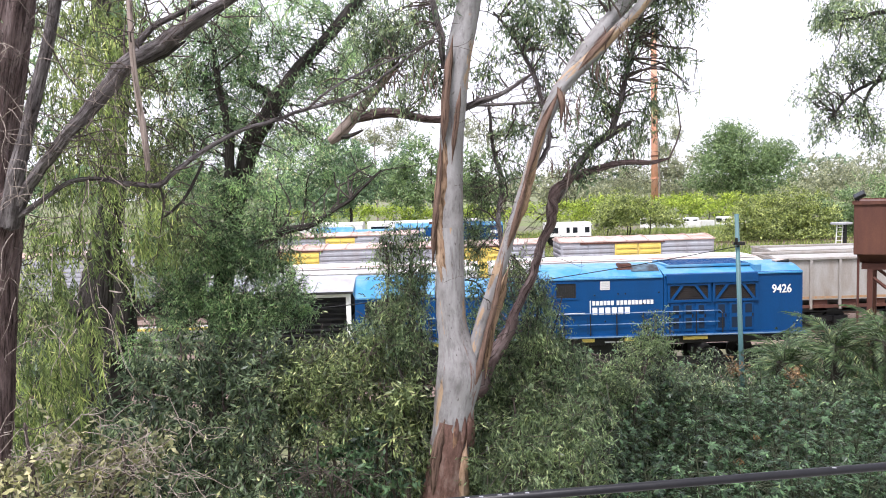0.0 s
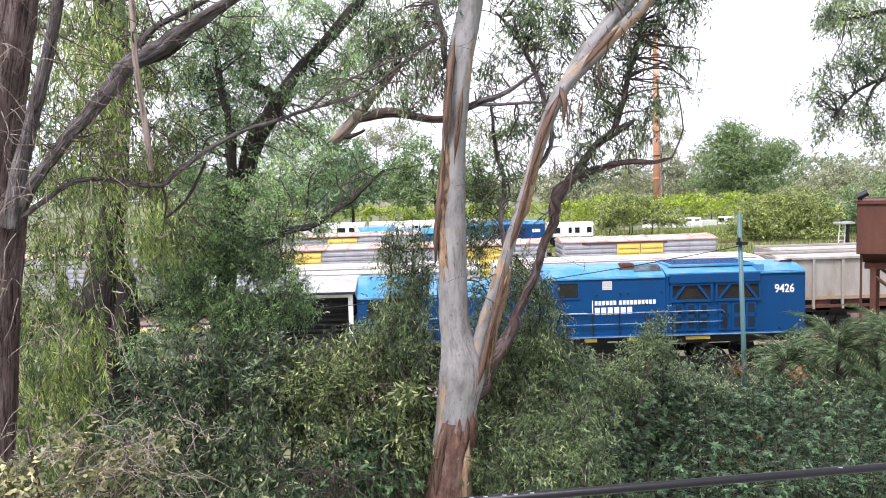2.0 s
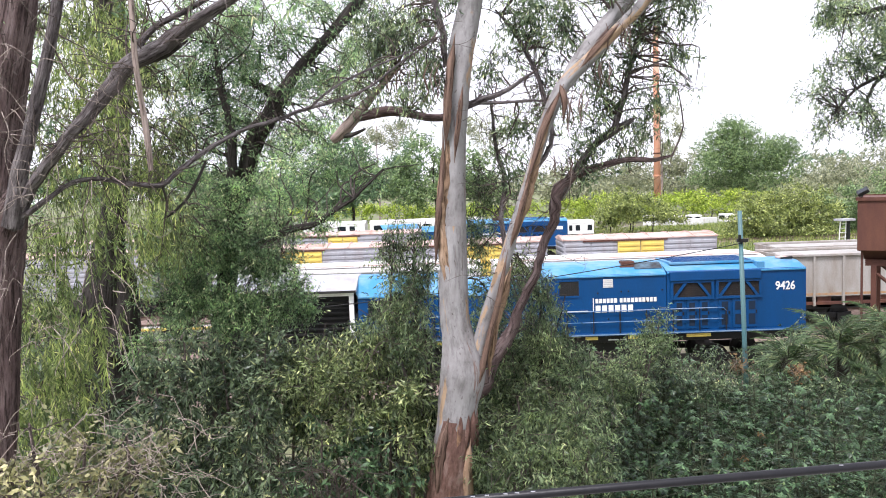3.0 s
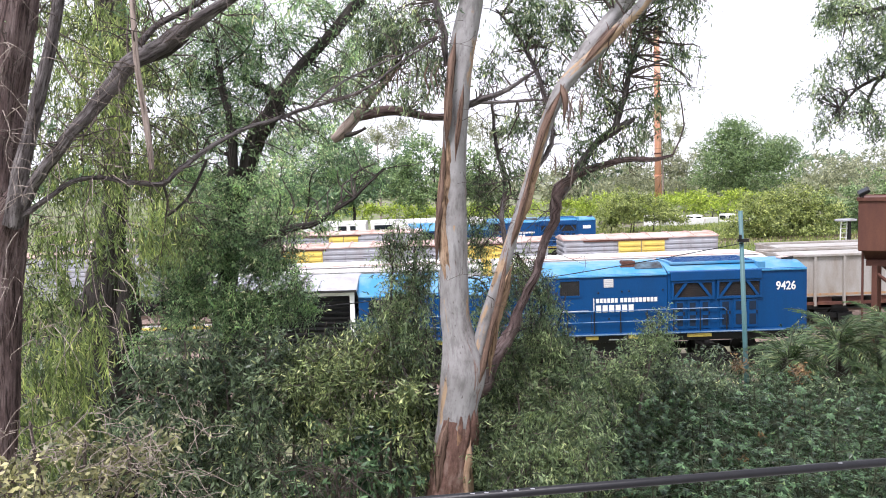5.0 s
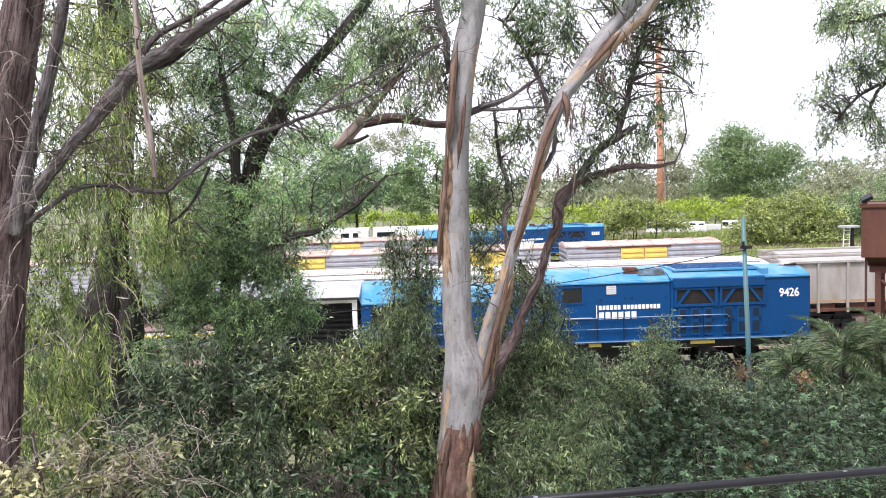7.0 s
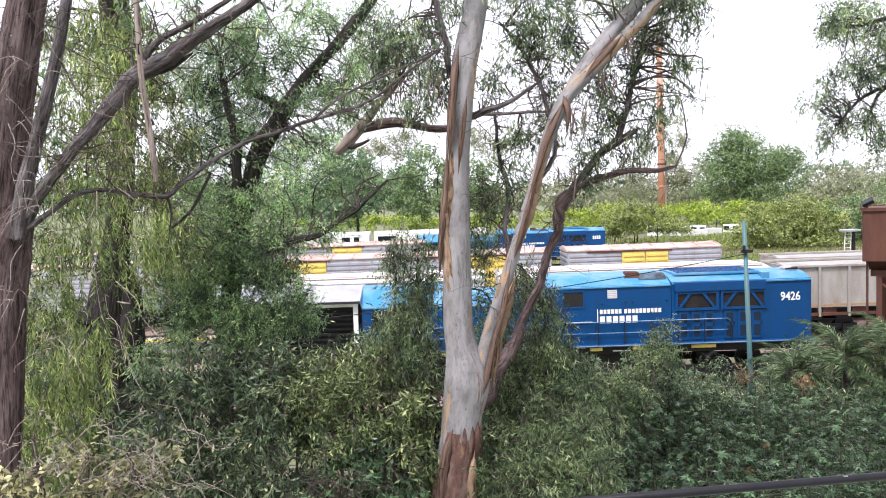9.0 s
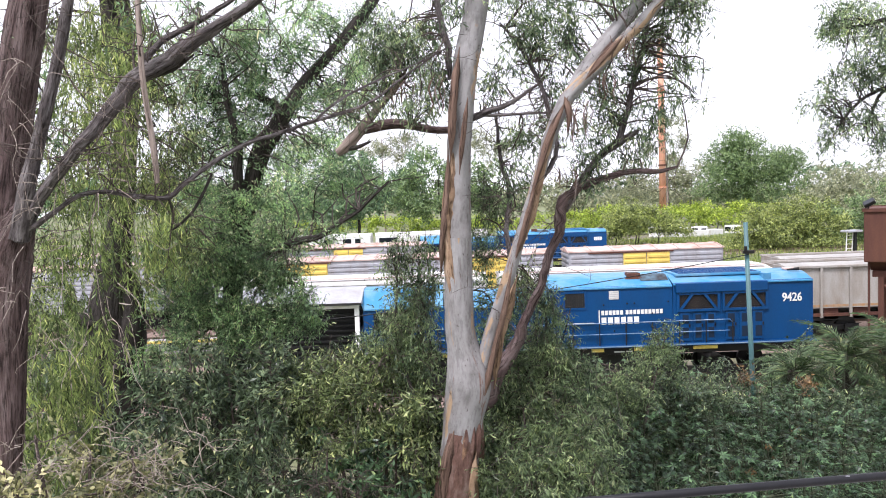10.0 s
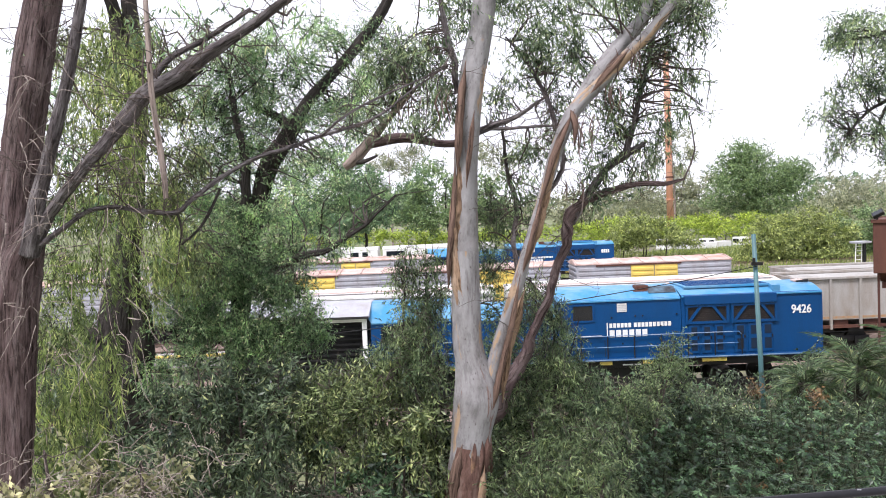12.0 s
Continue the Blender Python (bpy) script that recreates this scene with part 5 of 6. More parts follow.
for k in range(75):
    x, y = rng0.uniform(-3.35, -2.35), rng0.uniform(5.55, 5.95)
    z = rng0.uniform(5.57, 7.97)
    dx, dz = rng0.uniform(-0.3, 0.4), rng0.uniform(-0.5, 0.15)
    w = rng0.choice((-0.151, 0.002, 0.004, 0.0035))
    j = [rng0.uniform(-0.07, 0.07) for _ in range(6)]
    tangle.append(tube_arrays(curve_nodes([(x, y, z, w), (x + dx * 0.35 + j[0], y - 0.05, z + dz * 0.3 + 0.05 + j[1], w * 0.85), (x + dx * 0.7 + j[2], y - 0.1, z + dz * 0.6 + j[3], w * 0.6), (x + dx + j[4], y - 0.12, z + dz - 0.03 + j[5], w * 0.3)], 0.05), 4, 0.05, k))
tv, tq = merge(tangle)
part_np("dry_brushwood", tv - big.base, tq, M_DRYTWIG, big.ob, "tangle of pale dry twigs", "stuff", True)
bg = [(-1.974, 6.2, 8.375, 0.27, 0.21, 0.14), (-1.325, 6.3, 8.29, 0.28, 0.21, 0.14), (-2.388, 6.2, 8.175, 0.23, 0.18, 0.14), (-3.708, 6.8, 8.204, 0.25, 0.28, 0.3), (-3.611, 6.9, 7.632, 0.2, 0.23, 0.25)]
big.branchlets(bg, 3)
big.foliage(bg, 0.8, 0.085, 0.016, M_L_ACACIA, 0.8, 11, 0.16, hang=0.4)
big.twiglets(290, 0.6, 0.0055, 0.12)
big.finish(M_TWIG)

# weeping tree behind it: dark trunk, curtain of yellow-green shoots
wil = Tree("weeping_tree", (-5.41, 11.5, 1.071), "weeping tree with dark trunk and yellow-green hanging shoots")
wil.limb("trunk", [(-5.37, 11.5, 1.07, 0.466), (-5.229, 11.5, 3.758, 0.407), (-5.176, 11.5, 4.797, 0.356), (-5.11, 11.5, 5.486, 0.296), (-5.028, 11.5, 6.004, 0.237), (-4.849, 11.4, 6.84, 0.185), (-4.689, 11.3, 7.747, 0.150), (-4.549, 11.2, 8.614, 0.140), (-4.521, 11.1, 9.383, 0.123), (-4.547, 11, 10.444, 0.097)], M_DARKBARK, 18, 0.07)
wil.limb("limb", [(-4.954, 11.4, 4.422, 0.252), (-4.781, 11.4, 4.978, 0.193), (-4.76, 11.4, 5.488, 0.151), (-4.85, 11.4, 5.92, 0.109)], M_DARKBARK, 12, 0.08)
wil.limb("limb", [(-4.623, 11.2, 8.855, 0.107), (-4.673, 11, 9.297, 0.097), (-4.692, 10.9, 9.807, 0.088), (-4.788, 10.5, 10.44, 0.054)], M_DARKBARK, 10, 0.08)
wil.limb("stump", [(-5.566, 11.2, 5.206, 0.107), (-5.358, 11.25, 5.121, 0.124), (-5.181, 11.4, 4.987, 0.126)], M_DARKBARK, 10, 0.08)
wc1 = [(-3.88, 8.6, 8.558, 0.23, 0.5, 0.38), (-3.702, 8.6, 8.004, 0.23, 0.5, 0.38), (-3.559, 8.8, 8.591, 0.19, 0.5, 0.32), (-4.013, 8.4, 7.991, 0.19, 0.5, 0.31), (-3.575, 8.8, 7.461, 0.26, 0.5, 0.26), (-3.819, 8.4, 7.257, 0.31, 0.5, 0.25)]
wc2 = [(-3.55, 6.9, 5.35, 0.22, 0.4, 0.3), (-3.42, 6.7, 4.85, 0.2, 0.4, 0.3), (-3.62, 6.6, 4.55, 0.22, 0.4, 0.3), (-3.2, 7.0, 5.6, 0.2, 0.4, 0.25), (-3.593, 8.2, 6.641, 0.36, 0.6, 0.18), (-3.233, 8.8, 6.673, 0.26, 0.5, 0.26), (-3.93, 8, 6.359, 0.29, 0.5, 0.24), (-4.032, 7.6, 5.821, 0.22, 0.5, 0.28), (-3.772, 7.4, 5.395, 0.25, 0.5, 0.33), (-4.02, 7.2, 5.011, 0.27, 0.5, 0.32), (-3.563, 9, 6.221, 0.3, 0.5, 0.2)]
strands(wil, wc1, 190, 0.7, M_L_WILLOW, seed=8)
strands(wil, wc2, 170, 0.45, M_L_WILLOW, seed=9)
wc3 = [(-4.605, 9.6, 8.785, 0.42, 0.42, 0.42), (-3.773, 10, 7.976, 0.44, 0.44, 0.44), (-3.515, 10, 7.46, 0.37, 0.41, 0.44), (-4.916, 9.6, 7.412, 0.35, 0.39, 0.42), (-3.742, 10.4, 8.465, 0.34, 0.34, 0.34), (-5.155, 9.6, 6.157, 0.42, 0.42, 0.42), (-3.373, 10, 6.216, 0.44, 0.41, 0.37), (-4.797, 10, 6.919, 0.59, 0.44, 0.29)]
wc4 = [(-4.759, 9.8, 9.039, 0.36, 0.36, 0.36), (-4.301, 9.8, 8.528, 0.43, 0.43, 0.43), (-3.864, 10, 8.838, 0.29, 0.33, 0.37), (-4.65, 9.8, 7.696, 0.43, 0.4, 0.36), (-4.053, 10, 7.112, 0.44, 0.37, 0.29), (-5.025, 9.8, 8.344, 0.32, 0.38, 0.43), (-3.615, 10, 7.032, 0.37, 0.37, 0.37), (-4.187, 9.8, 9.156, 0.43, 0.36, 0.29)]
wil.foliage(wc4, 1.6, 0.085, 0.017, M_L_WILLOW, 0.9, 11, 0.18, hang=0.8)
wil.branchlets(wc3, 4)
wil.foliage(wc3, 1.5, 0.085, 0.018, M_L_OLIVE, 0.9, 11, 0.18, hang=0.6)
wil.finish(M_TWIG)

# darker tree beside it with an s-shaped trunk
aca = Tree("acacia_tree", (-3.869, 12, 0.676), "leafy dark-trunked tree with an s-shaped stem")
aca.limb("trunk", [(-3.869, 12, 0.676, 0.221), (-3.754, 12, 2.644, 0.194), (-3.597, 12, 4.291, 0.168), (-3.408, 12, 5.547, 0.150), (-3.176, 12, 6.522, 0.141), (-3.012, 12, 7.128, 0.133), (-2.881, 12, 7.606, 0.141), (-2.624, 12, 7.94, 0.133), (-2.427, 12, 8.235, 0.119), (-2.199, 12, 8.57, 0.097), (-1.831, 12, 8.952, 0.084), (-1.462, 12, 9.314, 0.088), (-1.051, 12, 9.815, 0.080), (-0.592, 12, 10.634, 0.053)], M_DARKBARK, 14, 0.07)
aca.limb("branch", [(-2.52, 12, 8.088, 0.088), (-2.616, 12, 8.29, 0.071), (-2.813, 12, 8.404, 0.057), (-3.031, 12, 8.519, 0.035)], M_DARKBARK, 9, 0.07)
aca.limb("limb", [(-3.454, 11.8, 4.868, 0.104), (-3.312, 11.7, 5.835, 0.086), (-3.248, 11.7, 6.874, 0.078), (-3.181, 11.7, 7.632, 0.065), (-3.294, 11.7, 8.395, 0.052), (-3.336, 11.7, 9.156, 0.009)], M_DARKBARK, 9, 0.07, "", 0.06)
aca.limb("limb", [(-3.115, 11.5, 6.111, 0.076), (-2.616, 11.2, 6.069, 0.066), (-2.242, 11, 6.231, 0.057), (-1.8, 10.8, 6.311, 0.040), (-1.294, 10.7, 6.609, 0.028), (-0.804, 10.7, 7.028, 0.016)], M_DARKBARK, 9, 0.07, "", 0.06)
aca.limb("limb", [(-3.43, 11.8, 4.147, 0.070), (-3.051, 11.6, 4.539, 0.056), (-2.569, 11.5, 5.058, 0.042), (-2.208, 11.5, 5.56, 0.025)], M_DARKBARK, 8, 0.07, "", 0.06)
a1 = [(-3.365, 12, 8.787, 0.57, 0.51, 0.44), (-2.83, 12, 8.985, 0.44, 0.42, 0.4), (-3.735, 12, 8.325, 0.49, 0.44, 0.4), (-2.073, 12, 8.397, 0.35, 0.35, 0.35), (-1.626, 12, 8.727, 0.31, 0.33, 0.35), (-3.09, 12, 8.09, 0.49, 0.42, 0.35), (-3.899, 12, 7.729, 0.4, 0.4, 0.4), (-1.928, 12, 7.744, 0.35, 0.33, 0.31), (-2.516, 12, 7.417, 0.44, 0.4, 0.35), (-1.352, 12, 8.891, 0.31, 0.31, 0.31), (-2.206, 12, 9.171, 0.31, 0.33, 0.35)]
a0 = [(-3.841, 12, 9.398, 0.44, 0.39, 0.34), (-2.798, 12, 9.494, 0.44, 0.38, 0.31), (-1.848, 12, 9.503, 0.4, 0.35, 0.31), (-1.159, 12, 9.437, 0.35, 0.33, 0.31), (-4.147, 12, 8.685, 0.37, 0.38, 0.4), (-3.243, 12, 9.294, 0.44, 0.38, 0.31), (-1.467, 12, 8.204, 0.32, 0.31, 0.3), (-2.683, 12, 8.421, 0.4, 0.35, 0.31)]
a2 = [(-3.672, 12, 7.153, 0.49, 0.44, 0.4), (-3.102, 11.6, 6.7, 0.51, 0.45, 0.38), (-2.287, 11.4, 6.922, 0.46, 0.4, 0.34), (-1.868, 11, 6.422, 0.34, 0.28, 0.21), (-1.535, 11.4, 6.985, 0.32, 0.29, 0.27), (-2.611, 11.2, 6.279, 0.45, 0.39, 0.33), (-3.769, 11.6, 6.375, 0.43, 0.43, 0.43), (-1.153, 11.4, 7.056, 0.29, 0.27, 0.25), (-1.877, 11.6, 7.333, 0.38, 0.32, 0.26), (-3.42, 12, 7.668, 0.35, 0.35, 0.35)]
a3 = [(-3.2, 11.2, 6.05, 0.45, 0.4, 0.35), (-2.6, 11, 5.85, 0.35, 0.35, 0.3), (-2.45, 11.2, 6.3, 0.3, 0.3, 0.25), (-3.7, 11.3, 6.0, 0.4, 0.4, 0.35), (-4.3, 11.4, 6.1, 0.4, 0.4, 0.3), (-2.884, 11.2, 5.705, 0.49, 0.41, 0.33), (-2.356, 11, 5.623, 0.29, 0.28, 0.28), (-3.476, 11.2, 5.639, 0.49, 0.43, 0.37), (-2.538, 11, 5.097, 0.41, 0.35, 0.29), (-3.69, 11, 5.013, 0.49, 0.43, 0.36), (-2.961, 11, 4.987, 0.49, 0.43, 0.36), (-4.126, 11.4, 5.643, 0.34, 0.36, 0.38), (-4.14, 10.8, 4.573, 0.4, 0.36, 0.32), (-2.2, 11, 5.45, 0.28, 0.27, 0.26), (-3.184, 11, 5.282, 0.45, 0.38, 0.32), (-3.925, 11, 5.269, 0.41, 0.36, 0.32), (-2.129, 11.2, 5.048, 0.3, 0.26, 0.23)]
for g, d in ((a0, 2.3), (a1, 2.9), (a2, 2.5), (a3, 3.0)):
    aca.branchlets(g, 5)
    aca.foliage(g, d, 0.066, 0.0165, M_L_ACACIA, 0.6, 11, 0.17, hang=0.35, label="dense narrow green leaves")
aca.twiglets(160, 0.8, 0.006, 0.1)
aca.finish(M_DARKTWIG)

# overhanging boughs of a tree beyond the edge of the view
edge = Tree("overhanging_tree", (11.354, 13, -0.249), "spreading tree with thin boughs hanging over the yard")
edge.limb("trunk", [(11.354, 13, -0.249, 0.431), (10.988, 13, 4.77, 0.335), (10.404, 13, 8.114, 0.287), (10.016, 13, 11.324, 0.191)], M_DARKBARK, 14, 0.06)
edge.limb("limb", [(10.507, 13, 7.832, 0.163), (9.255, 13, 8.621, 0.124), (8.123, 13, 8.566, 0.067), (7.449, 13, 8.371, 0.038), (7.095, 13, 8.229, 0.029), (6.82, 13, 8.006, 0.024), (6.584, 13, 7.731, 0.014)], M_DARKBARK, 9, 0.06, "", 0.08)
edge.limb("branch", [(7.428, 13, 8.362, 0.029), (7.234, 13, 8.176, 0.029), (7.149, 13, 7.948, 0.024), (7.013, 13, 7.671, 0.014)], M_DARKBARK, 7, 0.06, "", 0.1)
edge.limb("limb", [(10.283, 13, 8.957, 0.144), (8.856, 13, 9.55, 0.105), (7.734, 13, 9.495, 0.057), (6.801, 13, 9.346, 0.024)], M_DARKBARK, 9, 0.06, "", 0.08)
e1 = [(6.892, 13, 9.384, 0.57, 0.48, 0.38), (7.372, 13, 8.963, 0.57, 0.5, 0.43), (6.611, 13, 9.351, 0.33, 0.31, 0.29), (6.714, 13, 8.608, 0.36, 0.3, 0.23), (7.191, 13, 8.457, 0.43, 0.34, 0.25), (6.342, 13, 8.106, 0.31, 0.28, 0.25), (6.817, 13, 7.866, 0.33, 0.31, 0.29), (6.63, 13, 7.54, 0.29, 0.23, 0.17), (7.152, 13, 7.618, 0.21, 0.23, 0.25), (7.934, 13, 9.031, 0.57, 0.67, 0.77), (7.344, 13, 7.304, 0.19, 0.17, 0.15)]
edge.branchlets(e1, 9)
edge.foliage(e1, 2.3, 0.08, 0.02, M_L_GUM, 0.6, 11, 0.2, hang=0.4)
edge.twiglets(60, 0.7, 0.006, 0.3, [1, 2, 3])
edge.finish(M_DARKTWIG)


# ---- thicket under the trees ----
def thicket(name, label, clumps, material, lai=4.4, leaf=(0.105, 0.025), droop=0.6, stems=3, shell=0.5):
    c0 = np.array(clumps).mean(0)
    t = Tree(name, (float(c0[0]), float(c0[1]), -0.3), label, "shrub", "shrubs of the thicket")
    rng = np.random.default_rng(int(abs(c0[0] * 100)) + 3)
    for c in clumps[:stems]:
        x, y = c0[0] + rng.normal(0, 0.15), c0[1] + rng.normal(0, 0.1)
        t.limb("stem", [(x, y, -0.35, 0.035), (x * 0.6 + c[0] * 0.4 + rng.normal(0, 0.1), y * 0.5 + c[1] * 0.5, c[2] * 0.5, 0.026), (c[0], c[1], c[2], 0.014), (c[0] + rng.normal(0, 0.2), c[1], c[2] + c[5] * 0.8, 0.005)], M_TWIG, 7, 0.05)
    t.branchlets(clumps, 5, 0.01)
    t.foliage(clumps, lai, leaf[0], leaf[1], material, droop, 12, 0.17, hang=0.2, shell=shell)
    t.finish()
    return t


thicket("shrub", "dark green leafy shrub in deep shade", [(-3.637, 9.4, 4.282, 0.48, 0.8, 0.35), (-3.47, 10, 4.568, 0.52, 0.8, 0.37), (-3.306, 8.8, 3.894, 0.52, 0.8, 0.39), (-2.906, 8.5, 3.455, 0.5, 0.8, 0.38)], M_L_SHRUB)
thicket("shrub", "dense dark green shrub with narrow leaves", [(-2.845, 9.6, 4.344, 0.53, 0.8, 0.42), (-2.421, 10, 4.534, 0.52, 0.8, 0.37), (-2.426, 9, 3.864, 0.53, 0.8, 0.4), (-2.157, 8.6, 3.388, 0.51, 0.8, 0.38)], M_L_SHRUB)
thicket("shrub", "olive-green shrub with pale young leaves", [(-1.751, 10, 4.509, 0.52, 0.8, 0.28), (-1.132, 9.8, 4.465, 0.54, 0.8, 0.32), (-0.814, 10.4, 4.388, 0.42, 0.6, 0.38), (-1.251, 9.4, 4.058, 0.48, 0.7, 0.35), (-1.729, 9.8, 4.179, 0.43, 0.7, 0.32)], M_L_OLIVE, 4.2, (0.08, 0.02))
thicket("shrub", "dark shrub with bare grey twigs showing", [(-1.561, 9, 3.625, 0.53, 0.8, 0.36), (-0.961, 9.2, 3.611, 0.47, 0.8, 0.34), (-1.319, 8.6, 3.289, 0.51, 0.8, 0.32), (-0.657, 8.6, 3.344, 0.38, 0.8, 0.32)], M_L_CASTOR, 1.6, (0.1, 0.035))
thicket("shrub", "olive leafy shoots beside the trunk", [(-0.542, 9.4, 4.032, 0.28, 0.5, 0.35), (-0.442, 9, 3.589, 0.23, 0.5, 0.27), (-0.766, 9.5, 3.867, 0.28, 0.5, 0.28)], M_L_OLIVE, 3.6)
thicket("shrub", "grey-green leafy shoots round the trunk foot", [(0.826, 9.6, 4.371, 0.39, 0.6, 0.35), (1.437, 9.8, 4.377, 0.43, 0.6, 0.29), (0.846, 9.2, 3.9, 0.41, 0.6, 0.34), (0.595, 8.8, 3.426, 0.32, 0.5, 0.29)], M_L_SHOOT, 4.0, (0.088, 0.016), 0.8)
thicket("shrub", "yellowish green shrub with narrow leaves", [(1.576, 9.4, 3.894, 0.42, 0.6, 0.31), (1.228, 9, 3.541, 0.4, 0.6, 0.3), (1.636, 9, 3.452, 0.33, 0.5, 0.3), (1.03, 8.6, 3.216, 0.44, 0.6, 0.25)], M_L_SHOOT, 4.0, (0.088, 0.016), 0.8)
thicket("shrub", "tall leafy shoots behind the forked trunk", [(0.62, 10.6, 5.15, 0.3, 0.35, 0.45), (0.95, 10.8, 5.45, 0.26, 0.35, 0.3), (1.25, 10.8, 5.3, 0.28, 0.35, 0.35), (0.5, 10.5, 4.6, 0.35, 0.4, 0.4), (1.1, 10.6, 4.75, 0.4, 0.4, 0.4), (1.42, 10.8, 4.6, 0.3, 0.4, 0.3), (1.9, 11, 4.35, 0.25, 0.3, 0.2)], M_L_SHOOT, 1.25, (0.085, 0.017))
thicket("shrub", "fine-leaved olive shoots beside the trunk", [(-0.75, 10.4, 5.25, 0.32, 0.4, 0.4), (-0.42, 10.2, 5.55, 0.26, 0.35, 0.4), (-0.4, 10.2, 4.85, 0.35, 0.4, 0.4), (-1.0, 10.4, 4.75, 0.4, 0.4, 0.3)], M_L_OLIVE, 1.1, (0.068, 0.015))
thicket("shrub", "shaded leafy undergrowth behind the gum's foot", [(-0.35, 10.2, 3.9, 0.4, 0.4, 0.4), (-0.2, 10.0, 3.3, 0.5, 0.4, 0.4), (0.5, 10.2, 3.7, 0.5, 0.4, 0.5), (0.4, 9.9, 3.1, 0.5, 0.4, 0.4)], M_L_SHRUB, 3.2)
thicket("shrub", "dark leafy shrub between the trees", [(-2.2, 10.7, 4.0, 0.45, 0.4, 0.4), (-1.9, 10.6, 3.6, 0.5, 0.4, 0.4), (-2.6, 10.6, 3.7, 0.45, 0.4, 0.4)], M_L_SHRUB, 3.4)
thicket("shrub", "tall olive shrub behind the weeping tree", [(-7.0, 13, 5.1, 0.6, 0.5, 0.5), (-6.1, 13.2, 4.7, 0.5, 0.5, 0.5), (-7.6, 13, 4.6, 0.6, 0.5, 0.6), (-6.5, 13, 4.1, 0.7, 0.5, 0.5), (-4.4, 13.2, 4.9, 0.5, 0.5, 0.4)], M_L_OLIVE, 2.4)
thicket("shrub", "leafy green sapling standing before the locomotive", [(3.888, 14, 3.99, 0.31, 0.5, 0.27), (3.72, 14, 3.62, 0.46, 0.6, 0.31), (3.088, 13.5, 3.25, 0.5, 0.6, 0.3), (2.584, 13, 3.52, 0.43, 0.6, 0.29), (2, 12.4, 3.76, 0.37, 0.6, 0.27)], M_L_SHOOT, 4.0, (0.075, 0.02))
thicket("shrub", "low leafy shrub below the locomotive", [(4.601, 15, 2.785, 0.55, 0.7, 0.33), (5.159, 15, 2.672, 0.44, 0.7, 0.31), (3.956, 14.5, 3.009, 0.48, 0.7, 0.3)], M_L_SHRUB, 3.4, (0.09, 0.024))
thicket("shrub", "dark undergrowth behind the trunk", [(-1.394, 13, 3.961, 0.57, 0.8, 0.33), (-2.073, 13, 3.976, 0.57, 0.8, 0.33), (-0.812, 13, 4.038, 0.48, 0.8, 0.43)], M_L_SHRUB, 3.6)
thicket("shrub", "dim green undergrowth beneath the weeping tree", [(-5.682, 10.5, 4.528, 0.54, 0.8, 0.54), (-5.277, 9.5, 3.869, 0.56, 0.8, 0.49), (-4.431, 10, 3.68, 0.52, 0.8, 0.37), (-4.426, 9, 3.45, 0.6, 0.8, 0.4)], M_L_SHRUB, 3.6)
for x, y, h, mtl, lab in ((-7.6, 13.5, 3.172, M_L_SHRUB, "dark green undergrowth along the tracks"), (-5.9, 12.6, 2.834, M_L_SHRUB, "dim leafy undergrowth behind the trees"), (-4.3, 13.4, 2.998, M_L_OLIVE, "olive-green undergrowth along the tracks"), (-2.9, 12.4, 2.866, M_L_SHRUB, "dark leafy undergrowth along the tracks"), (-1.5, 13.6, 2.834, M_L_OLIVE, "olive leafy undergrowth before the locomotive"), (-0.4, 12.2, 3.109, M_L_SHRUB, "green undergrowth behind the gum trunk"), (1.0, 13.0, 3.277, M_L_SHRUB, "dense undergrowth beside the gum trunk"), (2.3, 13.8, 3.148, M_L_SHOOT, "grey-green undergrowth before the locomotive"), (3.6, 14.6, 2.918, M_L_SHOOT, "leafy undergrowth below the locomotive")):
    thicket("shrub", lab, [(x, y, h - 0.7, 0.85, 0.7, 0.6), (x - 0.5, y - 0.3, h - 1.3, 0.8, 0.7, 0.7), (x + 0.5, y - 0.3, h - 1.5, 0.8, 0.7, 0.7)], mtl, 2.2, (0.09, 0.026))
pale_bush = thicket("shrub", "pale yellow-green bush with many dry twigs", [(-3.123, 5.6, 4.88, 0.29, 0.5, 0.21), (-2.756, 5.6, 4.732, 0.29, 0.5, 0.19), (-2.456, 5.7, 4.735, 0.25, 0.4, 0.17), (-3.22, 5.5, 4.572, 0.28, 0.5, 0.18), (-2.71, 5.4, 4.561, 0.36, 0.5, 0.14)], M_L_PALE, 2.2, (0.065, 0.03), 0.3)
rng1 = random.Random(9)
pale = []
for k in range(190):
    x, y, z = rng1.uniform(-3.3, -1.85), rng1.uniform(5.2, 5.8), rng1.uniform(4.41, 5.11)
    dx, dy, dz = rng1.uniform(-0.25, 0.3), rng1.uniform(-0.2, 0.2), rng1.uniform(-0.2, 0.22)
    j = [rng1.uniform(-0.05, 0.05) for _ in range(6)]
    line = curve_nodes([(x, y, z, 0.0032), (x + dx * 0.4 + j[0], y + dy * 0.4, z + dz * 0.6 + j[1], 0.0026), (x + dx * 0.8 + j[2], y + dy, z + dz + j[3], 0.0018), (x + dx * 1.1 + j[4], y + dy, z + dz * 0.8 + j[5], 0.0008)], 0.05)
    pale.append(tube_arrays(line, 4, 0.05, k))
pv, pq = merge(pale)
part_np("dry_brushwood", pv - pale_bush.base, pq, M_DRYTWIG, pale_bush.ob, "tangle of pale dry twigs", "stuff", True)
grey = []
bare = Tree("bare_shrub", (-1.51, 8.3, -0.268), "leafless shrub with thin grey twigs", "shrub")
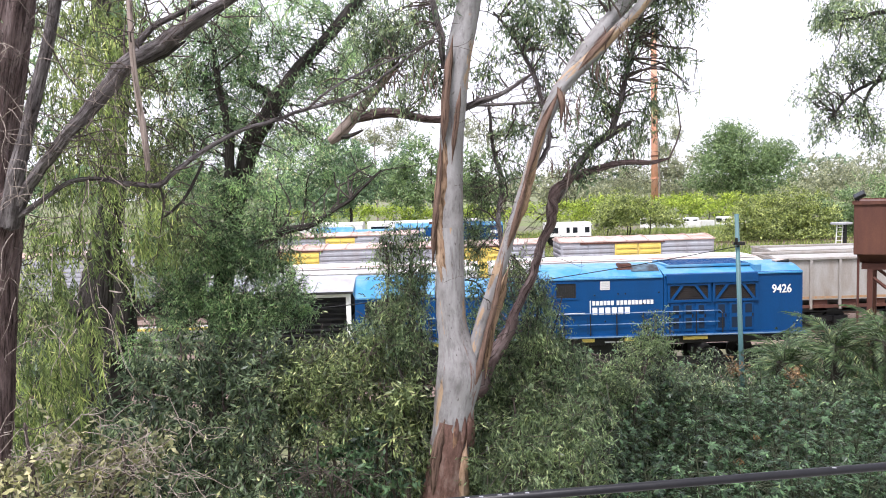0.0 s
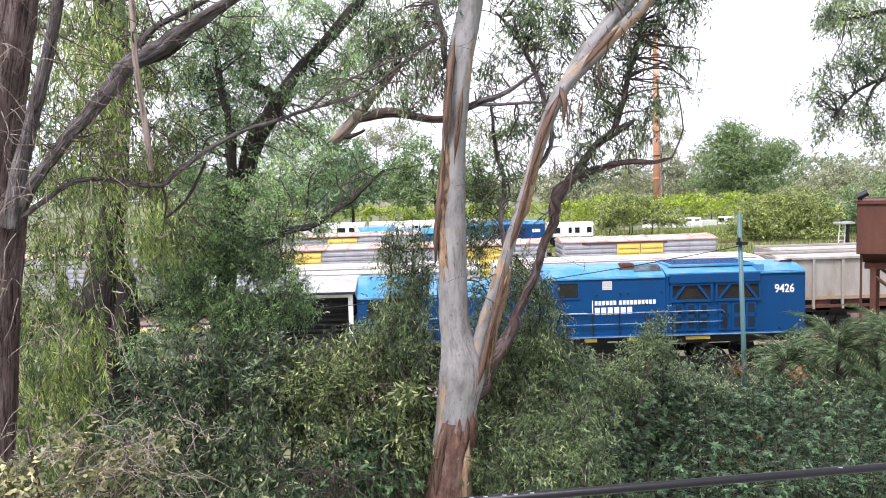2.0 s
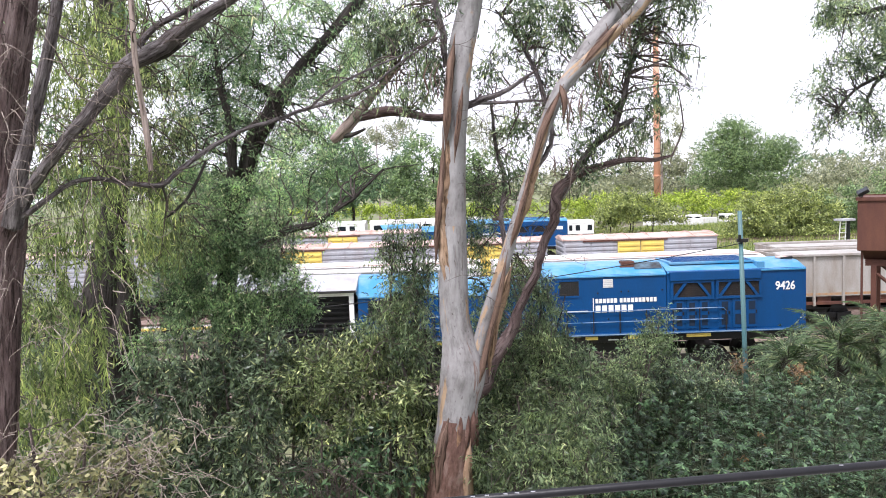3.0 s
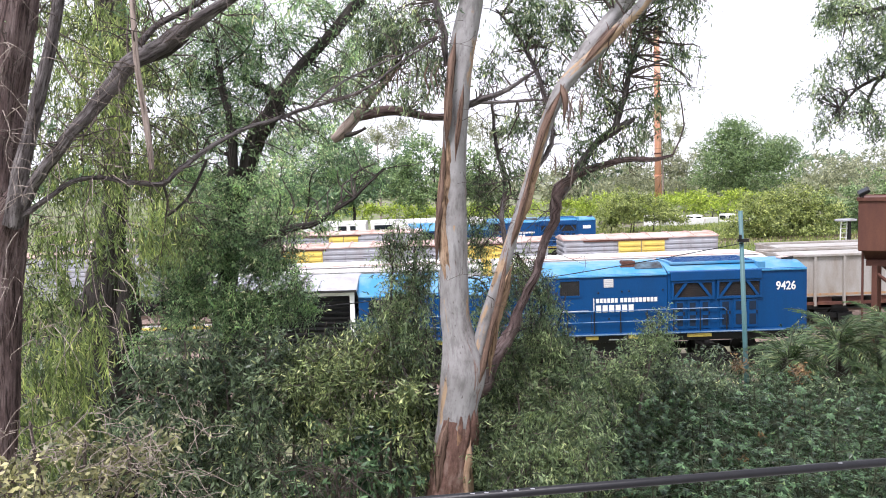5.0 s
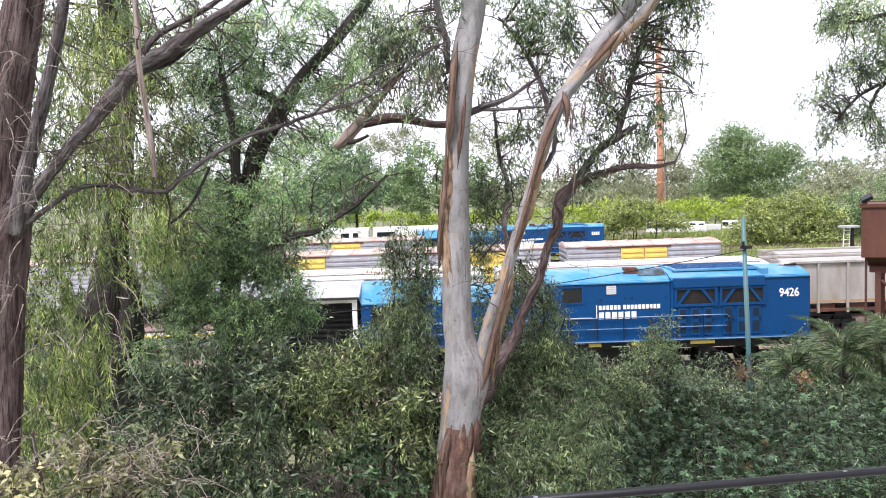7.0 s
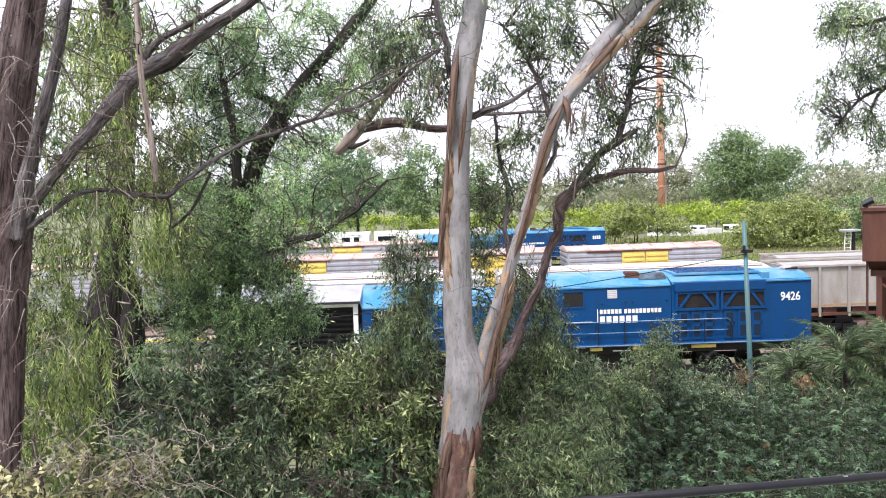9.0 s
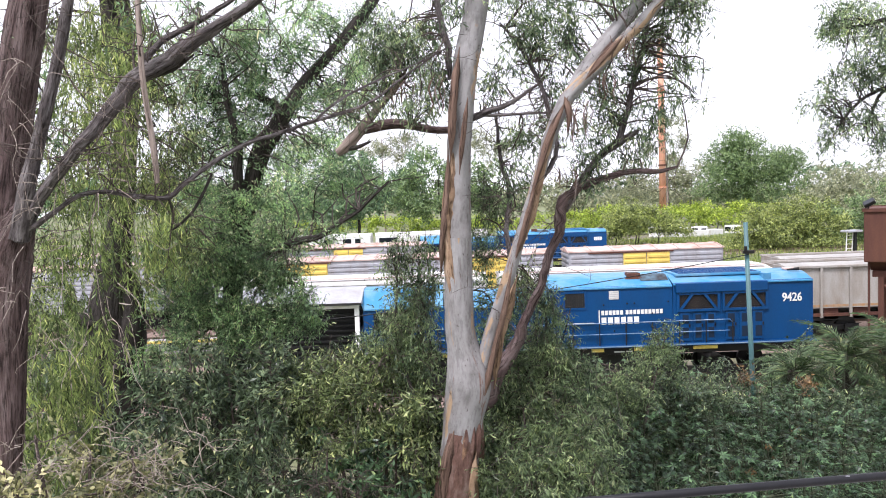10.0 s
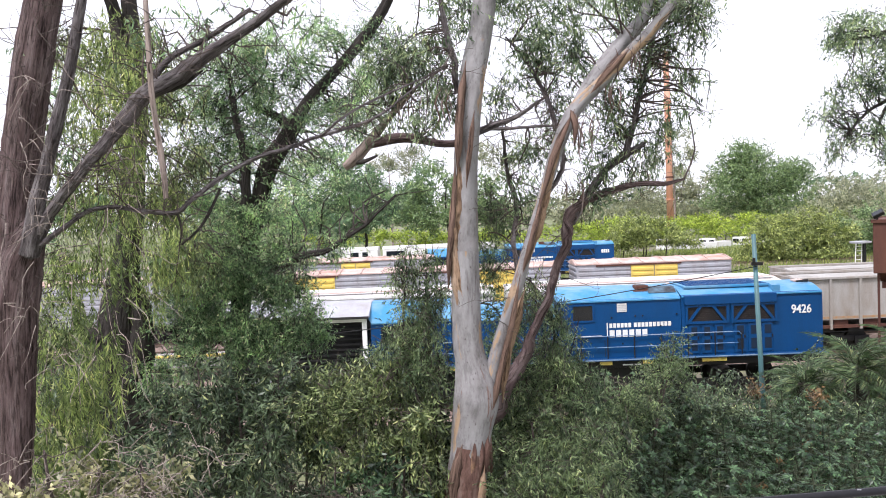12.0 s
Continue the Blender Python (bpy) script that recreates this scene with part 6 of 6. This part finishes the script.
for k in range(34):
    x, z = rng1.uniform(-1.9, -0.9), rng1.uniform(3.3, 3.9)
    dx, dz = rng1.uniform(-0.6, 0.6), rng1.uniform(-0.1, 0.5)
    grey.append(tube_arrays(curve_nodes([(-1.35 + rng1.uniform(-0.1, 0.1), 8.5, 1.5, 0.009), (-1.35 + (x + 1.35) * 0.5, 8.3, 2.8, 0.006), (x, 8.15, z, 0.004), (x + dx * 0.6, 8.0, z + dz * 0.5, 0.003), (x + dx, 7.9, z + dz, 0.001)], 0.08), 4, 0.05, k))
gv, gq = merge(grey)
part_np("brushwood", gv - bare.base, gq, M_TWIG, bare.ob, "", "stuff", True)


# ---- castor plants: stems with broad palmate leaves ----
def palmate(rng, size, lobes=7):
    """One leaf: lobes round the stalk, each a folded blade."""
    v, q = [], []
    for k in range(lobes):
        a = (k / (lobes - 1) - 0.5) * 4.6
        L = size * (1.0 - 0.28 * abs(a) / 2.3) * rng.uniform(0.9, 1.1)
        d = np.array([math.cos(a), math.sin(a), 0])
        s = np.array([-math.sin(a), math.cos(a), 0])
        b = len(v)
        v += [np.zeros(3), d * L * 0.5 + s * L * 0.17 + (0, 0, -0.05 * L), d * L + (0, 0, -0.22 * L), d * L * 0.5 - s * L * 0.17 + (0, 0, -0.05 * L)]
        q.append((b, b + 1, b + 2, b + 3))
    return np.array(v), np.array(q)


def castor(seed, height, m, leaves=95, spread=1.0):
    rng = np.random.default_rng(seed)
    t = empty("castor_plant", m, "tall castor plant with star-shaped blue-green leaves", "shrub", "castor plants")
    stems, lv, seeds = [], [], []
    for s in range(6):
        tip = np.array([rng.normal(0, 0.5 * spread), rng.normal(0, 0.5 * spread), height * rng.uniform(0.72, 1.0)])
        line = curve_nodes([(rng.normal(0, 0.1), rng.normal(0, 0.1), -0.05, 0.03), (*(tip * (0.4, 0.4, 0.45)), 0.025), (*(tip * (0.8, 0.8, 0.75)), 0.017), (*tip, 0.008)], 0.2)
        stems.append(tube_arrays(line, 6, 0.04, seed + s))
        n = leaves // 5
        for k in range(n):
            f = 1 - (k / n) ** 1.3 * 0.6
            p = line[min(len(line) - 1, int(f * (len(line) - 1))), :3]
            az = k * 2.4 + rng.normal(0, 0.3)
            reach = rng.uniform(0.12, 0.5)
            out = np.array([math.cos(az), math.sin(az), 0])
            end = p + out * reach + (0, 0, rng.uniform(0.0, 0.2))
            stems.append(tube_arrays(np.array([(*p, 0.006), (*end, 0.003)]), 3, 0))
            v, q = palmate(rng, rng.uniform(0.05, 0.12), int(rng.choice((5, 7, 7))))
            R = np.array((Euler((rng.normal(0, 0.42), rng.normal(0.3, 0.42), az)).to_matrix()))
            lv.append((v @ R.T + end, q))
        for k in range(26):
            z0 = tip + (rng.normal(0, 0.05), rng.normal(0, 0.05), rng.uniform(0, 0.25))
            if s < 1 and seed == 22:
                d = rng.normal(size=3) * 0.03
                seeds.append((np.array([z0, z0 + d, z0 + d + (0, 0, 0.03), z0 + (0.015, 0.0, 0.03)]), np.array([[0, 1, 2, 3]])))
    v, q = merge(stems)
    part_np("stalk", v, q, M_GREENSTEM, t, smooth=True)
    v, q = merge(lv)
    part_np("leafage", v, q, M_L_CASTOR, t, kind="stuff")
    if seeds:
        v, q = merge(seeds)
        part_np("seed_spike", v, q, M_L_BROWN, t, "brownish seed spikes", "stuff")
    return t


kinds = [castor(21, 3.7, pose(3.2, 9.6, -0.37), 400, 1.3), castor(22, 3.5, pose(5.2, 10.4, -0.42), 400, 1.3), castor(23, 3.8, pose(7.0, 11.2, -0.46), 400, 1.3)]
rng2 = random.Random(12)
for y in (8.4, 9.4, 10.5, 11.7, 13.0, 14.2, 15.3, 16.4):
    x = 2.4 + (y - 8.4) * 0.12
    while x < y * 0.66 + 0.8:
        copy_thing(rng2.choice(kinds), pose(x + rng2.uniform(-0.3, 0.3), y + rng2.uniform(-0.4, 0.4), -0.3 - 0.0227 * x - (max(0.0, x - 4) * 0.09 if y > 11 else 0.0) - (rng2.uniform(0.3, 0.9) if y < 10 else rng2.uniform(0, 0.35) if y < 13 else rng2.uniform(0, 0.15)), 0, 0, rng2.uniform(0, 80)))
        x += 0.95


# ---- palms beside the water tank ----
def frond(rng, L):
    """One arching feather leaf: midrib and narrow leaflets on both sides."""
    n = 44
    v, q = [], []
    pts = []
    for k in range(n + 1):
        f = k / n
        pts.append(np.array([L * (f - 0.12 * f**3), 0, L * (0.50 * f - 0.86 * f**2.1)]))
    mid = tube_arrays(np.array([(*p, 0.016 * (1 - 0.85 * k / n)) for k, p in enumerate(pts)][::4]), 4, 0)
    for k in range(5, n):
        f = k / n
        ll = L * 0.21 * math.sin(min(1, f * 1.25 + 0.18) * 2.6) ** 0.7 * rng.uniform(0.85, 1.1) + 0.05
        tan = (pts[k + 1] - pts[k]) / np.linalg.norm(pts[k + 1] - pts[k])
        for sgn in (-1, 1):
            d = tan * rng.uniform(0.45, 0.8) + np.array([0, sgn * 0.72, rng.uniform(-0.55, 0.2)])
            d /= np.linalg.norm(d)
            w = np.cross(d, (0, 0, 1.0)) * 0.008
            b = len(v)
            v += [pts[k] - w * 0.4, pts[k] + d * ll * 0.5 + w + (0, 0, 0.01), pts[k] + d * ll + (0, 0, -0.10 * ll), pts[k] + d * ll * 0.5 - w]
            q.append((b, b + 1, b + 2, b + 3))
    return mid, (np.array(v), np.array(q))


def palm(x, y, trunk_h, count, L, seed, label):
    rng = np.random.default_rng(seed)
    t = empty("palm", pose(x, y, -0.35), label, "palm", "palms by the water tank")
    v, q = tube_arrays(curve_nodes([(-0.153, 0, 0.002, 0.26), (0.02, 0, trunk_h * 0.5, 0.22), (0, 0, trunk_h, 0.25), (0, 0, trunk_h + 0.15, 0.08)], 0.06), 16, 0.09, seed)
    part_np("trunk", v, q, M_DARKTWIG, t)
    for k in range(count):
        mid, leaf = frond(rng, L * rng.uniform(0.8, 1.1))
        lift = 82 - 108 * (k / count) + rng.normal(0, 6)
        m = pose(0, 0, trunk_h, 0, 0, k * 137.5 + rng.normal(0, 10)) @ pose(0.05, 0, 0, 0, -lift + 18, 0)
        f = part_np("frond", *leaf, M_L_PALM, t)
        f.matrix_local = m
        part_np("midrib", *mid, M_GREENSTEM, f)
    return t


palm(8.1, 18.0, 2.60, 36, 1.31, 31, "feathery date palm with dull green drooping fronds")
palm(9.5, 18.4, 2.86, 38, 1.43, 35, "feathery date palm with arching grey-green fronds")
palm(10.9, 18.8, 2.93, 38, 1.48, 32, "dark date palm with arching fronds")
palm(9.9, 17.0, 2.06, 29, 1.23, 33, "small palm with some dry brown fronds")
palm(12.0, 18.2, 2.71, 36, 1.48, 34, "dense dark palm below the water tank")

for x, y, lab in ((9.0, 20.2, "dark undergrowth behind the palms"), (11.0, 20.6, "dim leafy undergrowth below the tank"), (13.0, 20.4, "dark bushes at the tank's foot"), (6.8, 18.6, "leafy weeds by the teal pole"), (7.9, 16.2, "leafy weeds before the palms")):
    thicket("shrub", lab, [(x, y, 1.7, 1.0, 0.7, 0.8), (x - 0.5, y - 0.3, 0.8, 0.9, 0.7, 0.7), (x + 0.5, y - 0.3, 0.9, 0.9, 0.7, 0.7)], M_L_SHRUB, 2.6, (0.1, 0.03))

# dry flower heads and a clump of weeds beside the pole
weed = Tree("dry_weed", (6.483, 17, 1.982), "dry brown seed heads of a tall weed", "weed")
weed.foliage([(6.477, 17, 2.562, 0.18, 0.19, 0.2), (6.554, 17, 2.43, 0.13, 0.15, 0.18), (7.426, 16, 2.52, 0.16, 0.16, 0.16), (7.479, 16, 2.639, 0.12, 0.13, 0.14)], 1.6, 0.07, 0.03, M_L_BROWN, -0.6, 8, 0.1)
weed.finish(M_DRYTWIG)


# ---- trees, hedge and bushes on the far side ----
def far_tree(name, label, trunk_xy, height, clumps, material, leaf, lai, category="tree", bark=None, shell=0.75):
    t = Tree(name, (*trunk_xy, -0.3), label, category, "far trees" if category == "tree" else "far bushes")
    x, y = trunk_xy
    if category == "tree":
        line = name == "tree_line"
        k = 0.45 if bark else 1.0
        t.limb("trunk", [(x, y, -0.3, height * 0.022 * k), (x + 0.2, y, height * 0.3, height * 0.017 * k), (x - 0.1, y, height * 0.6, height * 0.010 * k), (x, y, height * 0.85, height * 0.004)], bark or M_DARKBARK, 8, 0.05)
        t.branchlets(clumps, 0 if line else 3, 0.06)
    else:
        for c in clumps[:4]:
            t.limb("stem", [(c[0], y, -0.35, 0.09), (c[0] + 0.2, c[1], c[2] * 0.5, 0.06), (c[0], c[1], c[2], 0.03)], M_DARKBARK, 6, 0.05)
    t.foliage(clumps, lai, leaf, leaf * 0.55, material, 0.2, 10, leaf * 1.6, twig=False, shell=shell, sub=26)
    t.finish()
    return t


far_tree("broadleaf_tree", "round bright green broadleaf tree beyond the yard", (59, 150), 19, [(56.807, 150, 14.343, 4.64, 4.2, 3.76), (61.74, 150, 10.91, 6.08, 5.14, 4.2), (54.594, 150, 8.962, 4.97, 4.81, 4.64), (60.09, 150, 6.047, 7.73, 5.8, 3.87), (66.123, 150, 9.671, 3.09, 3.76, 4.42), (55.663, 147, 11.528, 5.41, 5.14, 4.87)], M_L_FAR, 0.34, 4.6)
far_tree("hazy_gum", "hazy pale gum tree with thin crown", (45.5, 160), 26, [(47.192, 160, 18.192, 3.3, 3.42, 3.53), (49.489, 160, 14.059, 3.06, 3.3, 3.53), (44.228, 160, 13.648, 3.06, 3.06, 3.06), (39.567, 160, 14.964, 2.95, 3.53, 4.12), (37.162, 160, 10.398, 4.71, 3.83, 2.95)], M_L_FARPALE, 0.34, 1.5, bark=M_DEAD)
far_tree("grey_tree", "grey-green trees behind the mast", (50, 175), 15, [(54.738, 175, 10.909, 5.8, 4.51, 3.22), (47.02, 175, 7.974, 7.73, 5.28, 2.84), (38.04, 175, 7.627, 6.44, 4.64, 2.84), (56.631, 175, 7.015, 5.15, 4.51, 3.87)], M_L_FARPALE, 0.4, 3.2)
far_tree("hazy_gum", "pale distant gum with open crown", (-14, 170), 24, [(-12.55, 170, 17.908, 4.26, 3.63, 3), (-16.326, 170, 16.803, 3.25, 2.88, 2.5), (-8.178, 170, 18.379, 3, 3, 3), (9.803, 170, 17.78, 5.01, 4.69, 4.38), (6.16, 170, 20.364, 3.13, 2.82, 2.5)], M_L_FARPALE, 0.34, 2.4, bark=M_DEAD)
far_tree("dark_tree", "dark green tree behind the wagons", (-13, 110), 12, [(-14.697, 110, 10.594, 4.05, 3.65, 3.24), (-9.907, 110, 9.626, 4.05, 3.56, 3.08), (-11.63, 110, 6.874, 5.67, 4.05, 2.43), (-16.497, 110, 6.634, 4.05, 3.24, 2.43), (-5.159, 112, 9.518, 2.89, 3.09, 3.3)], M_L_FARDARK, 0.38, 4.6)
far_tree("green_tree", "mid-green tree behind the trunk", (-1, 100), 12, [(-2.416, 100, 9.145, 3.09, 3.2, 3.31), (-4.695, 100, 7.037, 2.95, 2.76, 2.58), (4.524, 100, 8.188, 2.65, 3.17, 3.68), (5.537, 100, 5.224, 2.95, 2.58, 2.21), (-1.07, 100, 5.444, 2.95, 2.58, 2.21)], M_L_FAR, 0.36, 4.4)
far_tree("dark_tree", "dim green trees far down the yard", (-38, 100), 12, [(-35.5, 100, 8.056, 6.63, 4.79, 2.95), (-25.964, 100, 7.739, 6.63, 4.97, 3.31), (-44.352, 100, 7.616, 6.63, 4.97, 3.31), (-19.394, 100, 6.79, 4.42, 3.5, 2.58), (-53.157, 100, 7.906, 6.63, 4.97, 3.31)], M_L_FARDARK, 0.5, 1.6)
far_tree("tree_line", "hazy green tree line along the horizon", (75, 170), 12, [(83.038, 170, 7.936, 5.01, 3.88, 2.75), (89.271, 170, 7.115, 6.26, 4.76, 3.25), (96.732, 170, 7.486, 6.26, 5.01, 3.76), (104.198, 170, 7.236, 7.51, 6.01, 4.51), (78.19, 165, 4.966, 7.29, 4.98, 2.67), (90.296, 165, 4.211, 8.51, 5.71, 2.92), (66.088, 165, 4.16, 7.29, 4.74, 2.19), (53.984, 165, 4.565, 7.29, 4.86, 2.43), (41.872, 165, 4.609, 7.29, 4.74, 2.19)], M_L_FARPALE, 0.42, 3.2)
far_tree("dark_tree", "dark green tree tops on the horizon", (72, 190), 17, [(94.181, 190, 10.114, 4.2, 3.08, 1.96), (99.737, 190, 10.338, 4.2, 2.94, 1.68), (87.928, 190, 9.626, 2.52, 2.8, 3.08)], M_L_FARDARK, 0.8, 1.8)
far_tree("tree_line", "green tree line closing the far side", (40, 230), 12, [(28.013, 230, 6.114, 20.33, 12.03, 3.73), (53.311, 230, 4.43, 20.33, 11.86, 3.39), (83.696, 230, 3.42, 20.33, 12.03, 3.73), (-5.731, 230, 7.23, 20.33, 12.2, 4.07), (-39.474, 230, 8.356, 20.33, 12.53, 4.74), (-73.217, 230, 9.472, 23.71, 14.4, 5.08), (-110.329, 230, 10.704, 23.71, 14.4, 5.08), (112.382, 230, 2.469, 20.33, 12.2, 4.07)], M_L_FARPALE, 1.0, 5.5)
far_tree("hedge", "bright yellow-green hedge along the far tracks", (-10, 122), 4, [(-13.057, 122, 3.045, 3.59, 2.52, 1.44), (-7.666, 122, 3.043, 4.04, 2.83, 1.62), (-2.293, 122, 2.681, 4.04, 2.74, 1.44), (3.095, 122, 2.509, 4.04, 2.74, 1.44), (-20.248, 122, 3.098, 4.49, 2.92, 1.35), (8.486, 122, 2.506, 4.49, 2.96, 1.44)], M_L_HEDGE, 0.3, 4.0, "bush")
far_tree("hedge", "yellow-green overgrown bank behind the boxcars", (30, 128), 4, [(19.265, 128, 2.332, 5.66, 3.68, 1.7), (25.866, 128, 2.772, 5.66, 3.68, 1.7), (38.097, 128, 2.645, 5.66, 3.68, 1.7), (44.683, 128, 2.425, 5.66, 3.58, 1.51), (50.329, 128, 2.617, 4.71, 3.11, 1.51), (32.453, 128, 2.553, 5.66, 3.68, 1.7)], M_L_HEDGE, 0.3, 4.0, "bush")
far_tree("bush", "large round bush with feathery green shoots", (26, 100), 4, [(24.229, 100, 3.04, 3.68, 2.72, 1.77), (21.644, 100, 2.39, 2.65, 2.06, 1.47), (27.178, 100, 2.94, 2.65, 2.21, 1.77), (24.617, 100, 4.27, 2.95, 2.06, 1.18), (29.745, 100, 1.89, 2.21, 1.62, 1.03)], M_L_BUSH, 0.24, 4.4, "bush")
far_tree("bush", "broad olive-green bush at the edge of the grass", (37, 86), 5, [(35.076, 86, 2.28, 2.91, 2.6, 2.28), (38.874, 86, 2.60, 3.8, 3.1, 2.41), (42.043, 86, 2.04, 2.53, 2.41, 2.28), (37.178, 85, 1.44, 5.01, 3.25, 1.5), (33.814, 86, 0.86, 2.28, 1.77, 1.27)], M_L_BUSH, 0.24, 4.4, "bush")
far_tree("bush", "leafy green bushes behind the water tank", (52, 92), 6, [(47.661, 92, 3.598, 3.05, 2.41, 1.76), (51.054, 92, 2.811, 3.05, 2.68, 2.3), (47.007, 92, 1.252, 2.71, 2.44, 2.17), (51.085, 92, -0.241, 4.07, 2.85, 1.63), (55.1, 92, 3.019, 4.07, 3.73, 3.39), (48.38, 92, -0.83, 3.39, 2.3, 1.22)], M_L_FAR, 0.28, 3.4, "bush")


def grass_patch(name, x0, x1, y0, y1, n, h, seed, label, slope=0.33):
    """Tufts of upright blades, too many to count."""
    rng = np.random.default_rng(seed)
    x, y = rng.uniform(x0, x1, n), rng.uniform(y0, y1, n)
    y = y + x * slope
    b = np.stack([x, y, np.full(n, -0.32)], 1)
    a = rng.uniform(0, 6.28, n)
    s = np.stack([np.cos(a), np.sin(a), np.zeros(n)], 1) * 0.05 * h[1]
    tip = b + np.stack([rng.normal(0, 0.12, n), rng.normal(0, 0.12, n), rng.uniform(h[0], h[1], n)], 1)
    v = np.stack([b - s, b + s, tip + s * 0.15, tip - s * 0.15], 1).reshape(-1, 3)
    tagged(part_np(name, v, np.arange(len(v)).reshape(-1, 4), M_L_GRASS), label, "grass", kind="stuff")


grass_patch("grass", -20, 62, 66, 110, 45000, (0.2, 0.7), 41, "long yellow-green grass beyond the tracks", 0.1)
grass_patch("grass", -14, 14, 6, 18, 9000, (0.2, 0.6), 42, "weeds and grass under the trees", 0.2)


# ---- cables ----
def cable(name, a, b, sag, r, label):
    n = 24
    line = np.array([(a[0] + (b[0] - a[0]) * f, a[1] + (b[1] - a[1]) * f, a[2] + (b[2] - a[2]) * f - sag * 4 * f * (1 - f), r) for f in np.linspace(0, 1, n)])
    tagged(part_np(name, *tube_arrays(line, 6, 0), M_BLACK, smooth=True), label, "cable")


cable("cable", (7.00, 17.95, 5.20), (-2.83, 16.5, 4.23), 0.12, 0.011, "black cable strung from the teal pole")


# ---- what moves ----
def motions():
    # the far locomotive rolls along its track, brakes and stops
    rows = []
    for t, s in ((0.0, -10.50), (0.5, -9.67), (1.0, -8.84), (1.5, -8.02), (2.0, -7.17), (2.5, -6.24), (3.0, -5.32), (3.6, -4.46), (4.2, -3.76), (4.8, -3.19), (5.5, -2.78), (6.0, -2.65), (6.5, -2.57), (7.0, -2.53), (12.0, -2.53)):
        rows.append((t, track_pose(64.0, A2, s)))
    walk(far_loco, rows)


motions()
